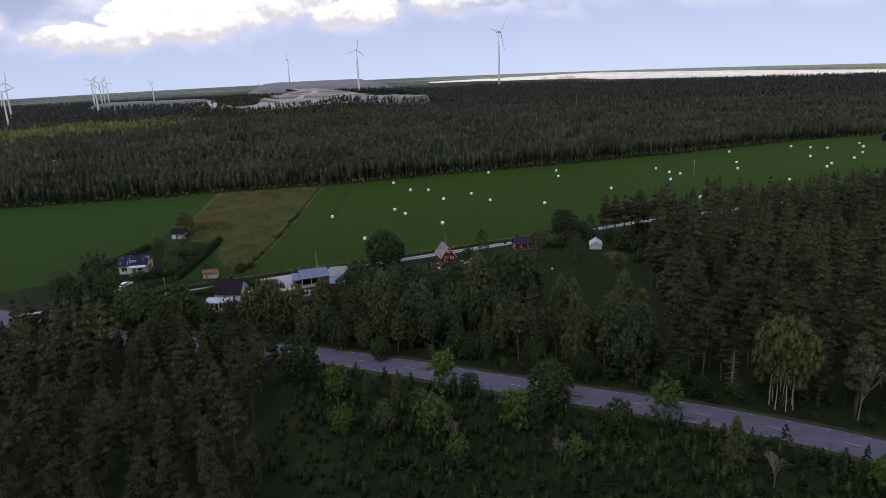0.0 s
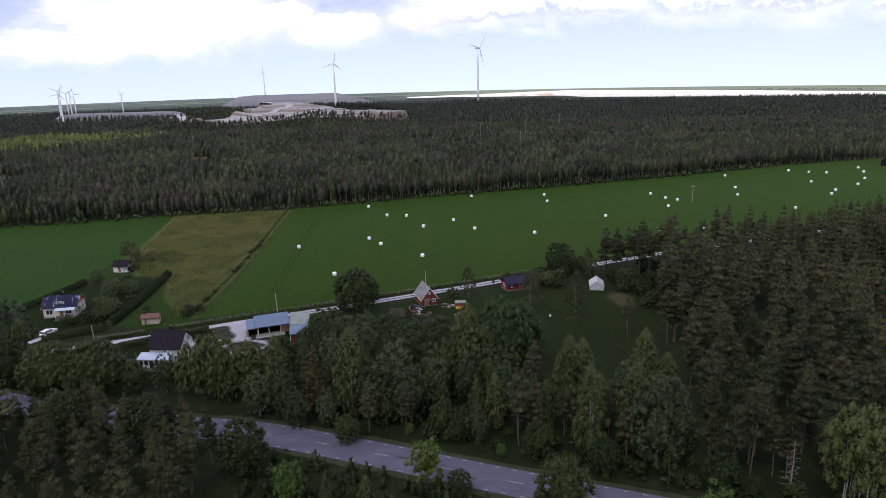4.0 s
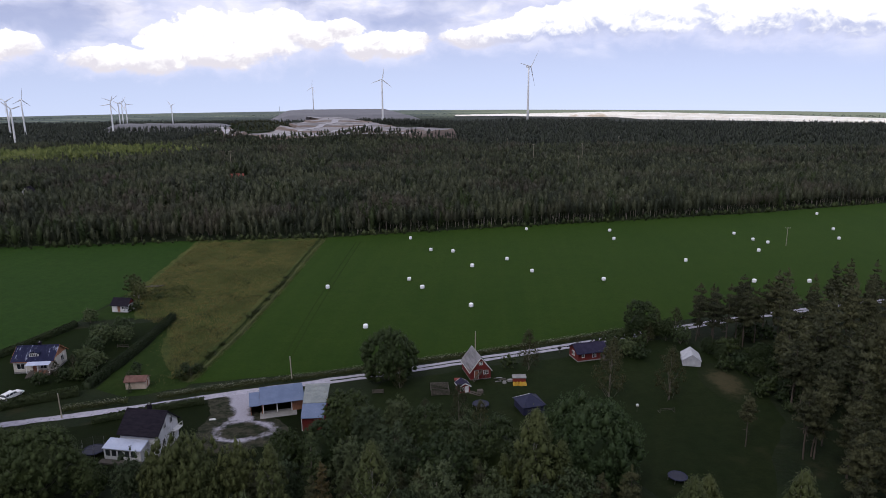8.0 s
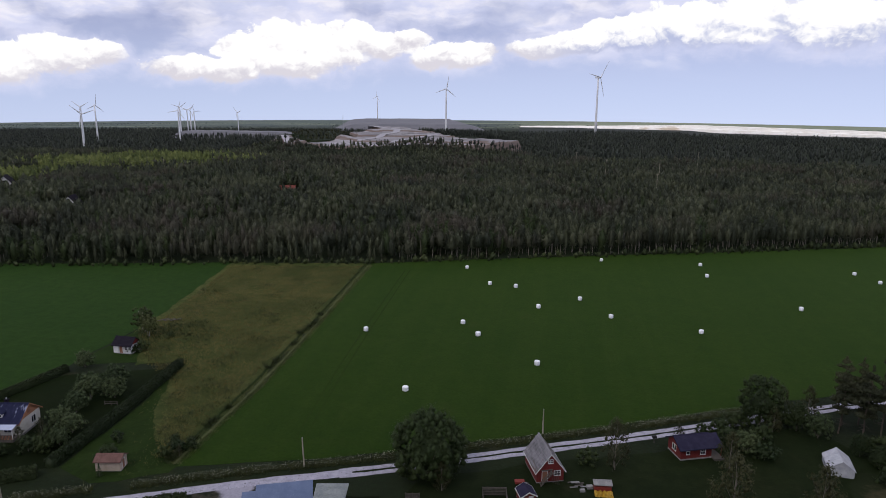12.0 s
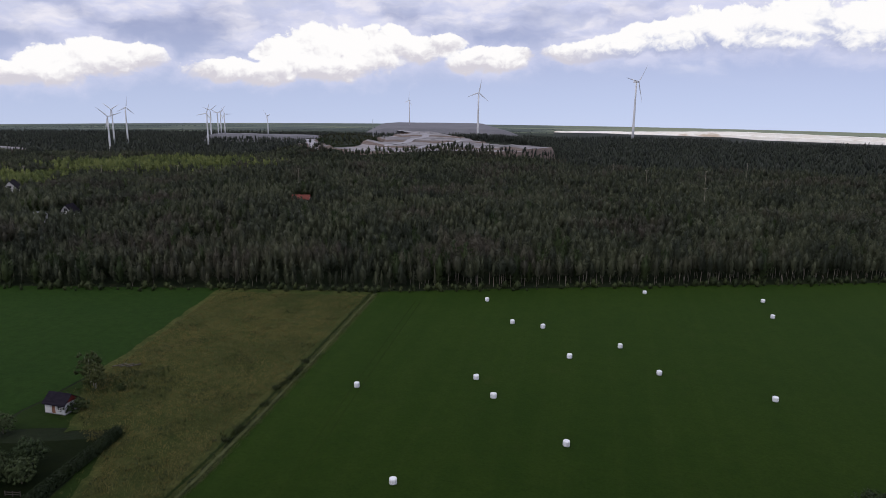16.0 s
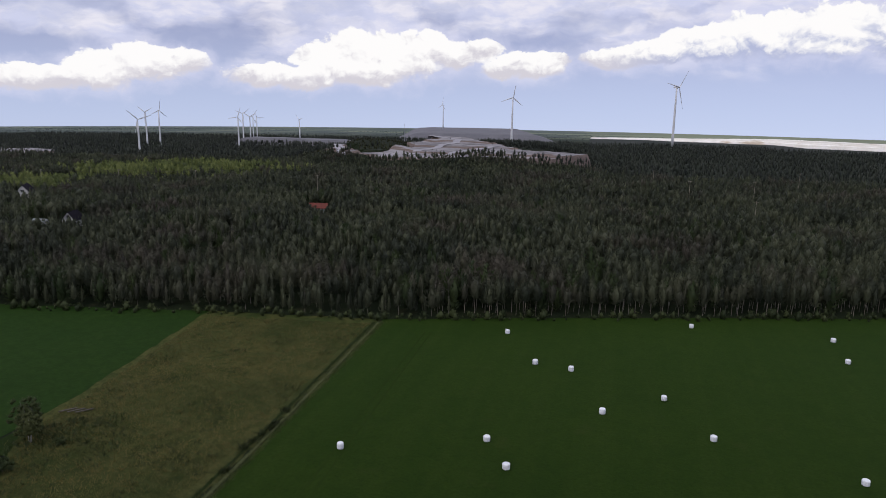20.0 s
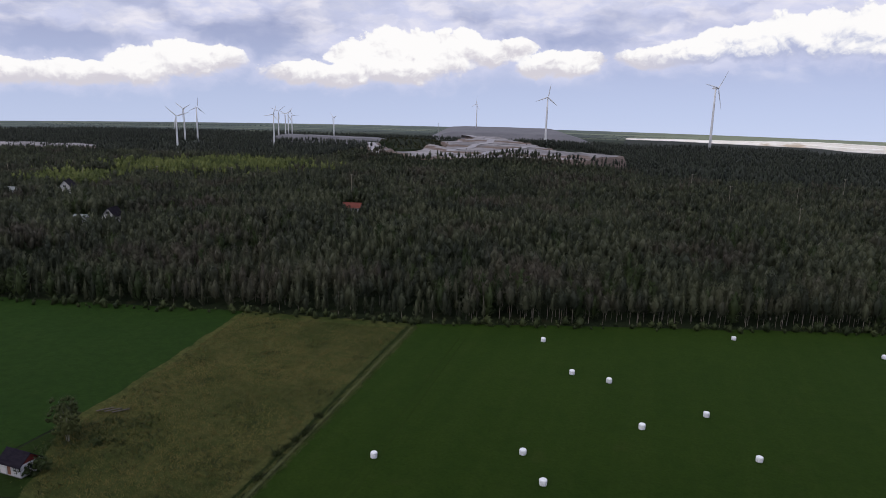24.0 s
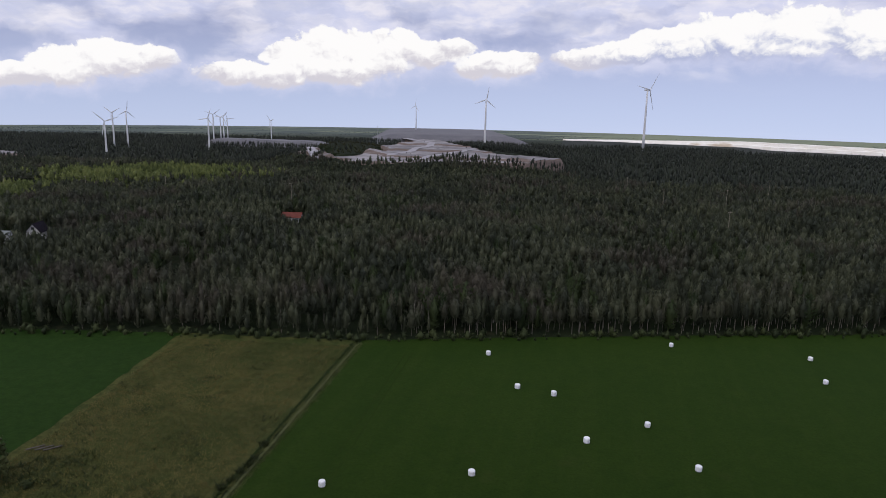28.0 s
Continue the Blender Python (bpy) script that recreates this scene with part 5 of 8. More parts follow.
# wood between the road and the farm
for x, y, h, kind in ((17.5, 156.0, 16.0, GIANT), (3.5, 157.5, 12.0, DARKS[1]), (7.0, 152.0, 12.0, BROADS[1]), (8.2, 147.0, 19.2, BIRCHES[1]), (12.0, 148.0, 14.0, BIRCHES[3]), (-5.4, 138.4, 14.6, BROADS[0]), (-8.6, 137.0, 12.0, BROADS[2]), (-14.4, 138.5, 17.6, BIRCHES[3]), (-10.5, 131, 11, PINES[0]), (-3.5, 129.5, 10.5, PINES[3]), (-21.6, 140.0, 14.0, BROWNISH), (-18.5, 133.5, 7.5, BROADS[1]), (-14, 127.5, 5.5, DARKS[0]),
                      (-25.8, 150.5, 13.0, SPRUCES[0]), (-29.6, 142.4, 15.2, BIRCHES[0]), (-27.0, 137.0, 9.5, BROADS[0]), (-24.2, 133.5, 8.0, BROADS[2]), (-32.6, 138.5, 9.0, BROADS[0]), (-55.0, 149.6, 8.8, BROADS[1]), (-43.6, 147.0, 13.6, WILLOWS[0]), (-49.0, 149.0, 10.6, WILLOWS[1]), (-37.4, 149.0, 10.8, WILLOWS[1]), (-40.5, 145.0, 8.0, WILLOWS[0]),
                      (-23.2, 167.1, 11.6, DARKS[2]), (-14.4, 168.0, 10.2, BROADS[2]), (-19, 162, 11.0, BROADS[0]), (-8.5, 163.5, 11.0, DARKS[0]), (-1.5, 160.5, 11.5, BROADS[1]), (-26, 158, 10.5, DARKS[1]), (-13, 153, 12.5, BROADS[0]), (-20, 151, 11.5, BROADS[2]), (-5, 150.5, 12.5, DARKS[2]), (1.5, 140.5, 12.5, BROADS[1]), (-32.5, 158.5, 8.5, DARKS[0]),
                      (3.4, 134.5, 10.5, SPRUCES[1]), (9.5, 131.5, 8.5, SPRUCES[0]), (16.6, 124.8, 14.4, OPEN_PINES[0]), (19.2, 126.4, 12.4, PINES[4]), (28.2, 119.8, 17.6, BIRCHES[2]), (33.8, 118.4, 10.8, OPEN_PINES[1]), (38.4, 117.0, 15.4, BROADS[1]), (36.0, 121.5, 17.0, BIRCHES[0]), (40.8, 121.5, 14.5, BROADS[0]), (27.0, 133.5, 17.0, BIRCHES[1]), (30.4, 138.4, 14.6, BIRCHES[1]), (41.5, 136.5, 16.4, BIRCHES[3]), (45.5, 133.5, 13.0, BIRCHES[1]), (38.4, 133.5, 11.5, BROADS[2]), (46.2, 109.6, 6.8, DARKS[1]), (50.0, 107.0, 4.5, DARKS[2]),
                      (-95.0, 162.5, 17.5, BROADS[0]), (-90.5, 160.0, 14.0, BIRCHES[2]), (-99.5, 165.5, 15.0, BIRCHES[0]), (-104.5, 163.0, 12.5, BROADS[2]), (-91.0, 154.5, 10.5, DARKS[2]), (-99, 157.5, 10, DARKS[0]), (-109, 167, 11, BROADS[1]), (-62, 150.5, 7.0, DARKS[1])):
    plant(kind, x, y, h)
for x, y, h in ((-70.4, 151.0, 11.6), (-80, 151.5, 11.0)):
    plant(ROUND, x, y, h, label="dense domed green broadleaf tree behind the farmhouse")
taken = [(o.location.x, o.location.y) for o in bpy.data.objects if o.parent is None and o.get("category") == "tree"]


def clear_of(x, y, r):
    return all((x - a) ** 2 + (y - b) ** 2 > r * r for a, b in taken)


spots = scatter(-34, 50, 112, 160, 4.6, lambda x, y: side_of(HIGHWAY, x, y) > 7.0 and y < (150 if x < 24 else 132) and clear_of(x, y, 3.0), RND)
for x, y in spots:
    near_road = side_of(HIGHWAY, x, y) < 12
    kind = RND.choice([*PINES[:3], *BROADS, BIRCHES[0], SPRUCES[0]] if not near_road else [*BROADS, *DARKS, SPRUCES[1], YOUNG[0]])
    plant(kind, x, y, RND.uniform(8, 11.5) if not near_road else RND.uniform(3.5, 7.5), group="wood beside the farm")

under = scatter(-34, 98, 74, 150, 3.1, lambda x, y: 5.6 < side_of(HIGHWAY, x, y) < 15 and RND.random() < (0.75 if side_of(HIGHWAY, x, y) < 9 else 0.45), RND)
for x, y in under[:230]:
    kind = RND.choice([*BUSHES, *BUSHES, YOUNG[0], YOUNG[1], LIGHTS[0]])
    plant(kind, x, y, RND.uniform(1.2, 3.0), group="undergrowth beside the road")
row = scatter(-100, -36, 112, 156, 3.4, lambda x, y: -12 < side_of(HIGHWAY, x, y) < -6.0, RND)
for x, y in row:
    plant(RND.choice([*PINES, *PINES, DARKS[0], DARKS[1]]), x, y, RND.uniform(9.5, 12.5) - 3.5 * (-86 < x < -70), group="pine wood south of the road")

# the pine wood east of the lawn: near rows are things, the far rows one mass further down
def in_east_wood(x, y):
    if side_of(HIGHWAY, x, y) < 7.5 or side_of(TRACK, x, y) > -3.5:
        return False
    edge = 50 if y < 125 else 50 + (y - 125) * 0.19 if y < 185 else 61.5 + (y - 185) * 0.33
    return x > edge and x < 30 + 0.66 * (y + 12) and (x - 89) ** 2 + (y - 233) ** 2 > 60


east = scatter(44, 215, 70, 290, 5.4, in_east_wood, RND)
east.sort(key=lambda p: 0.7 * p[0] + 0.5 * p[1])
near_east = east[:135]
for x, y in near_east:
    if (x - 62) ** 2 + (y - 104) ** 2 > 20 and (x - 55.5) ** 2 + (y - 109) ** 2 > 12:
        plant(RND.choice(PINES + OPEN_PINES), x, y, RND.uniform(10, 17), group="pine wood east of the lawn")
far_east = east[135:]
plant(STEMMED[0], 63.5, 102.6, 17.6)
plant(STEMMED[1], 67, 108, 12)
bare_tree(74.5, 97.0, 13.5, 5)
bare_tree(47.5, 118, 7.5, 9)
dead_conifer(56.5, 108.5, 9.5, 6)
for x, y, h, kind in ((52.6, 113.5, 16.5, OPEN_PINES[1]), (49.5, 112.5, 13.0, OPEN_PINES[0]), (57.2, 167.8, 14.2, OPEN_PINES[0]), (59.0, 168.8, 13.6, OPEN_PINES[2]), (57.3, 151.1, 14.5, OPEN_PINES[1]), (48.7, 171.7, 10.4, OPEN_PINES[2]), (27.6, 191.2, 11.8, DULL[0]), (39.8, 190.4, 11.6, DULL[1]), (11.6, 204.5, 9.6, DULL[1]), (-17.2, 193.3, 5.2, DULL[0]),
                      (59, 222.5, 15, PINES[0]), (63, 224, 15.5, PINES[1]), (57.5, 228, 14.5, OPEN_PINES[0]), (66, 221, 15, PINES[2]), (70, 224, 14.5, PINES[3]), (61, 229, 14, PINES[4]), (69, 230, 15, PINES[5]), (76, 234, 14, PINES[0]), (72, 240, 13.5, OPEN_PINES[1]), (55.5, 224.5, 13, PINES[6]), (66, 226, 14, OPEN_PINES[1]),
                      (84, 225, 14, OPEN_PINES[2]), (81, 238, 14, PINES[2]), (75.5, 206, 15, OPEN_PINES[1]), (41.5, 226, 10.5, DARKS[2]), (46.5, 229, 7.0, DULL[0]), (-20.0, 197.4, 11.8, ROUND), (24, 214.5, 4.5, DULL[0]), (31.5, 208.0, 7.0, DULL[1]), (43, 222.5, 5.5, DULL[1]), (48, 224.5, 6.0, DARKS[0]), (51.5, 229.0, 7.5, DULL[0]), (40.5, 219.5, 3.5, BUSHES[2]), (45.0, 226.0, 4.0, BUSHES[1]), (51.0, 222.0, 5.0, FRUIT[1]), (-3.8, 179.5, 7.5, DULL[0]), (0.5, 176, 6.0, DULL[1]), (-10, 175, 6.5, DULL[1]), (7, 205.5, 3.0, BUSHES[1]), (36, 214, 4.5, FRUIT[0]), (38.5, 212, 3.5, BUSHES[0]), (33.5, 216, 3.5, BUSHES[1]), (56, 216, 4.5, DARKS[0]), (57.5, 212, 4.0, DARKS[1]),
                      (60, 207, 4, BUSHES[2]), (63, 203, 4.5, DARKS[2]), (66, 211, 5, DARKS[0]), (60, 216, 4.5, BUSHES[0]), (56.5, 206, 3.5, BUSHES[1]), (62, 195, 4, BUSHES[2]), (66, 190, 5, SPRUCES[0]), (71, 200, 6, SPRUCES[1]), (33, 221.5, 3.2, BUSHES[2]), (36, 224, 3.4, BUSHES[0]), (29.5, 219.5, 2.6, BUSHES[1]), (38.5, 225.2, 3.2, BUSHES[1])):
    plant(kind, x, y, h)
thick = scatter(50, 84, 186, 236, 3.4, lambda x, y: x > 58.5 + 0.12 * (y - 186) and side_of(TRACK, x, y) < -4 and (x - 50.2) ** 2 + (y - 210.6) ** 2 > 30 and RND.random() < 0.7, RND)
for x, y in thick[:75]:
    plant(RND.choice([*BUSHES, *BUSHES, FRUIT[0], YOUNG[2]]), x, y, RND.uniform(1.8, 3.8), group="scrub behind the lawn")
# gardens
for x, y, h, kind in ((-93.5, 198.0, 4.6, DULL[0]), (-96.0, 195.5, 4.0, DULL[1]), (-90.0, 201.5, 4.2, FRUIT[0]), (-88.8, 196.5, 3.6, FRUIT[1]), (-97.5, 191.5, 3.0, BUSHES[2]), (-95, 209.5, 4.6, FRUIT[0]), (-96, 215.5, 5.2, FRUIT[1]), (-94.5, 222, 5.4, FRUIT[0]), (-91.5, 217, 4.6, FRUIT[1]), (-99, 219, 4.4, FRUIT[0]), (-94, 203.5, 4.0, FRUIT[1]), (-91.2, 198, 3.4, BUSHES[0]), (-93.2, 194.0, 3.0, BUSHES[1]), (-90.5, 194, 3.2, BUSHES[2]),
                      (-108.5, 231, 4.2, FRUIT[1]), (-108.4, 255.4, 7.6, FIELD_TREE), (-105.4, 252.8, 6.2, FIELD_TREE), (-99.5, 253.5, 1.7, BUSHES[0]), (-101.5, 243.0, 2.8, BUSHES[1]), (-102.5, 241.2, 2.3, BUSHES[0]), (-76.8, 193.2, 3.2, BUSHES[2]), (-75.2, 188.4, 2.6, SPRUCES[0]), (-63.5, 172, 3.6, BUSHES[1]), (-79.5, 200, 2.2, BUSHES[0]), (-66.5, 198, 2.6, BUSHES[2]), (-65.2, 196.5, 2.4, DULL[0]), (-67.8, 196.2, 2.2, BUSHES[0]), (-64.6, 199.5, 2.2, BUSHES[1]), (-68.5, 201, 1.8, BUSHES[1])):
    plant(kind, x, y, h)


# ---- the far woods, each belt one mass ----
def mass(name, spots, heights, templates, material, label, category="wood", height=None, shade=1.0):
    """Many trees in one mesh, each a turned and stretched copy of a small template."""
    rng = np.random.default_rng(len(spots))
    vs, ts, tones, base = [], [], [], 0
    spots = np.array(spots)
    pick = rng.integers(0, len(templates), len(spots))
    for k, (tv, tt) in enumerate(templates):
        mine = spots[pick == k]
        n = len(mine)
        if not n:
            continue
        h = rng.uniform(*heights, n) * (1 + 0.25 * np.array([noise.noise((x * 0.02, y * 0.02, 1)) for x, y in mine]))
        a, wide = rng.uniform(0, 6.283, n), rng.uniform(0.8, 1.25, n)
        c, s = np.cos(a)[:, None], np.sin(a)[:, None]
        x = (tv[None, :, 0] * c - tv[None, :, 1] * s) * (h * wide)[:, None] + mine[:, 0:1]
        y = (tv[None, :, 0] * s + tv[None, :, 1] * c) * (h * wide)[:, None] + mine[:, 1:2]
        land = terrain(mine[:, 0], mine[:, 1]) if height is None else np.array([height(a, b) for a, b in mine])
        z = tv[None, :, 2] * h[:, None] + land[:, None]
        vs.append(np.stack([x, y, z], -1).reshape(-1, 3))
        ts.append((tt[None] + (np.arange(n) * len(tv))[:, None, None]).reshape(-1, 3) + base)
        patch = np.array([noise.noise((x * 0.022, y * 0.022, 17)) for x, y in mine])
        tones.append(np.repeat(1 + shade * np.clip(0.8 * rng.uniform(0.02, 1.0, n) ** 1.4 + 0.22 + 0.55 * patch, 0.01, 1.0), len(tv)))
        base += n * len(tv)
    me = triangles(name, np.concatenate(vs), np.concatenate(ts), material)
    me.attributes.new("tone", "FLOAT", "POINT").data.foreach_set("value", np.concatenate(tones).astype(np.float32))
    return tagged(new(name, me), label, category, kind="stuff")


def template(maker, size, seed, style):
    """A crown of unit height, of few and larger leaves."""
    rng = np.random.default_rng(seed)
    lobes, _ = maker(14.0, rng)
    v, t = joined(tufts(lobes, size, rng, **style), blobs(lobes, rng, 0.85))
    return v / 14.0, t


def stem_template(seed):
    rng = np.random.default_rng(seed)
    v, t = [], []
    lean = rng.uniform(-0.05, 0.05)
    for i in range(3):
        a = 2.094 * i
        v += [(0.0085 * math.cos(a), 0.0085 * math.sin(a), -0.02), (lean + 0.004 * math.cos(a), 0.004 * math.sin(a), 0.72)]
    for i in range(3):
        a, b = 2 * i, 2 * ((i + 1) % 3)
        t += [(a, b, b + 1), (a, b + 1, a + 1)]
    return np.array(v), np.array(t)


FULL = [template(lambda h, r: pine_lobes(h, r, 0.14, 0.32, 6, (0.8, 1.0)[i % 2], 10, 0), 0.42, 270 + i, NEEDLES) for i in range(5)]
STEMS = [stem_template(s) for s in range(3)]


def forest_crown(leaves, size, seed, shape, core=5, fill=0.72):
    """A forest tree of unit height: loose sprays over a lumpy crown round a dark closed core.
    shape: greatest radius, foot of the crown, bluntness of the top and height of the widest part."""
    rng = np.random.default_rng(seed)
    wide, low, blunt, belly = shape
    lumps = rng.uniform(0, 6.283, 3)

    def reach(f, a):
        f = np.asarray(f, float)
        r = wide * np.where(f < belly, (0.45 + 0.55 * f / belly) ** 0.7, (1 - (np.clip(f - belly, 0, 1) / (1 - belly)) ** 1.25) ** blunt)
        return r * (1 + 0.22 * np.sin(2 * a + lumps[0] + 7 * f) + 0.2 * np.sin(3 * a + lumps[1] + 15 * f) + 0.12 * np.sin(23 * f + lumps[2]))

    f = rng.uniform(0, 1, leaves) ** 0.9
    a = rng.uniform(0, 6.283, leaves)
    r = np.maximum(reach(f, a), 0.004) * rng.uniform(0.7, 1.12, leaves)
    p = np.stack([r * np.cos(a), r * np.sin(a), low + (0.98 - low) * f], 1)
    out = np.stack([np.cos(a), np.sin(a), 0.15 + 0.6 * f], 1)
    face = level(out + 0.4 * rng.normal(size=(leaves, 3)))
    way = level(0.6 * level(np.cross(face, unit(rng, leaves))) + 0.45 * out + (0, 0, 0.75))
    side = level(np.cross(face, way))
    s = size * rng.uniform(0.6, 1.3, (leaves, 1)) * (1.1 - 0.45 * f[:, None])
    v = np.stack([p + way * s * 1.35, p - way * s * 0.7 + side * s * 0.4, p - way * s * 0.7 - side * s * 0.4], 1).reshape(-1, 3)
    t = np.arange(3 * leaves).reshape(-1, 3)
    body = [(0, 0, low - 0.03)]
    for g in (0.12, 0.55):
        body += [(fill * float(reach(g, 6.283 * k / core)) * math.cos(6.283 * k / core), fill * float(reach(g, 6.283 * k / core)) * math.sin(6.283 * k / core), low + (0.98 - low) * g) for k in range(core)]
    body.append((0, 0, 0.95))
    faces = []
    for k in range(core):
        b, c = 1 + k, 1 + (k + 1) % core
        faces += [(0, c, b), (b, c, c + core), (b, c + core, b + core), (b + core, c + core, 2 * core + 1)]
    return joined((v, t), (np.array(body), np.array(faces)))


SHAPES = [(0.125, 0.34, 0.65, 0.3), (0.145, 0.40, 0.5, 0.38), (0.115, 0.26, 0.85, 0.2), (0.15, 0.42, 0.55, 0.42)]
DENSE = [(w_ * 1.05, 0.2 + 0.8 * lo, b_, c_) for w_, lo, b_, c_ in SHAPES]
CROWN_A = [forest_crown(105, 0.050, 300 + i, SHAPES[i % 4]) for i in range(10)]
CROWN_B = [forest_crown(46, 0.062, 330 + i, DENSE[i % 4], 4) for i in range(10)]
CROWN_D = [forest_crown(14, 0.10, 360 + i, DENSE[i % 4], 3) for i in range(7)]
CROWN_C = [forest_crown(4, 0.15, 390 + i, SHAPES[i % 4], 3) for i in range(6)]
LOW = [(v * (1.1, 1.1, 1.3) - (0, 0, 0.28), t) for v, t in CROWN_A]
CROWN_BIRCH = [forest_crown(84, 0.085, 260 + i, (0.22, 0.10, 0.55, 0.45), 5, 0.5) for i in range(5)]
YOUNGLINGS = [forest_crown(44, 0.085, 285 + i, (0.16, 0.0, 0.9, 0.12), 4) for i in range(4)]
SHRUBS = [forest_crown(34, 0.11, 280 + i, (0.25, 0.02, 0.5, 0.4), 4) for i in range(4)]
EDGE = [(-420, 285), (-330, 296), (-221, 311), (-152, 324), (-120, 332.5), (-68, 341.5), (21, 368.5), (79, 386), (138, 406), (226, 441), (292, 456), (380, 500), (600, 600)]


def edge_y(x):
    return float(np.interp(x, [p[0] for p in EDGE], [p[1] for p in EDGE]))


HOMES = [(-174, 530, 9), (-267, 441, 7.5), (-381, 525, 10), (-402, 503, 8), (-276, 429, 6)]


def in_far_meadow(x, y):
    return ((x - 590 - 0.5 * (y - 870)) / 62) ** 2 + ((y - 870) / 105) ** 2 < 1


def in_clearing(x, y):
    """Open ground round each house and in a strip towards the camera, which keeps it in view."""
    for a, b, wide in HOMES:
        d = Vector((4 - a, 145 - b)).normalized()
        f = (x - a) * d.x + (y - b) * d.y
        if -9 < f < (60 if a < -300 else 42) and abs(-(x - a) * d.y + (y - b) * d.x) < wide * (1 - 0.5 * max(0, f) / 42):
            return True
    return ((x + 452) / 34) ** 2 + ((y - 634) / 15) ** 2 < 1 or in_far_meadow(x, y)


def in_north_wood(x, y):
    if y < edge_y(x) + 2.5 or not (-110 - 1.18 * (y - 160) < x < 60 + 0.68 * (y - 10)):
        return False
    return hill_e(x, y) > 1 and not in_clearing(x, y) and noise.noise((x * 0.03, y * 0.03, 13)) > -0.52


R2 = random.Random(9)
front = scatter(-330, 320, 290, 500, 3.2, lambda x, y: in_north_wood(x, y) and y < edge_y(x) + 42, R2)
middle = scatter(-640, 460, 330, 640, 4.1, lambda x, y: in_north_wood(x, y) and edge_y(x) + 42 <= y < 600, R2)
back = scatter(-860, 560, 600, 880, 5.7, lambda x, y: (y < 800 or x < -330) and in_north_wood(x, y), R2)


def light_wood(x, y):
    """A ragged sweep of the western forest whose leaves carry painted sunlight."""
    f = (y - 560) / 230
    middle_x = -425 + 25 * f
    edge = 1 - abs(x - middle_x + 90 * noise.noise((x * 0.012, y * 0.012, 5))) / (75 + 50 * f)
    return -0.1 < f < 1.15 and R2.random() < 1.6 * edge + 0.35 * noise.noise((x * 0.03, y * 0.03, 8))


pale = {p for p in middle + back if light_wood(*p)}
green = {p for p in front + middle if p not in pale and R2.random() < 0.03 + max(0.0, 0.5 * noise.noise((p[0] * 0.015, p[1] * 0.015, 31))) * (1.0 if p[0] < -60 else 0.35)}
front, middle = [p for p in front if p not in green], [p for p in middle if p not in green and p not in pale]
mass("mixed_wood", sorted(green), (8, 12.5), CROWN_BIRCH, WOOD_BROAD, "green broadleaf trees scattered through the pine forest", category="forest", shade=0.7)
rim = [p for p in front if p[1] < edge_y(p[0]) + 9]
mass("wood_rim", [p for p in rim if p[0] < -45], (5, 10.5), LOW + CROWN_A[:3], WOOD_LEAF, "outer trees of a dense pine forest", category="forest")
mass("wood_rim", [p for p in rim if p[0] >= -45], (8.5, 12), CROWN_A, WOOD_LEAF, "outer pines with bare pale stems along the meadow", category="forest")
mass("front_wood", [p for p in front if p[1] >= edge_y(p[0]) + 9], (8, 13), CROWN_A, WOOD_LEAF, "edge of a dense dark pine forest", category="forest")
mass("front_stems", [p for i, p in enumerate(front) if p[1] < edge_y(p[0]) + 16 and (p[0] > -55 or i % 4 == 0)], (9, 12), STEMS, PALE_BARK, "slim pine stems along the forest edge", category="forest")
mass("middle_wood", middle, (8.5, 13.5), CROWN_B, WOOD_LEAF, "dense dark pine forest seen from above", category="forest", shade=0.9)
mass("middle_stems", [p for i, p in enumerate(middle) if i % 9 == 0], (11, 15.5), STEMS, BARK_PINE, "pale pine stems among the crowns", category="forest")
mass("back_wood", [p for p in back if p not in pale], (9.5, 14.5), CROWN_D, WOOD_LEAF, "pine forest towards the quarry", category="forest", shade=0.75)
mass("light_wood", sorted(pale), (9, 14), CROWN_B, WOOD_LEAF_SUNLIT, "belt of forest with sunlight painted into yellow-green leaves", category="forest")
saplings = scatter(-30, 80, 62, 126, 2.0, lambda x, y: -44 < side_of(HIGHWAY, x, y) < -6 and abs(x - 4) < 0.74 * (y + 14) and R2.random() < 0.75, R2)
mass("thicket_saplings", saplings, (1.2, 3.2), [(v * (2.0, 2.0, 1.0), t) for v, t in YOUNGLINGS], NEEDLE_YOUNG, "dense young saplings of the thicket", category="thicket")
mass("south_wood", south_rest, (11.5, 15.5), FULL, NEEDLE, "dense pine wood south of the road", category="forest")
behind = scatter(-200, 170, -70, 112, 6.5, lambda x, y: side_of(HIGHWAY, x, y) < -12 and not (x > -16 - 0.78 * (y + 12) - 6 and x < 16 + 0.8 * (y + 12) + 8 and y > -12), R2)
mass("south_forest", behind, (9, 15), CROWN_B, WOOD_LEAF, "pine forest south of the thicket", category="forest")
mass("south_stems", south_rest, (13, 15), STEMS, BARK_PINE, "pine stems of the wood south of the road", category="forest")
mass("east_wood", far_east, (10.5, 17), FULL, NEEDLE, "dense pine wood by the farm track", category="forest")
mass("east_stems", far_east, (13, 15), STEMS, BARK_PINE, "pine stems of the wood by the track", category="forest")
brush = scatter(-330, 320, 285, 480, 1.7, lambda x, y: edge_y(x) - 2.5 - 1.5 * noise.noise((x * 0.1, y * 0.1, 3)) < y < edge_y(x) + 2.5 and R2.random() < 0.7, R2)
sight_gaps = scatter(-420, -150, 390, 540, 4.0, lambda x, y: in_clearing(x, y) and R2.random() < 0.5 and all((x - a) ** 2 + (y - b) ** 2 > 110 for a, b, _ in HOMES), R2)
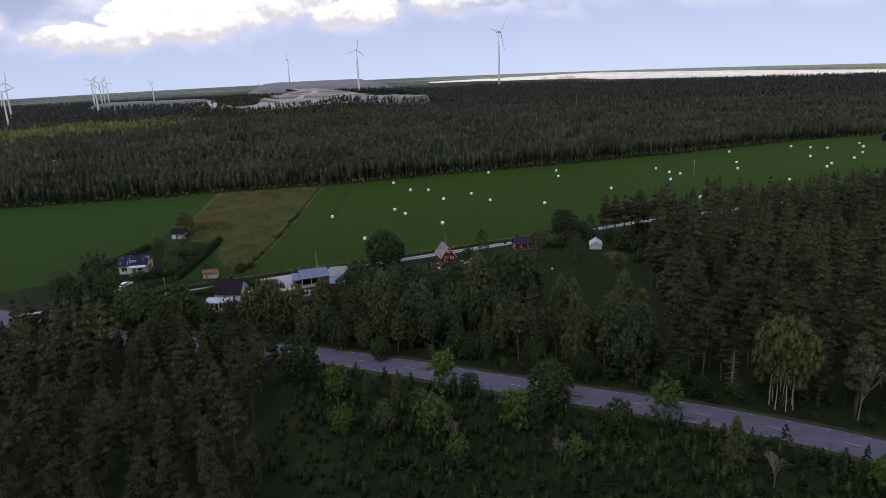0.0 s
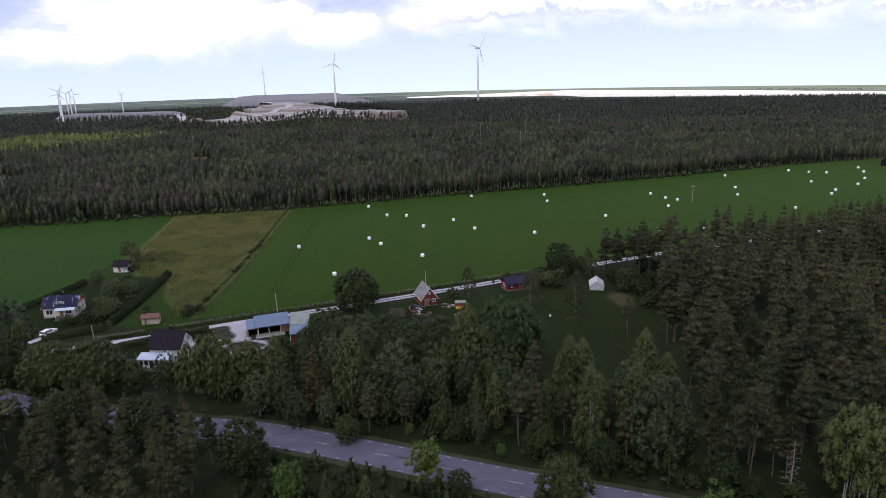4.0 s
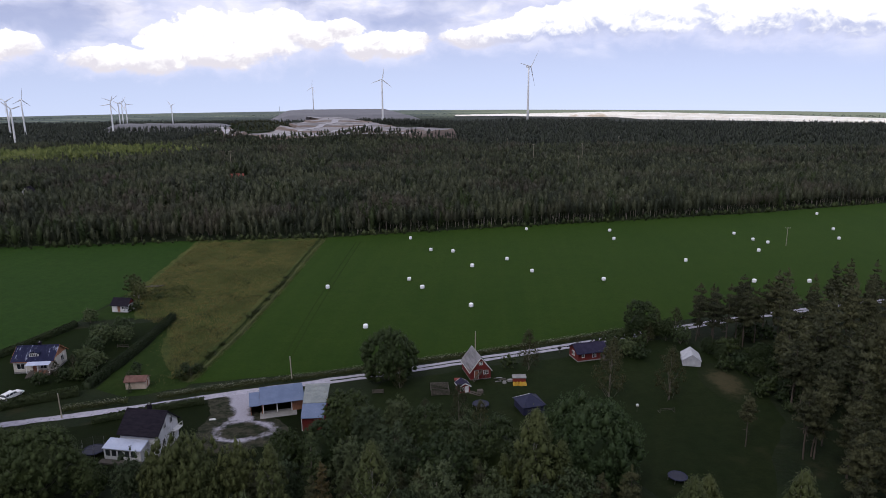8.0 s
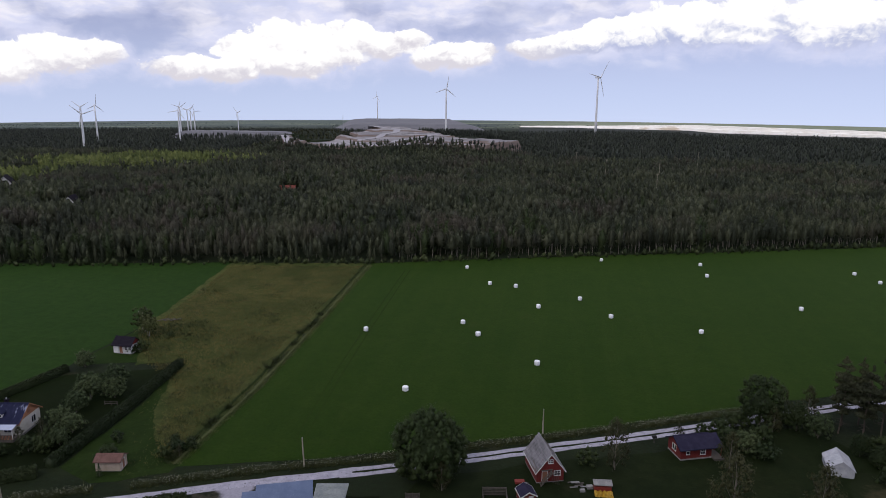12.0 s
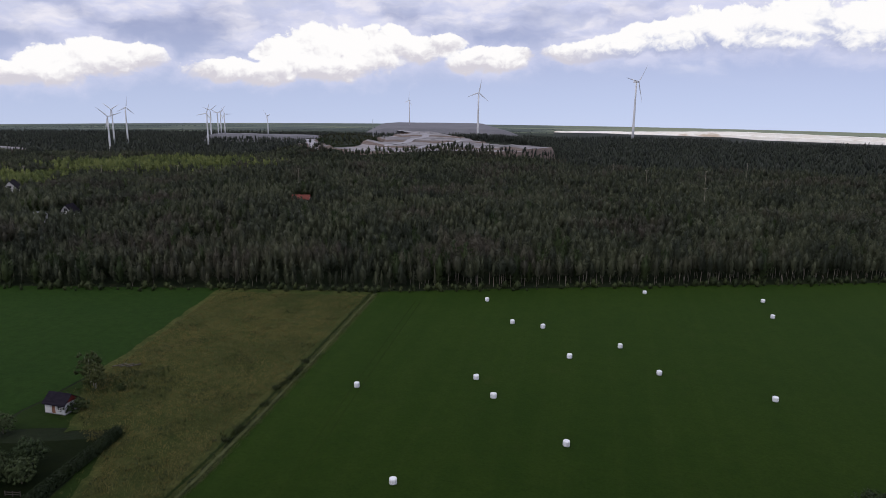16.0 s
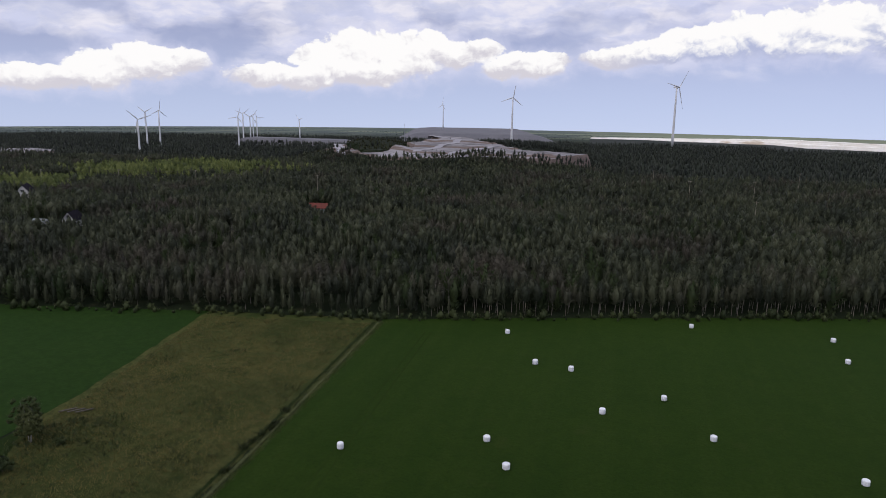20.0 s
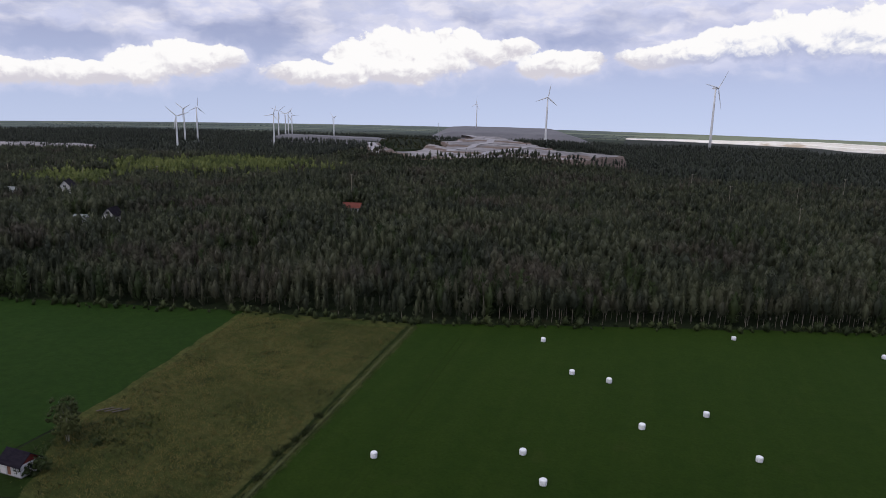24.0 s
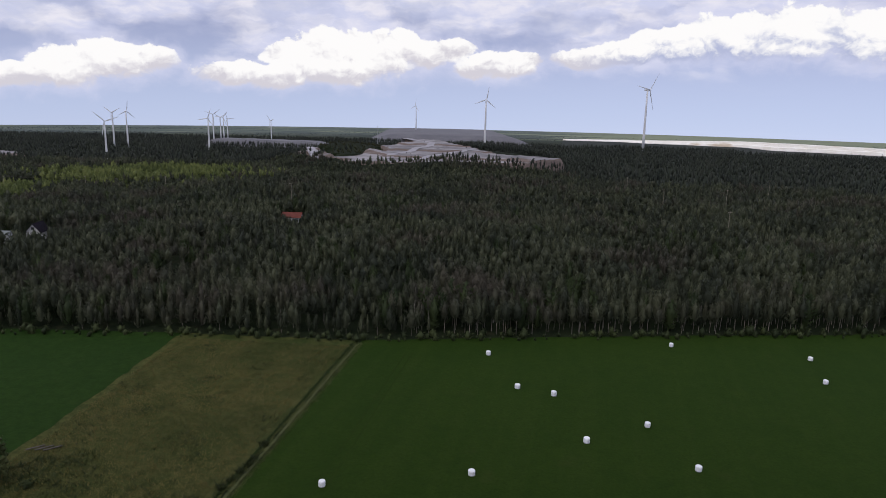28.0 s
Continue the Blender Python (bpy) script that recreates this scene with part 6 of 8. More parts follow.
mass("garden_brush", sight_gaps, (2.0, 5.0), CROWN_BIRCH, DARK_LEAF, "bushes in forest strips cleared towards the camera", category="brush")
mass("edge_brush", brush[::2], (0.7, 3.3), [(v * (1.9, 1.9, 1.0), t) for v, t in SHRUBS], BRUSH_LEAF, "low brush along the forest edge", category="brush")


def far_keep(x, y):
    if hill_e(x, y) < 1 or (x < -330 and y < 880) or in_far_meadow(x, y):
        return False
    if heap_height(x, y) > float(terrain(x, y)) or ridge_height(x, y) > float(terrain(x, y)):
        return False
    return -150 - 1.2 * (y - 160) < x < 80 + 0.7 * y and noise.noise((x * 0.003, y * 0.004, 7)) > -0.45


far = scatter(-1900, 1350, 800, 1950, 11.5, lambda x, y: far_keep(x, y) and (x < 330 or y < 1780), R2)
mass("distant_wood", far, (9, 14), CROWN_C, WOOD_LEAF_HAZY, "wide dark forest towards the coast", category="forest")
rise = scatter(-470, 40, 770, 1255, 7.5, lambda x, y: hill_e(x, y) < 1.02 and pit_gap(x, y) < -4, R2)
low_rise = scatter(-470, 40, 765, 892, 4.6, lambda x, y: hill_e(x, y) < 1.02 and pit_gap(x, y) < (-15 if x < -170 else -7), R2)
island = [p for p in rise if p[1] > 930 and -400 < p[0] < -250]
mass("quarry_mound", island, (2.0, 4.5), SHRUBS, DULL_LEAF, "low brownish scrub on a mound in the quarry", "brush", hill_height)
mass("quarry_wood", [p for p in rise if p[1] > 890 and not (p[1] > 930 and -400 < p[0] < -250)], (8, 13), CROWN_D, WOOD_LEAF_HAZY, "dark belt of pines on the rise round the quarry", "forest", hill_height)
mass("quarry_fringe", low_rise, (6.5, 12.5), CROWN_B, WOOD_LEAF, "pines along the quarry's near rim", "forest", hill_height)
coast = scatter(-3000, 2600, 1950, 3300, 30, lambda x, y: abs(x + 200) < 0.95 * y and noise.noise((x * 0.0011, y * 0.0045, 2)) > 0.05 and not (x > 250 and y < 2450), R2)
mass("coast_wood", coast, (3, 5.5), [(v * (5.0, 2.2, 1.0) - (0, 0, 0.25), t) for v, t in CROWN_C], COAST_LEAF_HAZY, "long far belts of wood", category="forest")
ledge = scatter(-460, 20, 880, 1220, 6.0, lambda x, y: -9 < pit_gap(x, y) < -1 and R2.random() < 0.75, R2)
mass("rim_scrub", ledge[::7], (1.5, 3.0), SHRUBS, WOOD_LEAF_HAZY, "scrub along the quarry rims", "brush", hill_height)
scrub = scatter(-455, 0, 830, 1220, 8.0, lambda x, y: pit_gap(x, y) > -4 and noise.noise((x * 0.022, y * 0.03, 11)) > 0.3 and R2.random() < 0.45, R2)
mass("quarry_scrub", scrub[::5], (1.0, 2.5), SHRUBS, WOOD_LEAF_HAZY, "scrub on overgrown quarry ledges", "brush", quarry_height)


# ---- verges, hedges, tall grass ----
def tuft_mass(name, spots, size, heights, material, label, category, k=4):
    rng = np.random.default_rng(len(spots) + 1)
    c = np.array([(x, y, 0.0) for x, y in spots])
    h = rng.uniform(*heights, len(c))
    n = len(c) * k
    cc, hh = np.repeat(c, k, 0), np.repeat(h, k)
    cc = cc + rng.normal(size=(n, 3)) * (size, size, 0)
    a = rng.uniform(0, 6.283, n)
    d = np.stack([np.cos(a), np.sin(a), 0 * a], 1) * (0.11 * hh)[:, None]
    tip = cc + rng.normal(size=(n, 3)) * (hh * 0.8)[:, None] * (1, 1, 0) + np.stack([0 * hh, 0 * hh, hh * rng.uniform(0.7, 1.2, n)], 1)
    v = np.stack([cc + d, cc - d, tip], 1).reshape(-1, 3)
    return tagged(new(name, triangles(name, v, np.arange(3 * n).reshape(-1, 3), material)), label, category, kind="stuff")


R3 = random.Random(21)


def in_fallow(x, y):
    left = float(np.interp(y, [196, 203, 226, 236, 241, 249, 258, 271, 331], [-70, -74, -84, -96, -100.5, -106, -110.5, -111, -119]))
    return left + 0.7 < x < -67.0 + 0.02 * (228 - y) * (y > 228) and y < 329 + (x + 119) * 0.14


tuft_mass("fallow_grass", scatter(-119, -64, 196, 338, 0.58, in_fallow, R3), 0.35, (0.15, 0.6), TALL_GRASS, "tall seeding grass of the fallow strip", "grass", 5)
ridge = [(float(np.interp(y, [193, 228, 269, 339], [-64.3, -63.4, -64.1, -66.8])) + R3.uniform(-0.9, 0.8), y + R3.uniform(-0.3, 0.3)) for y in np.arange(194, 339, 0.035)]
tuft_mass("boundary_weeds", ridge, 0.3, (0.15, 0.5), STRIP_GRASS, "weedy strip between fallow and meadow", "weeds", 3)
ditch = [(float(np.interp(y, [193, 228, 269, 339], [-66.2, -65.3, -66.0, -68.7])) + R3.gauss(0, 0.25), y) for y in np.arange(194, 338, 0.09)]
tuft_mass("ditch_weeds", ditch, 0.2, (0.25, 0.6), DARK_LEAF, "dark green weeds in the furrow beside the fallow", "weeds", 3)
flower_spots = [(x + R3.gauss(0, 0.35), y + R3.gauss(0, 0.5)) for x, y in R3.sample([p for p in ditch if p[1] < 290], 16) for _ in range(30)]
tuft_mass("furrow_flowers", flower_spots, 0.2, (0.4, 1.1), WEED, "clumps of pale-flowering weeds along the furrow", "weeds", 3)
weed_spots = scatter(-119, -66, 196, 334, 0.95, lambda x, y: in_fallow(x, y) and noise.noise((x * 0.16, y * 0.10, 4)) + 0.5 * noise.noise((x * 0.5, y * 0.4, 6)) > 0.06 + 0.004 * (y - 225), R3)
tuft_mass("fallow_weeds", weed_spots, 0.35, (0.25, 0.75), NEEDLE_YOUNG, "patches of green weeds among the dry grass", "weeds", 5)
bramble_spots = scatter(-112, -90, 244, 270, 0.95, lambda x, y: math.hypot((x + 102 - 0.5 * (y - 257)) / 7, (y - 257) / 9) + 0.5 * noise.noise((x * 0.25, y * 0.25, 2)) < 1 and x > -111, R3)
tuft_mass("bramble", bramble_spots, 0.35, (0.4, 1.1), DARK_LEAF, "dark tangle of weeds round a tree at the fallow's corner", "weeds", 5)
verge = []
for (p, q), (p2, _) in zip(TRACK, TRACK[1:]):
    if -68 < p.x < 40 or -84 < p.x < -74:
        for _ in range(70):
            o = R3.uniform(2.7, 4.7)
            m = p.lerp(p2, R3.random())
            verge.append((m.x - q.y * o, m.y + q.x * o))
tuft_mass("track_weeds", verge, 0.3, (0.25, 0.75), WEED, "tall pale-flowering weeds along the track", "weeds", 3)
soft = scatter(-113, -64, 190, 262, 0.9, lambda x, y: abs(x - float(np.interp(y, [196, 203, 226, 236, 241, 249, 258], [-70, -74, -84, -96, -100.5, -106, -110.5]))) < 4.5 * R3.random() and (x > -84 or y > 236), R3)
tuft_mass("border_grass", soft[::2], 0.5, (0.15, 0.4), TALL_GRASS, "loose tall grass thinning out at the fallow's edge", "grass", 5)
heads = np.array([(x + R3.uniform(-0.3, 0.3), y + R3.uniform(-0.3, 0.3), R3.uniform(0.45, 0.85)) for x, y in verge if R3.random() < 0.6])
hv, ht = clumps(heads, 0.075, 2, np.random.default_rng(77))
tagged(new("weed_flowers", triangles("weed_flowers", hv, ht, PETAL)), "pale flower heads of tall weeds along the track", "flowers", kind="stuff")
road_grass = []
for p, q in HIGHWAY:
    if -100 < p.x < 95:
        for s in (1, -1):
            for _ in range(26):
                o = s * R3.uniform(4.6, 8.5)
                road_grass.append((p.x - q.y * o + R3.uniform(-1, 1), p.y + q.x * o + R3.uniform(-1, 1)))
tuft_mass("road_grass", road_grass, 0.5, (0.15, 0.45), DARK_LEAF, "rough grass beside the road", "grass", 3)
floor = scatter(-34, 76, 66, 124, 1.15, lambda x, y: side_of(HIGHWAY, x, y) < -6 and abs(x - 4) < 0.72 * (y + 14), R3)
tuft_mass("thicket_grass", floor, 0.45, (0.2, 0.55), NEEDLE_YOUNG, "rank grass and seedlings in the thicket", "grass", 6)
lawn_tufts = scatter(-24, 60, 172, 226, 1.3, lambda x, y: side_of(TRACK, x, y) < -3 and R3.random() < 0.55, R3)
tuft_mass("lawn_grass", lawn_tufts, 0.4, (0.06, 0.18), DARK_LEAF, "uneven grass of the lawn", "grass", 2)


def hedge(points, width, height, label):
    """A clipped hedge: leaf clumps over a long rounded body."""
    rng = np.random.default_rng(int(abs(points[0][0])))
    cs = []
    for (p, q), (p2, _) in zip(line := along(points, 0.5), line[1:]):
        for _ in range(int(9 * (width + 2 * height) / 2)):
            a = rng.uniform(-0.15, math.pi + 0.15)
            o, z = 0.5 * width * math.cos(a), max(0.1, height * abs(math.sin(a)) ** 0.55) * rng.uniform(0.85, 1.06)
            m = p.lerp(p2, rng.random())
            cs.append((m.x - q.y * o, m.y + q.x * o, z))
    rows = [[(p.x - q.y * o, p.y + q.x * o, z) for o, z in ((-0.40 * width, -0.1), (-0.36 * width, 0.66 * height), (-0.16 * width, 0.8 * height), (0.16 * width, 0.8 * height), (0.36 * width, 0.66 * height), (0.40 * width, -0.1))] for p, q in line]
    body = np.array([v for r in rows for v in r]) + rng.normal(0, 0.05, (6 * len(rows), 3))
    faces = [(6 * i + k + d, 6 * i + k + 6 + e, 6 * i + k + 7 - f) for i in range(len(rows) - 1) for k in range(5) for d, e, f in ((0, 0, 0), (0, 1, 6))]
    last = 6 * (len(rows) - 1)
    faces += [(e, e + k, e + k + 1) for e in (0, last) for k in range(1, 5)]
    v, t = joined(clumps(np.array(cs), 0.16, 5, rng), (body, np.array(faces)))
    ob = new("hedge", triangles("hedge", v, t, HEDGE_LEAF))
    tagged(ob, label, "hedge")


hedge([(-117.5, 205), (-114, 217), (-111.2, 228.5)], 1.7, 1.7, "long dark hedge beside the crop field")
hedge([(-85.5, 189.5), (-85.3, 205), (-86, 222), (-86.8, 235.5)], 2.0, 2.0, "tall clipped hedge between garden and fallow")
hedge([(-98, 179.5), (-92, 183.5), (-85.8, 187)], 2.2, 1.9, "hedge between the garden and the track")
hedge([(-76, 174.8), (-64, 181.4), (-57.2, 184.4)], 1.6, 1.3, "hedge between the farmhouse and the track")


# ---- bales on the meadow ----
def bale_mesh(seed):
    rng = random.Random(seed)
    g = Geo().lathe([(0.52, 0.0), (0.64, 0.07), (0.675, 0.25), (0.66, 0.55), (0.675, 0.85), (0.64, 1.05), (0.52, 1.14), (0.30, 1.17)], 20)
    g.v = [(x * (1 + 0.025 * math.sin(5 * math.atan2(y, x) + seed)) + rng.uniform(-0.012, 0.012), y + rng.uniform(-0.012, 0.012), z) for x, y, z in g.v]
    return g.mesh("bale", FILM, True)


BALE_MESHES = [bale_mesh(s) for s in range(4)]
BALES_WEST = [(-30.9, 230.3), (-49.4, 266.5), (-23.8, 276.8), (-18.6, 267.7), (-2.5, 249.7), (-2.8, 295), (10.1, 305.4), (18.3, 288.9), (41.6, 279.3), (-29.8, 339.3), (-19.6, 318.7), (20.8, 359.8), (-10.7, 316.7), (57.7, 358.4), (56.5, 341.5), (76.2, 305.6), (108.9, 279.5), (90.8, 278.8)]
BALES_EAST = [(110.5, 353.5), (114.2, 342), (118.2, 336.7), (109, 322.3), (167.6, 401), (157.6, 364), (150.7, 345), (210, 413), (218.3, 406), (203, 375), (226.3, 402), (253.6, 417), (247.7, 402), (235.4, 381), (221.4, 364), (201.8, 350), (194.7, 341), (161.8, 311.2), (252.3, 381)]
for k, (x, y) in enumerate(BALES_WEST + BALES_EAST):
    b = new("silage_bale", BALE_MESHES[k % 4])
    s = RND.uniform(0.95, 1.06)
    b.matrix_basis = pose(x, y, 0.02, 0, 0, RND.uniform(0, 360)) @ Matrix.Diagonal((s, s, RND.uniform(0.94, 1.05), 1))
    tagged(b, "round silage bale wrapped in white film on the meadow", "bale", "bales on the meadow")


# ---- wind turbines ----
def turbine(x, y, hub_z, blade, turn, spin, label):
    """Tapered tower, nacelle, hub and three blades."""
    foot = float(terrain(x, y)) - 2
    if ridge_height(x, y) > foot or heap_height(x, y) > foot:
        foot = max(ridge_height(x, y), heap_height(x, y)) - 1
    h = hub_z - foot
    ob = thing("wind_turbine", pose(x, y, foot, 0, 0, turn), label, "wind turbine", "turbines on the horizon")
    r = 0.018 * h + 0.6
    part("tower", Geo().lathe([(r * (1 - 0.45 * f), (h - 1.6) * f) for f in (0, 0.25, 0.5, 0.75, 1)], 14), TURBINE, ob, smooth=True)
    b = 0.045 * blade
    g = Geo()
    rings = [[(dx * b * w_, dy, h + dz * b * w_) for dx, dz in ((-0.8, -0.9), (0.8, -0.9), (1, 0), (0.8, 0.9), (-0.8, 0.9), (-1, 0))] for dy, w_ in ((-2.2 * b, 0.7), (-1 * b, 1.0), (2.8 * b, 0.95), (3.4 * b, 0.6))]
    for a, c in zip(rings, rings[1:]):
        g.solid(a, c)
    part("nacelle", g, TURBINE, ob)
    hub = part("hub", Geo().tube((0, -2.2 * b, h), (0, -3.1 * b, h), 0.75 * b, 0.7 * b, 12).tube((0, -3.1 * b, h), (0, -3.9 * b, h), 0.7 * b, 0.15 * b, 12), TURBINE, ob)
    for k in range(3):
        g = Geo()
        m = Matrix.Translation((0, -3.0 * b, h)) @ Matrix.Rotation(radians(spin + 120 * k), 4, "Y")
        shape = ((0.0, 0.026, 0.026), (0.06, 0.030, 0.024), (0.2, 0.052, 0.015), (0.45, 0.038, 0.009), (0.75, 0.024, 0.005), (0.97, 0.012, 0.002), (1.0, 0.003, 0.001))
        rows = []
        for f, c, d in shape:
            tw = radians(18 * (1 - f))
            ring = [(-0.35 * c, 0), (0.1 * c, -d), (0.65 * c, 0), (0.1 * c, d)]
            rows.append([m @ Vector((blade * (u * math.cos(tw) - v * math.sin(tw)) * (1.25 if blade > 30 else 1.9), blade * (u * math.sin(tw) + v * math.cos(tw)), blade * f + b * 0.3)) for u, v in ring])
        for a, c in zip(rows, rows[1:]):
            g.solid(a, c)
        part("blade", g, TURBINE, hub)


for x, y, z, blade, turn, spin in ((117, 1838, 104.7, 51, 52, 159), (-208, 1505, 74.2, 25, 20, 10), (-520, 2180, 54.8, 24, -40, 10), (-660, 995, 33.2, 19, 44, 312), (-885, 1305, 36.2, 20, 2, 64), (-852, 1300, 39.8, 20, 70, 8),
                                   (-660, 1259, 32.0, 18, 10, 20), (-792, 1500, 32.5, 18, 35, 52), (-775, 1500, 26.8, 17, 15, 60), (-768, 1500, 27.0, 17, 20, 35), (-759, 1500, 24.7, 16, 60, 90), (-659, 1500, 22.7, 16, -30, 75)):
    turbine(x, y, z, blade, turn, spin, "tall slender white wind turbine with three blades" if blade > 30 else "white wind turbine with three blades beyond the forest")


# ---- poles ----
def pole(x, y, h, label, arms=False, lean=0.0, name="utility_pole"):
    ob = thing(name, pose(x, y, float(terrain(x, y))), label, "pole", "poles")
    part("mast", Geo().tube((0, 0, -0.4), (lean * h, 0, h), 0.15, 0.10, 8), POLE_WOOD, ob)
    if arms:
        part("crossarm", Geo().box(lean * h - 1.1, lean * h + 1.1, -0.16, -0.08, h - 0.5, h - 0.34), POLE_WOOD, ob)
        for dx in (-0.95, 0.0, 0.95):
            part("insulator", Geo().lathe([(0.05, h - 0.34), (0.07, h - 0.26), (0.03, h - 0.16)], 8, lean * h + dx, -0.12), TRIM, ob)
    else:
        part("cap", Geo().lathe([(0.12, h - 0.02), (0.12, h + 0.05), (0.03, h + 0.1)], 8, lean * h), STEEL, ob)


pole(-42.1, 197.0, 5.4, "bleached wooden pole at the meadow's edge", lean=-0.03)
pole(-83.1, 176.5, 5.3, "wooden telephone pole beside the gravel track", lean=-0.03)
pole(-0.9, 215.6, 5.0, "thin wooden pole behind the red barn")
pole(123.8, 332.7, 7.8, "wooden power pole standing alone in the meadow", True)
for x, y, h in ((42, 612, 21), (24, 700, 21), (67, 533, 18), (85, 640, 20), (-188, 560, 20), (130, 720, 22)):
    pole(x, y, h, "power pole rising over the forest", True)
for x, y in ((-468, 556), (-414, 572), (-360, 588), (-306, 604)):
    pole(x, y, 17, "power pole carrying cables over the western forest", True)
for side in (-0.95, 0.0, 0.95):
    g = Geo()
    run = [(-468, 556), (-414, 572), (-360, 588), (-306, 604)]
    for (ax, ay), (bx, by) in zip(run, run[1:]):
        last = None
        for k in range(9):
            f = k / 8
            x, y = ax + (bx - ax) * f, ay + (by - ay) * f
            p = Vector((x + side * 0.28, y - side * 0.96, float(terrain(x, y)) + 16.9 - 6.0 * f * (1 - f)))
            if last is not None:
                g.tube(last, p, 0.022, 0.022, 4)
            last = p
    tagged(new("power_cable", g.mesh("power_cable", WOOD)), "thin pale power cable sagging between poles", "cable", "cables over the western forest")
relief("far_meadow", 460, 720, 755, 985, 24, 24, lambda x, y: float(terrain(x, y)) - 0.8 + 1.1 * in_far_meadow(x, y), CROP, "green meadow enclosed by distant forest", "meadow")
relief("forest_meadow", -490, -414, 616, 652, 20, 12, lambda x, y: float(terrain(x, y)) - 0.6 + 0.9 * (1 - fade(math.hypot((x + 452) / 38, (y - 634) / 18), 0.75, 1.0)), STRAW_STRIP, "small pale meadow in the western forest", "meadow")
ob = thing("aerial_mast", pose(-420, 1480, -22), "slim lattice mast beyond the quarry", "mast")
part("mast", Geo().tube((0, 0, 0), (0, 0, 42), 0.9, 0.3, 4), STEEL, ob)


# ---- buildings ----
def wall(u0, u1, v0, v1, holes, thick, at):
    """A wall with real openings: at(u, v, d) gives the place, d inwards."""
    g = Geo()
    us = sorted({u0, u1, *[h[0] for h in holes], *[h[1] for h in holes]})
    vs = sorted({v0, v1, *[h[2] for h in holes], *[h[3] for h in holes]})
    for a, b in zip(us, us[1:]):
        for c, d in zip(vs, vs[1:]):
            mu, mv = (a + b) / 2, (c + d) / 2
            if not any(h[0] < mu < h[1] and h[2] < mv < h[3] for h in holes):
                g.solid([at(a, c, 0), at(b, c, 0), at(b, c, thick), at(a, c, thick)], [at(a, d, 0), at(b, d, 0), at(b, d, thick), at(a, d, thick)])
    return g


def window_in(parent, at, u0, u1, v0, v1, bars=1, cross=0, frame_mat=None):
    """Frame round an opening, mullions, panes set back and a sill."""
    frame_mat = frame_mat or TRIM
    win = part("window", brick(at, u0 - 0.09, u1 + 0.09, v1, v1 + 0.1, -0.04, 0.06), frame_mat, parent)
    part("sill", brick(at, u0 - 0.12, u1 + 0.12, v0 - 0.08, v0, -0.09, 0.06), frame_mat, win)
    for a, b in ((u0 - 0.09, u0), (u1, u1 + 0.09)):
        part("jamb", brick(at, a, b, v0, v1, -0.04, 0.06), frame_mat, win)
    us = [u0 + (u1 - u0) * k / (bars + 1) for k in range(bars + 2)]
    for u in us[1:-1]:
        part("mullion", brick(at, u - 0.035, u + 0.035, v0, v1, 0.0, 0.06), frame_mat, win)
    for k in range(cross):
        v = v0 + (v1 - v0) * (k + 1) / (cross + 1)
        part("glazing_bar", brick(at, u0, u1, v - 0.025, v + 0.025, 0.0, 0.05), frame_mat, win)
    for a, b in zip(us, us[1:]):
        part("pane", brick(at, a, b, v0, v1, 0.07, 0.085), GLASS, win)


def brick(at, u0, u1, v0, v1, d0, d1):
    return Geo().solid([at(u0, v0, d0), at(u1, v0, d0), at(u1, v0, d1), at(u0, v0, d1)], [at(u0, v1, d0), at(u1, v1, d0), at(u1, v1, d1), at(u0, v1, d1)])


def door_in(parent, at, u0, u1, v1, mat, v0=0.0):
    d = part("door", brick(at, u0, u1, v0, v1, 0.05, 0.1), mat, parent)
    for a, b in ((u0 - 0.09, u0), (u1, u1 + 0.09)):
        part("jamb", brick(at, a, b, v0, v1, -0.03, 0.06), TRIM, d)
    part("lintel", brick(at, u0 - 0.09, u1 + 0.09, v1, v1 + 0.1, -0.03, 0.06), TRIM, d)
    part("handle", brick(at, u1 - 0.14, u1 - 0.08, v0 + 0.95, v0 + 1.1, -0.0, 0.05), STEEL, d)


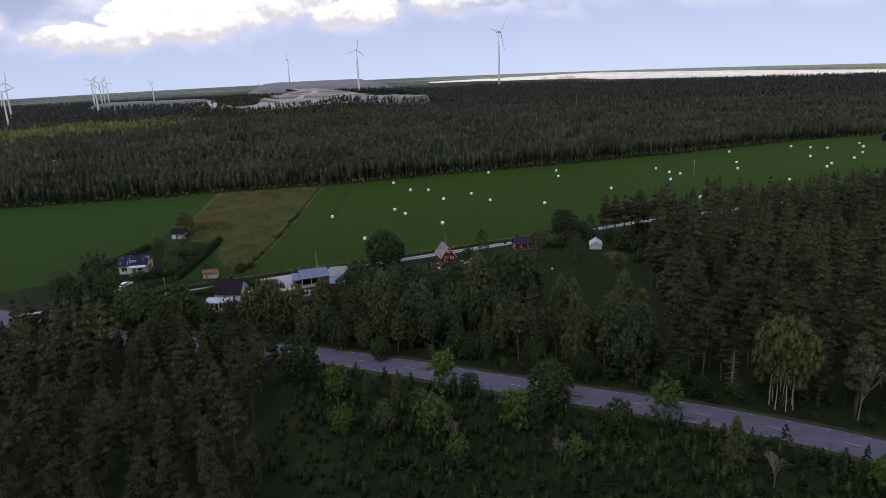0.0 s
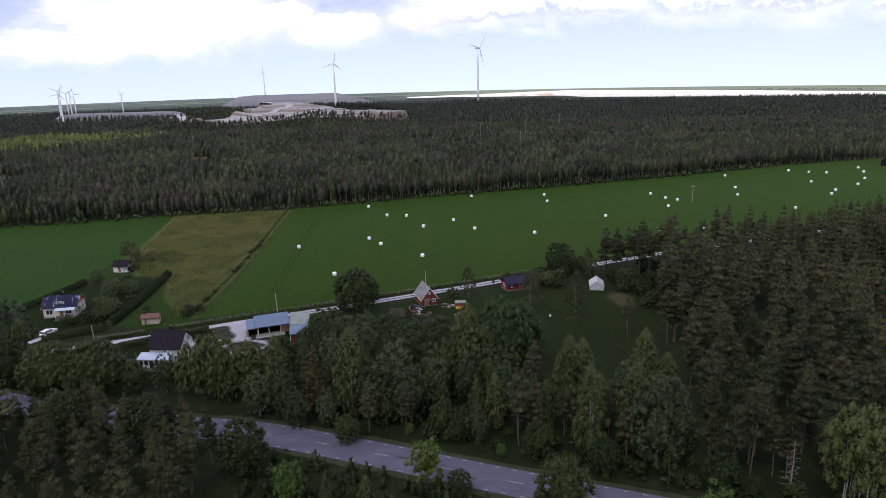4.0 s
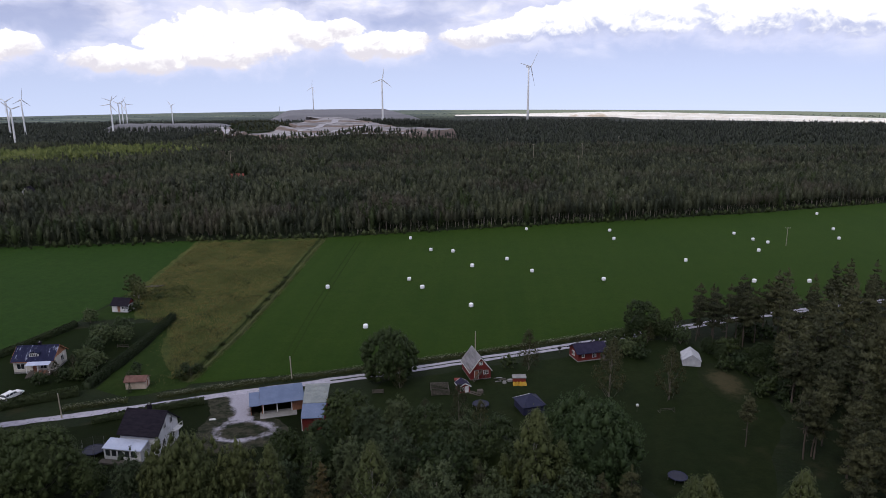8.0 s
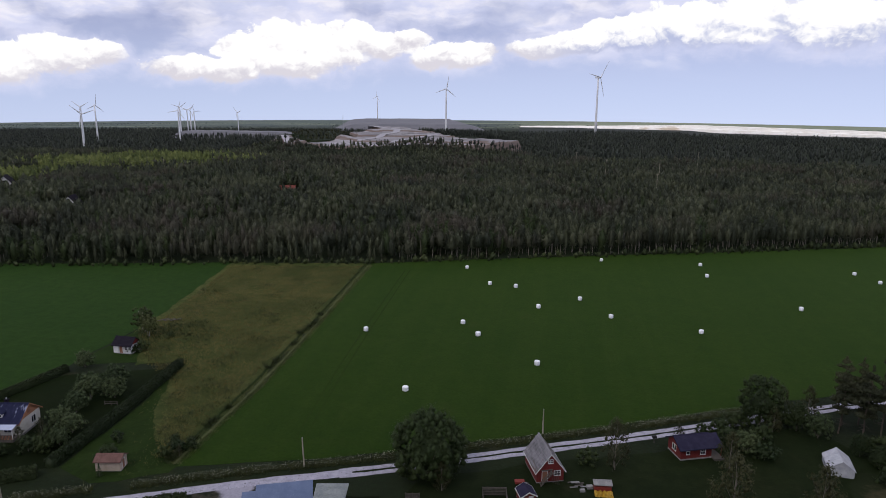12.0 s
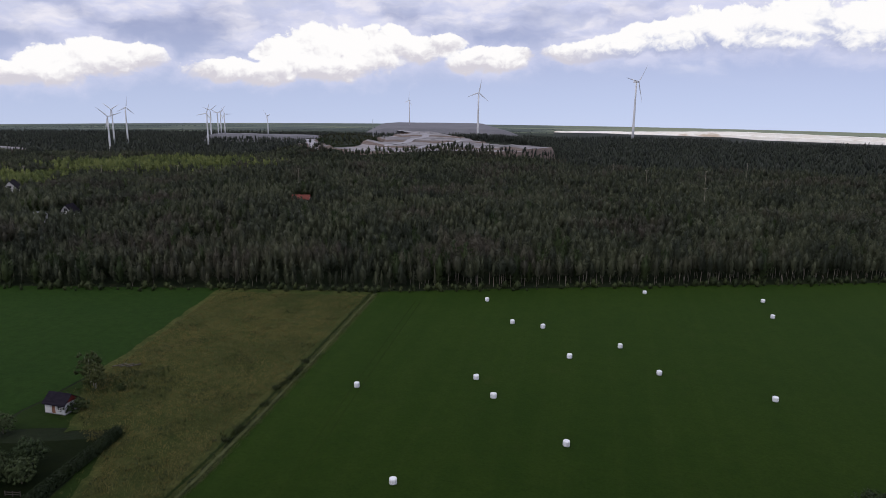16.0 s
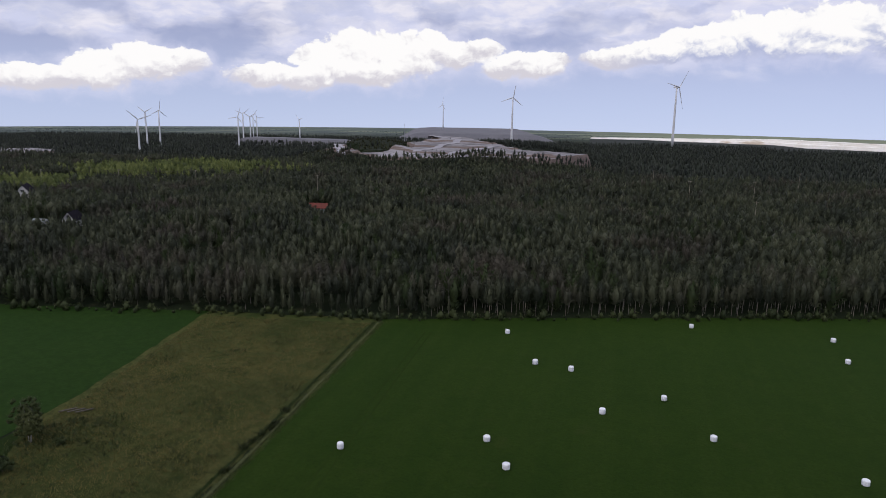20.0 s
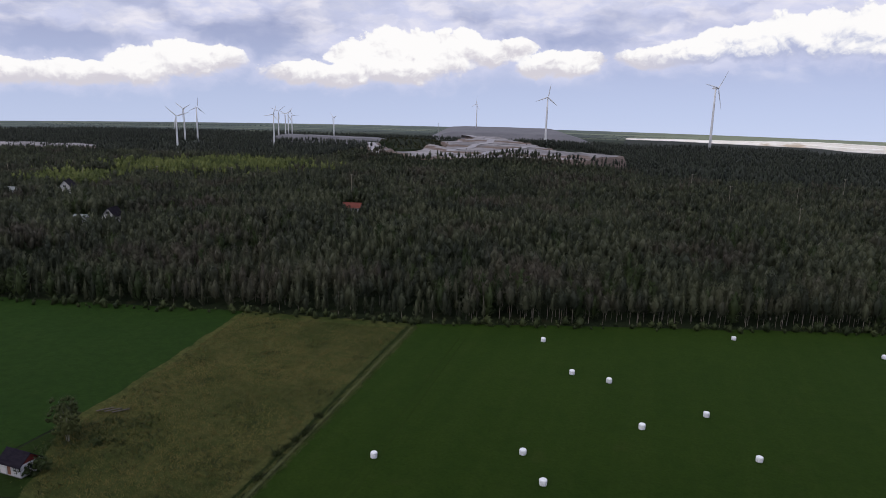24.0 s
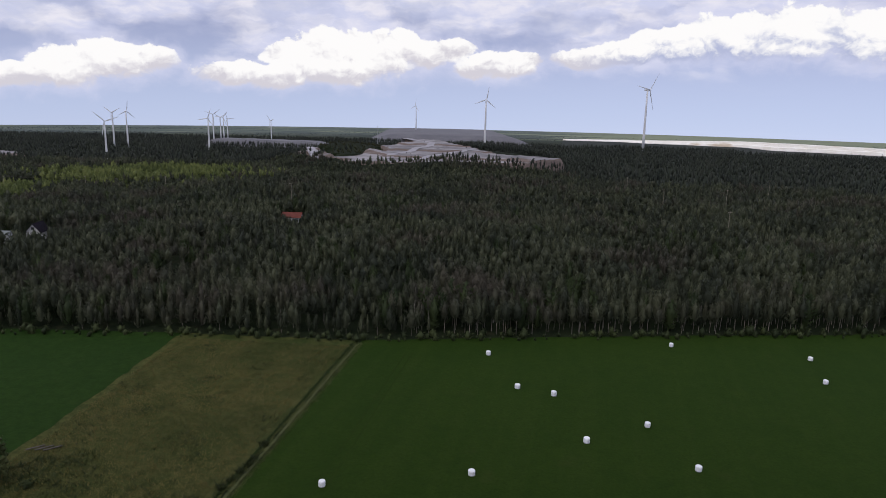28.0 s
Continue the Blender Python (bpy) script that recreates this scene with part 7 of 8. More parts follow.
def house(name, place, label, category, L, W, eave, top, wall_mat, roof_mat, front=(), back=(), left=(), right=(), gable_mat=None, over=0.4, plinth=0.3, ribs=0.0, barge=None, thick=0.18):
    """A gabled building, its ridge along x. Openings by side: kind, u0, u1, v0, v1 and, for windows, bars and crossbars."""
    ob = thing(name, place, label, category)
    t = thick
    sides = {
        "front": (front, L, lambda u, v, d: (u, -W / 2 + d, v)),
        "back": (back, L, lambda u, v, d: (-u, W / 2 - d, v)),
        "left": (left, W - 2 * t, lambda u, v, d: (-L / 2 + d, -u, v)),
        "right": (right, W - 2 * t, lambda u, v, d: (L / 2 - d, u, v)),
    }
    part("plinth", Geo().box(-L / 2 - 0.03, L / 2 + 0.03, -W / 2 - 0.03, W / 2 + 0.03, -0.3, plinth), CONCRETE, ob)
    for key, (holes, length, at) in sides.items():
        low = [h for h in holes if h[4] <= eave]
        part("wall", wall(-length / 2, length / 2, plinth, eave, [h[1:5] for h in low], t, at), wall_mat, ob)
        if key in ("left", "right"):
            high = [h for h in holes if h[4] > eave]
            g = Geo()
            n = 8
            for k in range(2 * n):
                a, b = -W / 2 + W * k / (2 * n), -W / 2 + W * (k + 1) / (2 * n)
                za, zb = (eave + (top - eave) * (1 - abs(q) / (W / 2)) for q in (a, b))
                spans = [(eave, None)]
                for h in high:
                    if h[1] < (a + b) / 2 < h[2]:
                        spans = [(eave, h[3]), (h[4], None)]
                for lo, hi in spans:
                    ha, hb = (za, zb) if hi is None else (hi, hi)
                    if max(ha, hb) > lo + 0.01:
                        g.solid([at(a, lo, 0), at(b, lo, 0), at(b, lo, t), at(a, lo, t)], [at(a, max(ha, lo + 0.005), 0), at(b, max(hb, lo + 0.005), 0), at(b, max(hb, lo + 0.005), t), at(a, max(ha, lo + 0.005), t)])
            part("gable", g, gable_mat or wall_mat, ob)
        for kind, u0, u1, v0, v1, *more in holes:
            if kind == "window":
                window_in(ob, at, u0, u1, v0, v1, *more)
            elif kind == "door":
                door_in(ob, at, u0, u1, v1, *(more or [BROWN_WALL]), v0)
    slope = (top - eave) / (W / 2)
    for sgn, nm in ((-1, "roof"), (1, "roof")):
        ye, ze = sgn * (W / 2 + over), eave - over * slope
        x0, x1 = -L / 2 - over, L / 2 + over
        g = Geo().solid([(x0, ye, ze), (x1, ye, ze), (x1, 0, top), (x0, 0, top)], [(x0, ye, ze + 0.12), (x1, ye, ze + 0.12), (x1, 0, top + 0.12), (x0, 0, top + 0.12)])
        roof = part(nm, g, roof_mat, ob)
        if ribs:
            n = int((x1 - x0) / ribs)
            for k in range(n + 1):
                x = x0 + 0.03 + (x1 - x0 - 0.06) * k / n
                part("seam", Geo().solid([(x - 0.03, ye, ze + 0.12), (x + 0.03, ye, ze + 0.12), (x + 0.03, 0, top + 0.12), (x - 0.03, 0, top + 0.12)], [(x - 0.02, ye, ze + 0.17), (x + 0.02, ye, ze + 0.17), (x + 0.02, 0, top + 0.17), (x - 0.02, 0, top + 0.17)]), roof_mat, roof)
        if barge:
            for x in (x0 - 0.03, x1):
                part("bargeboard", Geo().solid([(x, ye, ze - 0.08), (x + 0.035, ye, ze - 0.08), (x + 0.035, 0, top - 0.08), (x, 0, top - 0.08)], [(x, ye, ze + 0.14), (x + 0.035, ye, ze + 0.14), (x + 0.035, 0, top + 0.14), (x, 0, top + 0.14)]), barge, roof)
        part("gutter", Geo().box(x0, x1, ye - 0.06 if sgn < 0 else ye, ye if sgn < 0 else ye + 0.06, ze - 0.04, ze + 0.08), roof_mat if not barge else barge, roof)
    part("ridge_cap", Geo().solid([(-L / 2 - over, -0.16, top + 0.07), (L / 2 + over, -0.16, top + 0.07), (L / 2 + over, 0.16, top + 0.07), (-L / 2 - over, 0.16, top + 0.07)], [(-L / 2 - over, -0.05, top + 0.18), (L / 2 + over, -0.05, top + 0.18), (L / 2 + over, 0.05, top + 0.18), (-L / 2 - over, 0.05, top + 0.18)]), roof_mat, ob)
    return ob


def chimney(parent, x, y, z0, z1, mat=None):
    c = part("chimney", Geo().box(x - 0.3, x + 0.3, y - 0.3, y + 0.3, z0, z1), mat or ROOF_DARK, parent)
    part("chimney_cap", Geo().box(x - 0.37, x + 0.37, y - 0.37, y + 0.37, z1, z1 + 0.1), mat or ROOF_DARK, c)
    part("flue", Geo().tube((x, y, z1 + 0.1), (x, y, z1 + 0.4), 0.13, 0.12, 8), STEEL, c)


# the cottage with dormer and porch
cottage = house("cottage", pose(-103.2, 200.9, 0, 0, 0, 8.5), "white cottage with dark blue roof and dormer in its garden", "house", 8.8, 6.8, 3.1, 5.4, CREAM_WALL, ROOF_BLUE,
                front=[("window", -3.6, -2.0, 1.1, 2.3, 1), ("door", -0.2, 0.75, 0.3, 2.35), ("window", 1.5, 2.9, 1.1, 2.3, 1)], right=[("window", 0.6, 1.9, 1.1, 2.4, 1)], back=[("window", -2.5, -1.2, 1.1, 2.3, 1)], gable_mat=ORANGE_BOARD, barge=ORANGE_BOARD, plinth=0.45)
part("gable_hatch", Geo().box(4.4, 4.46, -0.35, 0.35, 3.6, 4.5), BROWN_WALL, cottage)
chimney(cottage, 0.2, 0.4, 4.9, 6.0)
dormer = part("dormer", wall(-1.0, 1.0, 3.6, 4.5, [(-0.82, -0.5, 3.8, 4.3), (-0.38, -0.06, 3.8, 4.3), (0.06, 0.38, 3.8, 4.3), (0.5, 0.82, 3.8, 4.3)], 0.12, lambda u, v, d: (u, -2.6 + d, v)), TRIM, cottage)
for u in (-0.82, -0.38, 0.06, 0.5):
    part("pane", Geo().box(u, u + 0.32, -2.56, -2.54, 3.8, 4.3), GLASS, dormer)
for x in (-1.0, 0.9):
    part("cheek", Geo().solid([(x, -2.48, 3.6), (x + 0.1, -2.48, 3.6), (x + 0.1, -0.9, 4.5), (x, -0.9, 4.5)], [(x, -2.48, 4.5), (x + 0.1, -2.48, 4.5), (x + 0.1, -0.9, 4.55), (x, -0.9, 4.55)]), TRIM, dormer)
for s in (-1, 1):
    part("dormer_roof", Geo().solid([(s * 1.25, -2.85, 4.4), (s * 1.25, -0.9, 4.4), (0, -0.7, 4.95), (0, -2.85, 4.95)], [(s * 1.25, -2.85, 4.5), (s * 1.25, -0.9, 4.5), (0, -0.7, 5.05), (0, -2.85, 5.05)]), ROOF_BLUE, dormer)
porch = part("porch_roof", Geo().solid([(-0.9, -5.3, 2.55), (4.3, -5.3, 2.55), (4.3, -3.4, 2.95), (-0.9, -3.4, 2.95)], [(-0.9, -5.3, 2.63), (4.3, -5.3, 2.63), (4.3, -3.4, 3.03), (-0.9, -3.4, 3.03)]), ROOF_PORCH, cottage, "pale sheet porch roof")
part("deck", Geo().box(-0.8, 4.2, -5.2, -3.46, -0.2, 0.55), WOOD, cottage)
for x in (-0.75, 1.7, 4.15):
    part("post", Geo().box(x - 0.06, x + 0.06, -5.2, -5.08, 0.55, 2.56), TRIM, porch)
for x in (0.9, 4.2):
    part("rail", Geo().box(x - (0.9 if x < 1 else 2.4), x, -5.2, -5.14, 1.35, 1.45), WOOD, porch)
for k in range(13):
    x = 0.9 + 0.27 * k
    part("baluster", Geo().box(x, x + 0.1, -5.19, -5.15, 0.55, 1.36), BROWN_WALL, porch)
for k in range(4):
    part("step", Geo().box(-0.75, 0.5, -5.5 - 0.3 * k, -5.2 - 0.3 * k, -0.2, 0.45 - 0.12 * k), WOOD, cottage)

# the little white shed by the fields
shed = house("shed", pose(-104.9, 242.2, 0, 0, 0, -3), "small white shed with dark roof between fields", "shed", 4.9, 3.7, 2.35, 3.8, WHITE_WALL, ROOF_DARK, front=[("door", -0.75, 0.15, 0.2, 2.1), ("window", 0.7, 1.5, 1.0, 1.8, 1, 1)], right=[("window", -0.6, 0.3, 1.0, 1.8, 1)], gable_mat=RED_WALL, plinth=0.15, over=0.35)
part("white_panel", Geo().box(-2.3, -1.0, -1.9, -1.86, 0.2, 2.1), TRIM, shed)
# the low faded shed by the fallow strip
house("shed", pose(-75.0, 191.4, 0, 0, 0, 9), "low plastered shed with a rusty sheet roof", "shed", 4.3, 2.6, 1.9, 2.55, PINK_WALL, ROOF_RUST, right=[("door", -0.5, 0.4, 0.1, 1.75)], plinth=0.08, over=0.25, ribs=0.6)

# the farmhouse
farm = house("farmhouse", pose(-60.1, 166.9, 0, 0, 0, -6), "white two-storey farmhouse with a dark roof", "house", 7.2, 6.8, 4.3, 7.2, WHITE_WALL, ROOF_DARK,
             right=[("window", -1.9, -1.0, 1.1, 2.5, 1), ("window", 1.0, 1.9, 1.1, 2.5, 1), ("window", -1.1, -0.3, 4.32, 5.6, 1), ("window", 1.0, 1.7, 4.32, 5.5, 1)], front=[("window", -2.8, -1.8, 1.0, 2.2, 1), ("window", 2.2, 3.0, 1.1, 2.4, 1)], back=[("window", -2.4, -1.4, 1.1, 2.4, 1), ("window", 1.2, 2.2, 1.1, 2.4, 1)], barge=ROOF_DARK, plinth=0.4)
chimney(farm, 0.3, 0.3, 6.7, 8.1)
part("dish", Geo().tube((-3.4, 1.0, 6.3), (-3.55, 0.8, 6.35), 0.32, 0.38, 12), TRIM, farm, "white satellite dish")
porch = part("veranda_roof", Geo().solid([(-5.6, -6.0, 2.35), (1.9, -6.0, 2.35), (1.9, -3.4, 3.05), (-5.6, -3.4, 3.05)], [(-5.6, -6.0, 2.43), (1.9, -6.0, 2.43), (1.9, -3.4, 3.13), (-5.6, -3.4, 3.13)]), ROOF_PORCH, farm, "pale blue-white sheet veranda roof")
for k in range(12):
    x = -5.5 + 0.67 * k
    part("seam", Geo().solid([(x, -6.0, 2.43), (x + 0.05, -6.0, 2.43), (x + 0.05, -3.4, 3.13), (x, -3.4, 3.13)], [(x, -6.0, 2.47), (x + 0.05, -6.0, 2.47), (x + 0.05, -3.4, 3.17), (x, -3.4, 3.17)]), ROOF_PORCH, porch)
part("veranda_wall", wall(-5.4, 1.7, 0.0, 2.36, [(-5.1, -4.2, 0.9, 2.1), (-3.9, -3.0, 0.9, 2.1), (-2.7, -1.7, 0.1, 2.1), (-1.4, -0.5, 0.9, 2.1), (-0.2, 0.7, 0.9, 2.1)], 0.12, lambda u, v, d: (u, -5.8 + d, v)), WHITE_WALL, farm)
for u in (-5.1, -3.9, -2.7, -1.4, -0.2):
    part("pane", Geo().box(u, u + 0.9, -5.74, -5.72, 0.9, 2.1), GLASS, farm)
part("end_wall", Geo().box(-5.4, -5.28, -5.68, -3.46, 0.0, 2.5), WHITE_WALL, farm)
part("end_wall", Geo().box(1.58, 1.7, -5.68, -3.46, 0.0, 2.5), WHITE_WALL, farm)
part("deck", Geo().box(-5.8, 2.0, -7.2, -5.84, -0.2, 0.3), WOOD, farm)
balcony = part("balcony", Geo().box(3.62, 4.7, 0.9, 3.2, 2.75, 2.9), TRIM, farm)
for y in (0.95, 2.05, 3.15):
    part("baluster", Geo().box(4.62, 4.68, y - 0.03, y + 0.03, 2.9, 3.7), TRIM, balcony)
part("rail", Geo().box(4.62, 4.68, 0.9, 3.2, 3.7, 3.77), TRIM, balcony)


def slab(p00, p10, p11, p01, thick):
    """A sloping roof sheet by its four lower corners."""
    return Geo().solid([p00, p10, p11, p01], [(x, y, z + thick) for x, y, z in (p00, p10, p11, p01)])


# the open garage: bays behind posts under a pale blue roof
garage = thing("garage", pose(-40.4, 183.6, 0, 0, 0, 19), "open-fronted garage with pale blue metal roof", "garage")
GX, GY = 4.1, 2.4
part("back_wall", Geo().box(-GX, GX, GY - 0.15, GY, -0.2, 3.3), BROWN_WALL, garage)
for x in (-GX, GX - 0.15):
    part("side_wall", Geo().solid([(x, -GY, -0.2), (x + 0.15, -GY, -0.2), (x + 0.15, GY - 0.15, -0.2), (x, GY - 0.15, -0.2)], [(x, -GY, 2.4), (x + 0.15, -GY, 2.4), (x + 0.15, GY - 0.15, 3.25), (x, GY - 0.15, 3.25)]), BROWN_WALL, garage)
part("end_panel", Geo().box(1.9, GX - 0.15, -GY, -GY + 0.12, -0.2, 2.38), BROWN_WALL, garage)
for x in (-3.9, -1.2, 1.7):
    part("post", Geo().box(x, x + 0.18, -GY, -GY + 0.18, -0.2, 2.38), TRIM, garage)
roof = part("roof", slab((-GX - 0.3, -GY - 0.7, 2.28), (GX + 0.3, -GY - 0.7, 2.28), (GX + 0.3, GY + 0.4, 3.42), (-GX - 0.3, GY + 0.4, 3.42), 0.1), ROOF_GREYBLUE, garage)
for k in range(20):
    x = -GX - 0.25 + 0.44 * k
    part("seam", slab((x, -GY - 0.7, 2.38), (x + 0.05, -GY - 0.7, 2.38), (x + 0.05, GY + 0.4, 3.52), (x, GY + 0.4, 3.52), 0.045), ROOF_GREYBLUE, roof)
part("lean_to_roof", slab((-6.5, -GY - 0.3, 2.0), (-GX - 0.32, -GY - 0.3, 2.0), (-GX - 0.32, GY - 0.3, 2.85), (-6.5, GY - 0.3, 2.85), 0.09), ROOF_GREYBLUE, garage)
part("lean_to_wall", Geo().box(-6.3, -GX - 0.05, GY - 0.5, GY - 0.38, -0.2, 2.8), BROWN_WALL, garage)
part("lean_to_wall", Geo().solid([(-6.3, -GY, -0.2), (-6.18, -GY, -0.2), (-6.18, GY - 0.5, -0.2), (-6.3, GY - 0.5, -0.2)], [(-6.3, -GY, 2.05), (-6.18, -GY, 2.05), (-6.18, GY - 0.5, 2.7), (-6.3, GY - 0.5, 2.7)]), BROWN_WALL, garage)

# the long low barn beside it
barn = thing("barn", pose(-32.6, 180.2, 0, 0, 0, 8.5), "long low red barn under a patched sheet roof", "barn")
for x in (-2.0, 1.85):
    part("side_wall", Geo().solid([(x, -6.3, -0.2), (x + 0.15, -6.3, -0.2), (x + 0.15, 6.3, -0.2), (x, 6.3, -0.2)], [(x, -6.3, 2.75), (x + 0.15, -6.3, 2.75), (x + 0.15, 6.3, 3.55), (x, 6.3, 3.55)]), RED_WALL, barn)
part("front_wall", wall(-1.84, 1.84, -0.2, 2.75, [(-0.9, 0.9, -0.2, 2.2)], 0.15, lambda u, v, d: (u, -6.3 + d, v)), RED_WALL, barn)
part("back_wall", Geo().box(-1.84, 1.84, 6.15, 6.3, -0.2, 3.5), RED_WALL, barn)
part("barn_door", Geo().box(-0.9, 0.9, -6.24, -6.18, -0.2, 2.2), RED_WALL, barn)
for x in (-2.08, 1.98):
    part("corner_board", Geo().box(x, x + 0.1, -6.36, -6.24, -0.1, 2.75), TRIM, barn)
upper = part("upper_roof", slab((-2.35, -1.2, 3.16), (2.35, -1.2, 3.16), (2.55, 6.7, 3.64), (-2.55, 6.7, 3.64), 0.1), ROOF_LICHEN, barn, "grey lichened sheet roof")
lower = part("lower_roof", slab((-2.15, -6.75, 2.72), (2.15, -6.75, 2.72), (2.35, -1.22, 3.08), (-2.35, -1.22, 3.08), 0.1), ROOF_GREYBLUE, barn, "blue sheet roof")
for k in range(11):
    x = -2.3 + 0.45 * k
    part("seam", slab((x, -1.2, 3.26), (x + 0.05, -1.2, 3.26), (x + 0.05, 6.7, 3.74), (x, 6.7, 3.74), 0.04), ROOF_LICHEN, upper)
for k in range(9):
    x = -2.05 + 0.5 * k
    part("seam", slab((x, -6.75, 2.82), (x + 0.05, -6.75, 2.82), (x + 0.05, -1.22, 3.18), (x, -1.22, 3.18), 0.04), ROOF_GREYBLUE, lower)

# the steep red barn
boat = house("red_barn", pose(-0.6, 202.0, 0, 0, 0, -72.5), "small steep red barn with a bare metal roof", "barn", 6.9, 4.7, 2.2, 5.2, RED_WALL, ROOF_PLATE, right=[("window", -0.35, 0.35, 3.5, 4.1, 1, 1), ("window", 0.7, 1.7, 1.2, 2.0, 1, 1), ("door", -1.4, -0.5, 0.2, 2.1)], barge=TRIM, plinth=0.15, over=0.3, ribs=0.9)
stair = part("outer_stair", Geo().box(3.5, 3.7, -1.6, 0.4, 2.3, 2.4), WOOD, boat)
for s in (0.0, 0.9):
    part("stringer", Geo().tube((3.75 + s, -2.0, 0.0), (3.75 + s, 0.1, 2.4), 0.06, 0.06, 4), WOOD, stair)
for k in range(9):
    part("step", Geo().box(3.72, 4.68, -1.95 + 0.23 * k, -1.72 + 0.23 * k, 0.15 + 0.26 * k, 0.2 + 0.26 * k), WOOD, stair)
for k in range(4):
    part("prop", Geo().tube((3.9 + 0.2 * k, 0.5 + 0.25 * k, 0), (3.8 + 0.2 * k, -0.2 + 0.4 * k, 2.6), 0.04, 0.04, 4), WOOD, stair)

# the red hut with its porch
hut = house("red_hut", pose(25.6, 212.4, 0, 0, 0, 19), "red wooden hut with a dark blue-grey roof", "hut", 6.0, 4.5, 2.35, 3.7, RED_WALL, NAVY_FELT, front=[("window", -1.9, -1.35, 1.1, 1.65, 0), ("window", 0.9, 1.7, 0.9, 1.95, 1, 1)], left=[("window", -0.7, 0.5, 1.0, 2.0, 1)], barge=NAVY_FELT, plinth=0.3, over=0.45)
part("porch_roof", slab((3.45, -2.7, 2.07), (5.0, -2.7, 2.07), (5.0, 0.0, 3.6), (3.45, 0.0, 3.6), 0.1), NAVY_FELT, hut)
part("porch_floor", Geo().box(3.03, 4.9, -3.4, 0.0, -0.2, 0.3), WOOD, hut)
for x, y in ((4.8, -2.4), (4.8, -0.2)):
    part("post", Geo().box(x - 0.06, x + 0.06, y - 0.06, y + 0.06, 0.3, 2.15 + (0.55 * (y + 2.7))), RED_WALL, hut)

# the white tarpaulin shelter
tent = house("tarpaulin_shelter", pose(50.2, 210.6, 0, 0, 0, -100), "white tarpaulin shelter with a pitched top", "shelter", 5.2, 4.0, 1.35, 2.75, TENT_CLOTH, TENT_CLOTH, plinth=0.02, over=0.12, ribs=1.8, thick=0.05)
# the cabin among the pines
house("cabin", pose(89.5, 234.0, 0, 0, 0, 205), "red cabin with a dark blue roof among pines", "cabin", 7.5, 5.2, 2.5, 4.6, RED_WALL, ROOF_BLUE, right=[("window", -0.4, 0.4, 2.6, 3.3, 1), ("window", -1.4, -0.4, 1.0, 2.1, 1)], front=[("window", -2, -1, 1.0, 2.1, 1)], barge=TRIM, plinth=0.25, over=0.4)
# houses beyond the forest's edge
Z = lambda x, y: float(terrain(x, y))
house("house", pose(-174, 530, Z(-174, 530), 0, 0, 12), "long house with a red tile roof in the forest", "house", 11, 7, 3.4, 5.8, WHITE_WALL, RED_TILE, front=[("window", -4, -2.6, 1.2, 2.6, 1), ("window", 2.4, 3.8, 1.2, 2.6, 1)], plinth=0.4)
house("house", pose(-267, 441, Z(-267, 441), 0, 0, -75), "white gabled house among forest trees", "house", 9, 6.6, 4.6, 8.4, TRIM, ROOF_DARK, right=[("window", -2.2, -1, 1.5, 3, 1), ("window", 1, 2.2, 1.5, 3, 1), ("window", -0.8, 0.8, 5.6, 6.9, 1)], plinth=0.4)
house("house", pose(-276, 430, Z(-276, 430), 0, 0, 10), "low pale outhouse among forest trees", "outhouse", 6.5, 4.2, 4.6, 5.6, WHITE_WALL, ROOF_LICHEN, front=[("window", -2.2, -1, 1.5, 2.7, 1)], plinth=0.3)
house("house", pose(-381, 525, Z(-381, 525), 0, 0, -60), "large white house at a forest clearing", "house", 13, 9, 6.0, 11, TRIM, ROOF_DARK, right=[("window", -2.4, -1, 2, 3.6, 1), ("window", 1, 2.4, 2, 3.6, 1), ("window", -0.9, 0.9, 6.6, 8, 1)], front=[("window", -3, -1.6, 2, 3.6, 1)], plinth=0.4)
house("house", pose(-402, 503, Z(-402, 503), 0, 0, 8), "low white outbuilding at a forest clearing", "outhouse", 11, 6, 5.5, 7.2, WHITE_WALL, ROOF_LICHEN, front=[("window", -2, -0.8, 1.5, 2.6, 1)], plinth=0.3)
house("field_barn", pose(278, 424, 0, 0, 0, 35), "dark barn at the meadow's far corner", "barn", 12, 7, 3.2, 6.0, ROOF_DARK, ROOF_DARK, front=[("door", -1.2, 1.2, 0.1, 2.8)], plinth=0.2)


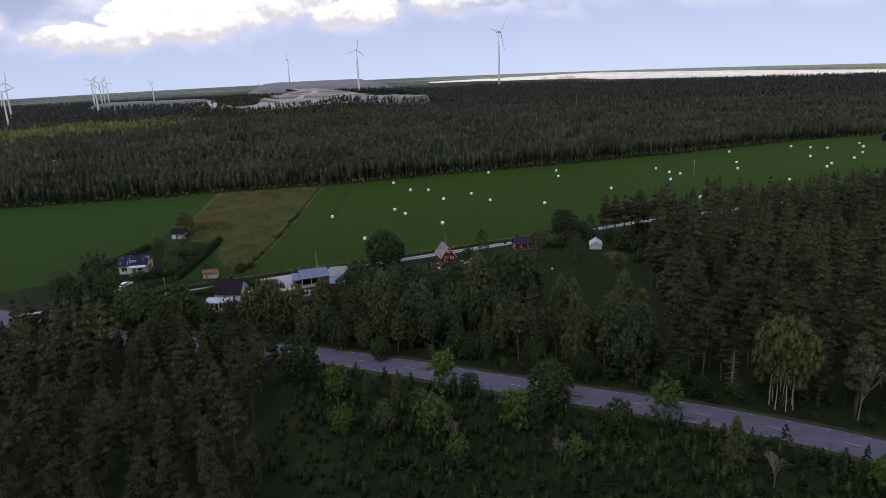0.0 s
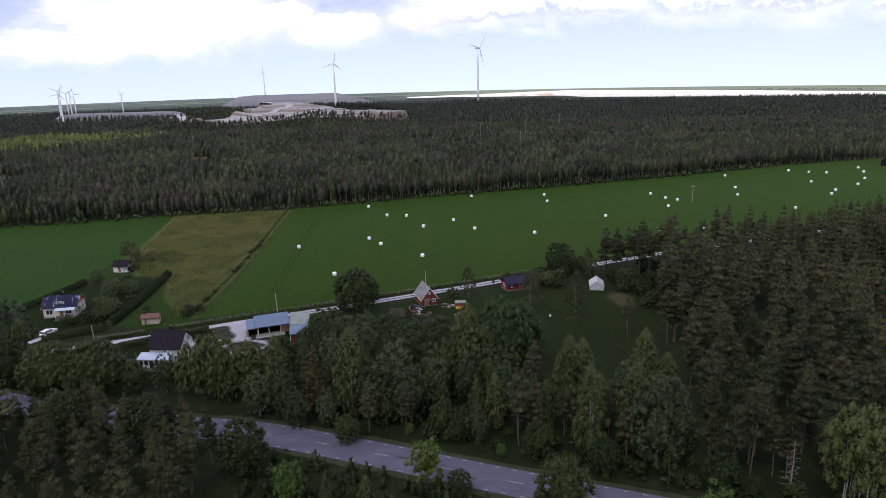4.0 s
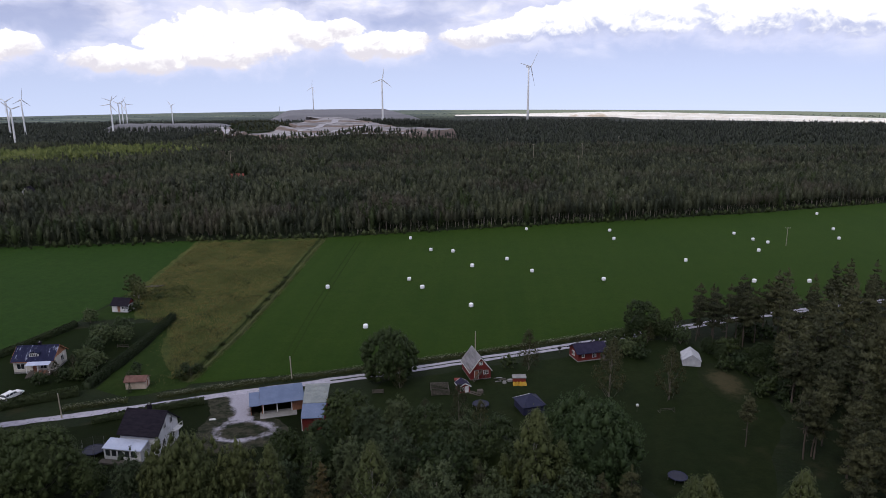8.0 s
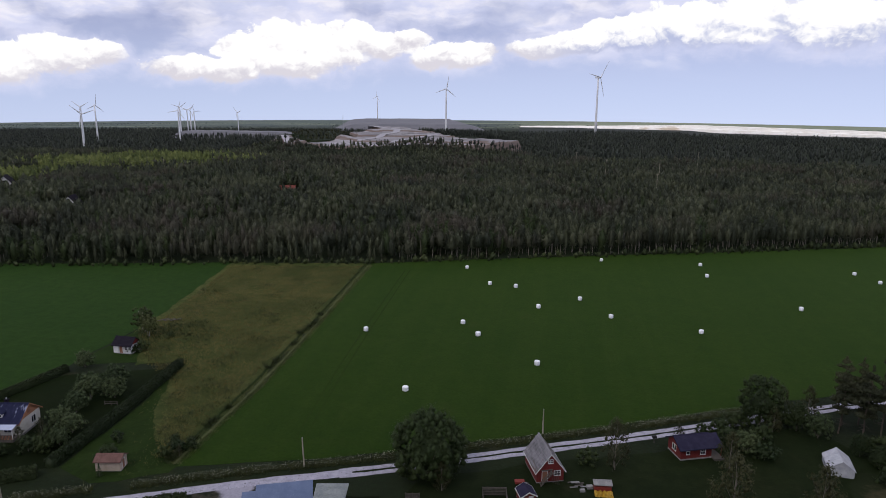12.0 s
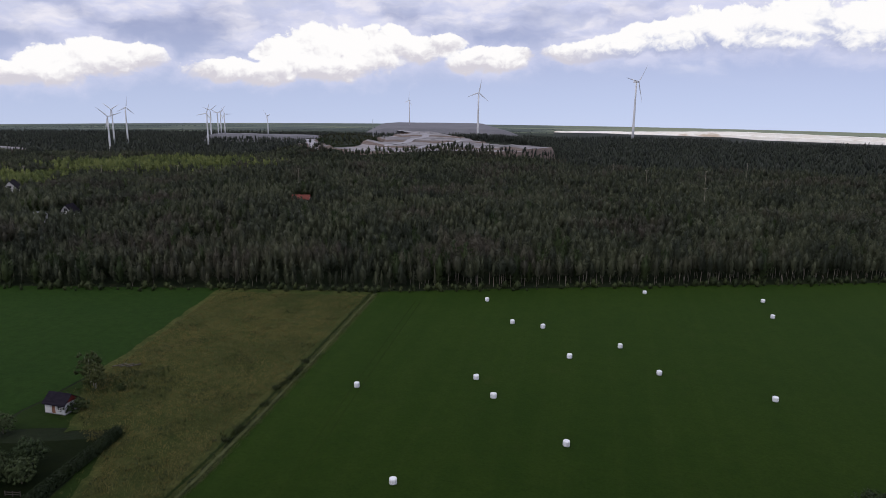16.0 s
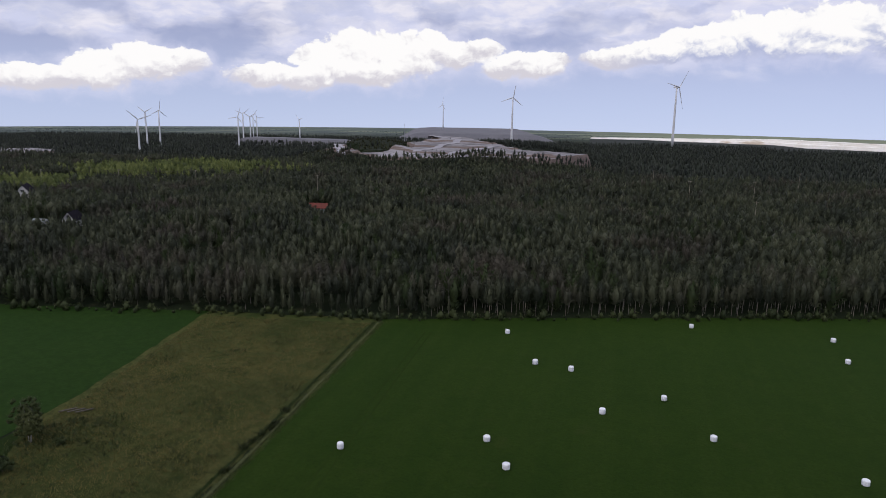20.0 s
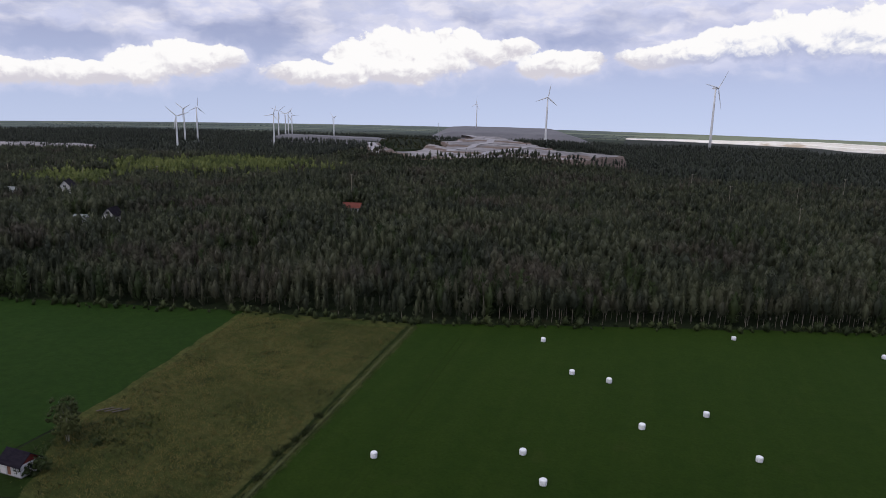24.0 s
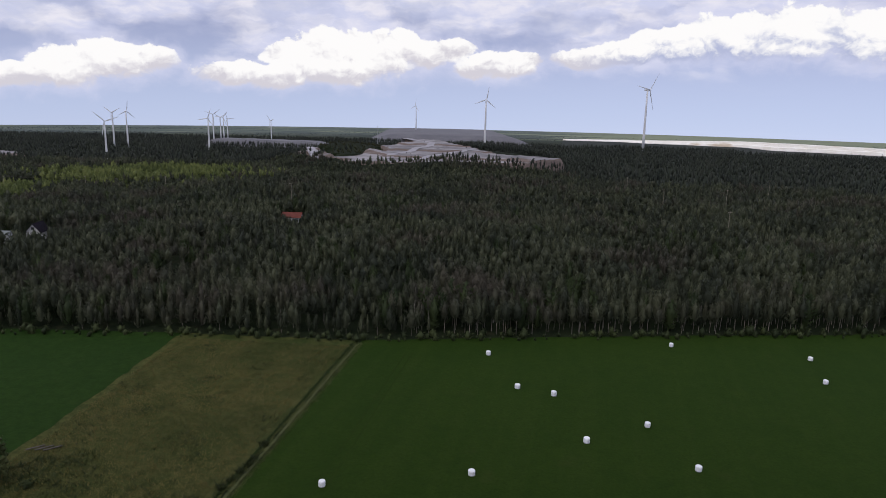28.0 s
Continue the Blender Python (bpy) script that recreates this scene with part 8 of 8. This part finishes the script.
# ---- the parked car ----
def station_wagon(place):
    car = thing("car", place, "white station wagon parked on the garden drive", "car")
    side = [(-2.30, 0.45), (-2.34, 0.85), (-2.25, 0.95), (-2.05, 1.42), (-0.9, 1.47), (0.25, 1.44), (0.95, 0.98), (2.05, 0.86), (2.3, 0.70), (2.34, 0.42), (1.9, 0.26), (-1.9, 0.26)]
    g = Geo()
    lower = [(-2.30, 0.45), (-2.34, 0.85), (-2.25, 0.97), (0.98, 0.99), (2.05, 0.86), (2.3, 0.70), (2.34, 0.42), (1.9, 0.26), (-1.9, 0.26)]
    g.solid([(0.84 * 1.0, y, z) for y, z in lower], [(-0.84, y, z) for y, z in lower])
    part("body", g, CAR_WHITE, car)
    cabin = [(-2.2, 0.97), (-2.0, 1.40), (0.22, 1.40), (0.92, 0.99)]
    part("glasshouse", Geo().solid([(0.80 - 0.12 * (z > 1.2), y, z) for y, z in cabin], [(-0.80 + 0.12 * (z > 1.2), y, z) for y, z in cabin]), GLASS, car)
    part("roof", Geo().box(-0.69, 0.69, -2.02, 0.24, 1.40, 1.46), CAR_WHITE, car)
    for y in (-2.1, -1.2, -0.35):
        for x in (-0.77, 0.77):
            part("pillar", Geo().tube((x, y, 0.97), (0.89 * x, y + 0.09, 1.41), 0.05, 0.045, 6), CAR_WHITE, car)
    for s in (-0.6, 0.6):
        part("roof_rail", Geo().tube((s, -1.8, 1.5), (s, 0.0, 1.5), 0.025, 0.025, 6), STEEL, car)
    for y in (-1.4, 1.4):
        for s in (-1, 1):
            wheel = part("wheel", Geo().tube((s * 0.66, y, 0.31), (s * 0.87, y, 0.31), 0.31, 0.30, 16), RUBBER, car)
            part("rim", Geo().tube((s * 0.86, y, 0.31), (s * 0.885, y, 0.31), 0.19, 0.17, 12), STEEL, wheel)
    for s in (-1, 1):
        part("tail_lamp", Geo().box(s * 0.72 - 0.1, s * 0.72 + 0.1, -2.37, -2.32, 0.62, 0.92), LAMP_RED, car)
        part("headlight", Geo().box(s * 0.62 - 0.16, s * 0.62 + 0.16, 2.27, 2.34, 0.56, 0.70), LAMP_CLEAR, car)
        part("mirror", Geo().box(s * 0.92 - 0.08, s * 0.92 + 0.08, 0.62, 0.74, 0.95, 1.08), CAR_WHITE, car)
    part("bumper", Geo().box(-0.82, 0.82, -2.42, -2.3, 0.32, 0.52), RUBBER, car)
    part("bumper", Geo().box(-0.82, 0.82, 2.3, 2.42, 0.28, 0.46), RUBBER, car)


station_wagon(pose(-99.3, 185.0, 0.02, 0, 0, -12))
sheet("car_track", [(-103.5, 176.5), (-101.5, 176), (-98.5, 183), (-100.4, 183.5)], 0.04, GRAVEL, "gravel approach to the parked car", "drive", 0.15, 1.0)


# ---- garden things ----
def trampoline(x, y, r, label, net=False):
    ob = thing("trampoline", pose(x, y, 0), label, "trampoline")
    part("mat", Geo().lathe([(r * 0.86, 0.78), (r * 0.86, 0.80)], 28), NET_BLACK, ob)
    g = Geo()
    n = 28
    ring = lambda q, z: [(q * math.cos(6.2832 * i / n), q * math.sin(6.2832 * i / n), z) for i in range(n)]
    a, b = ring(r * 0.88, 0.82), ring(r, 0.80)
    for i in range(n):
        j = (i + 1) % n
        g.solid([(*a[i][:2], 0.76), (*a[j][:2], 0.76), (*b[j][:2], 0.74), (*b[i][:2], 0.74)], [a[i], a[j], b[j], b[i]])
    part("edge_pad", g, BLUE_CLOTH, ob)
    for i in range(6):
        c, s = math.cos(1.047 * i), math.sin(1.047 * i)
        part("leg", Geo().tube((r * c, r * s, 0), (r * 0.97 * c, r * 0.97 * s, 0.76), 0.03, 0.03, 6), STEEL, ob)
        if net:
            part("net_pole", Geo().tube((r * 1.02 * c, r * 1.02 * s, 0.76), (r * 1.02 * c, r * 1.02 * s, 2.5), 0.025, 0.025, 6), STEEL, ob)
    if net:
        for k in range(4):
            g, z = Geo(), 0.95 + 0.45 * k
            for i in range(n):
                p, q = 6.2832 * i / n, 6.2832 * (i + 1) / n
                g.tube((r * math.cos(p), r * math.sin(p), z), (r * math.cos(q), r * math.sin(q), z), 0.012, 0.012, 3)
            part("net_band", g, RUBBER, ob)


trampoline(0.5, 185.2, 1.7, "round trampoline with dark blue edge on the lawn")
trampoline(-69.2, 163.8, 2.0, "dark trampoline with a net beside the farmhouse", True)
trampoline(33.4, 160.2, 1.6, "round trampoline at the edge of the trees")

gazebo = thing("gazebo", pose(10.4, 184.6, 0, 0, 0, 20), "garden gazebo with a dark blue pyramid roof", "gazebo")
for x in (-2.2, 2.2):
    for y in (-2.2, 2.2):
        part("post", Geo().tube((x, y, -0.1), (x, y, 2.2), 0.06, 0.06, 6), WOOD, gazebo)
ring = ((-2.6, -2.6), (2.6, -2.6), (2.6, 2.6), (-2.6, 2.6))
for k in range(4):
    a, b = ring[k], ring[(k + 1) % 4]
    part("roof_panel", Geo().solid([(*a, 1.75), (*b, 1.75), (0, 0, 3.45)], [(*a, 1.81), (*b, 1.81), (0, 0, 3.51)]), BLUE_CLOTH, gazebo)
    part("hip", Geo().tube((*a, 1.80), (0, 0, 3.52), 0.05, 0.05, 5), TRIM if k == 3 else BLUE_CLOTH, gazebo)
    n = Vector((b[1] - a[1], a[0] - b[0], 0)).normalized() * 0.04
    part("side_cloth", Geo().solid([(0.9 * a[0], 0.9 * a[1], 0.1), (0.9 * b[0], 0.9 * b[1], 0.1), (0.9 * b[0] - n.x, 0.9 * b[1] - n.y, 0.1), (0.9 * a[0] - n.x, 0.9 * a[1] - n.y, 0.1)], [(0.9 * a[0], 0.9 * a[1], 1.9), (0.9 * b[0], 0.9 * b[1], 1.9), (0.9 * b[0] - n.x, 0.9 * b[1] - n.y, 1.9), (0.9 * a[0] - n.x, 0.9 * a[1] - n.y, 1.9)]), BLUE_CLOTH, gazebo)

play = house("playhouse", pose(-3.4, 192.8, 0, 0, 0, -70), "small playhouse with a dark felt roof", "playhouse", 2.6, 2.4, 1.5, 2.2, RED_WALL, NAVY_FELT, right=[("window", -0.9, -0.2, 0.6, 1.2, 1), ("door", 0.1, 0.8, 0.05, 1.4, TRIM)], barge=TRIM, plinth=0.05, over=0.2)

pen = thing("wooden_pen", pose(-8.3, 191.6, 0, 0, 0, 8), "open weathered wooden pen on the grass", "pen")
for x in (-1.9, 1.9):
    for y in (-1.6, 1.6):
        part("post", Geo().box(x - 0.06, x + 0.06, y - 0.06, y + 0.06, -0.2, 1.5), WOOD, pen)
for k in range(5):
    z = 0.15 + 0.28 * k
    for s in (-1, 1):
        part("board", Geo().box(-1.84, 1.84, s * 1.6 - 0.02, s * 1.6 + 0.02, z, z + 0.16), WOOD, pen)
        part("board", Geo().box(s * 1.9 - 0.02, s * 1.9 + 0.02, -1.54, 1.54, z, z + 0.16), WOOD, pen)
part("top_rail", Geo().box(-2.0, 2.0, 1.55, 1.67, 1.5, 1.58), WOOD, pen)

stall = thing("garden_stall", pose(9.0, 197.6, 0, 0, 0, 4), "red wooden stall with pale top", "stall")
part("counter", Geo().box(-1.4, 1.4, -0.5, 0.6, 0.0, 0.85), RED_PAINT, stall)
part("top", slab((-1.55, -0.65, 1.2), (1.55, -0.65, 1.2), (1.55, 0.75, 1.5), (-1.55, 0.75, 1.5), 0.06), CONCRETE, stall)
for x in (-1.4, 1.34):
    part("post", Geo().box(x, x + 0.06, 0.5, 0.56, 0.85, 1.45), WOOD, stall)
    part("post", Geo().box(x, x + 0.06, -0.5, -0.44, 0.85, 1.24), WOOD, stall)
g = Geo()
for k in range(9):
    a, b = -1.5 + k / 3, -1.5 + (k + 1) / 3
    za, zb = (0.32 + 0.2 * math.sin(2.7 * k + q) for q in (0, 2.7))
    g.solid([(a, -2.0, 0.0), (b, -2.0, 0.0), (b, -0.7, 0.0), (a, -0.7, 0.0)], [(a + 0.02, -1.8, za), (b, -1.8, zb), (b, -0.8, zb + 0.15), (a + 0.02, -0.8, za + 0.15)])
tagged(new("tarpaulin_heap", g.mesh("tarpaulin_heap", YELLOW)), "crumpled yellow tarpaulin on the lawn", "tarpaulin").matrix_basis = pose(9.0, 197.5, 0, 0, 0, 4)

heap_of = thing("garden_clutter", pose(5.1, 198.2, 0, 0, 0, 15), "stack of grey boards and boxes on the lawn", "clutter")
for k in range(7):
    x, y = RND.uniform(-1.1, 1.1), RND.uniform(-0.8, 0.8)
    part("board", Geo().box(x - 0.7, x + 0.7, y - 0.12, y + 0.12, 0.12 * k, 0.12 * k + 0.1), WOOD if k % 2 else CONCRETE, heap_of)
for x, y, c in ((1.7, -0.8, 0.5), (0.2, -1.6, 0.4), (-6.2, -4.8, 0.6)):
    part("crate", Geo().box(x - c, x + c, y - c * 0.7, y + c * 0.7, 0.0, c), CONCRETE if c < 0.6 else WOOD, heap_of)
logs = thing("timber_pile", pose(-0.8, 191.2, 0, 0, 0, -35), "loose pile of timber beside the playhouse", "timber")
for k in range(8):
    part("pole", Geo().tube((-1.6 + RND.uniform(-0.3, 0.3), 0.16 * k - 0.6, 0.08), (1.5 + RND.uniform(-0.3, 0.5), 0.16 * k - 0.5 + RND.uniform(-0.4, 0.4), 0.12 + 0.05 * (k % 3)), 0.06, 0.05, 5), WOOD, logs)
cart = thing("red_cart", pose(-4.6, 197.2, 0, 0, 0, 10), "small red garden cart beside the barn", "cart")
part("tray", Geo().box(-0.8, 0.8, -0.5, 0.5, 0.35, 0.7), RED_PAINT, cart)
for s in (-0.55, 0.55):
    part("wheel", Geo().tube((0, s - 0.05, 0.25), (0, s + 0.05, 0.25), 0.25, 0.25, 12), RUBBER, cart)
part("drawbar", Geo().tube((0.8, 0, 0.4), (1.6, 0, 0.2), 0.03, 0.03, 5), STEEL, cart)

goal = thing("goal_frame", pose(38.0, 184.3, 0, 0, 0, 10), "low grey goal frame on the lawn", "goal")
for a, b in (((-1.5, 0, 0), (-1.5, 0, 1.0)), ((1.5, 0, 0), (1.5, 0, 1.0)), ((-1.5, 0, 1.0), (1.5, 0, 1.0)), ((-1.5, 0, 0.03), (-1.5, 1.2, 0.03)), ((1.5, 0, 0.03), (1.5, 1.2, 0.03)), ((-1.5, 1.2, 0.03), (1.5, 1.2, 0.03))):
    part("bar", Geo().tube(a, b, 0.03, 0.03, 6), WOOD, goal)
feeder = thing("bird_feeder", pose(32.0, 184.5, 0), "small white bird feeder on a thin post", "bird feeder")
part("post", Geo().tube((0, 0, -0.1), (0, 0, 1.3), 0.04, 0.03, 6), WOOD, feeder)
part("box", Geo().box(-0.2, 0.2, -0.2, 0.2, 1.3, 1.55), TRIM, feeder)
part("roof", Geo().solid([(-0.3, -0.3, 1.55), (0.3, -0.3, 1.55), (0.3, 0.3, 1.55), (-0.3, 0.3, 1.55)], [(-0.05, -0.05, 1.8), (0.05, -0.05, 1.8), (0.05, 0.05, 1.8), (-0.05, 0.05, 1.8)]), TRIM, feeder)
rack = thing("wooden_rack", pose(-21.5, 190.2, 0, 0, 0, 8), "low weathered wooden rack on the grass", "rack")
for k in range(4):
    part("slat", Geo().box(-1.2, 1.2, -0.04, 0.04, 0.25 + 0.22 * k, 0.38 + 0.22 * k), WOOD, rack)
for x in (-1.1, 0, 1.1):
    part("post", Geo().box(x - 0.05, x + 0.05, 0.04, 0.14, -0.1, 1.15), WOOD, rack)
for k in range(3):
    planks = Geo().box(-1.7, 1.7, -0.2, 0.2, 0.0, 0.1)
    tagged(new("plank", planks.mesh("plank", WOOD)), "weathered plank lying in the tall grass", "plank", "planks in the fallow strip").matrix_basis = pose(-108.6 + 1.7 * k, 265.4 + 0.3 * k, 0.35, 0, 4, 58)
for x, y, n, yaw in ((-91.5, 204.5, 3, 8), (-90, 213.5, 2, 8)):
    fence = thing("garden_fence", pose(x, y, 0, 0, 0, yaw), "low weathered wooden garden fence", "fence")
    for k in range(n + 1):
        part("post", Geo().box(-n / 2 * 1.3 + 1.3 * k - 0.05, -n / 2 * 1.3 + 1.3 * k + 0.05, -0.05, 0.05, -0.2, 1.0), WOOD, fence)
    for z in (0.35, 0.75):
        part("rail", Geo().box(-n / 2 * 1.3, n / 2 * 1.3, -0.09, -0.05, z, z + 0.12), WOOD, fence)
bin_ = thing("mailbox_stand", pose(19.8, 215.2, 0, 0, 0, 20), "dark mailbox on a stand beside the track", "mailbox")
part("post", Geo().box(-0.06, 0.06, -0.06, 0.06, -0.2, 1.0), WOOD, bin_)
part("box", Geo().box(-0.35, 0.35, -0.25, 0.25, 1.0, 1.5), RUBBER, bin_)
boatlet = thing("upturned_dinghy", pose(-52.6, 177.2, 0.0, 0, 0, 15) @ Matrix.Diagonal((0.65, 0.65, 0.65, 1)), "small white upturned dinghy in the yard", "dinghy")
part("hull", Geo().solid([(-1.1, -0.35, 0), (0.6, -0.45, 0), (1.2, 0, 0), (0.6, 0.45, 0), (-1.1, 0.35, 0)], [(-1.0, -0.2, 0.35), (0.5, -0.25, 0.38), (0.9, 0, 0.3), (0.5, 0.25, 0.38), (-1.0, 0.2, 0.35)]), TRIM, boatlet)
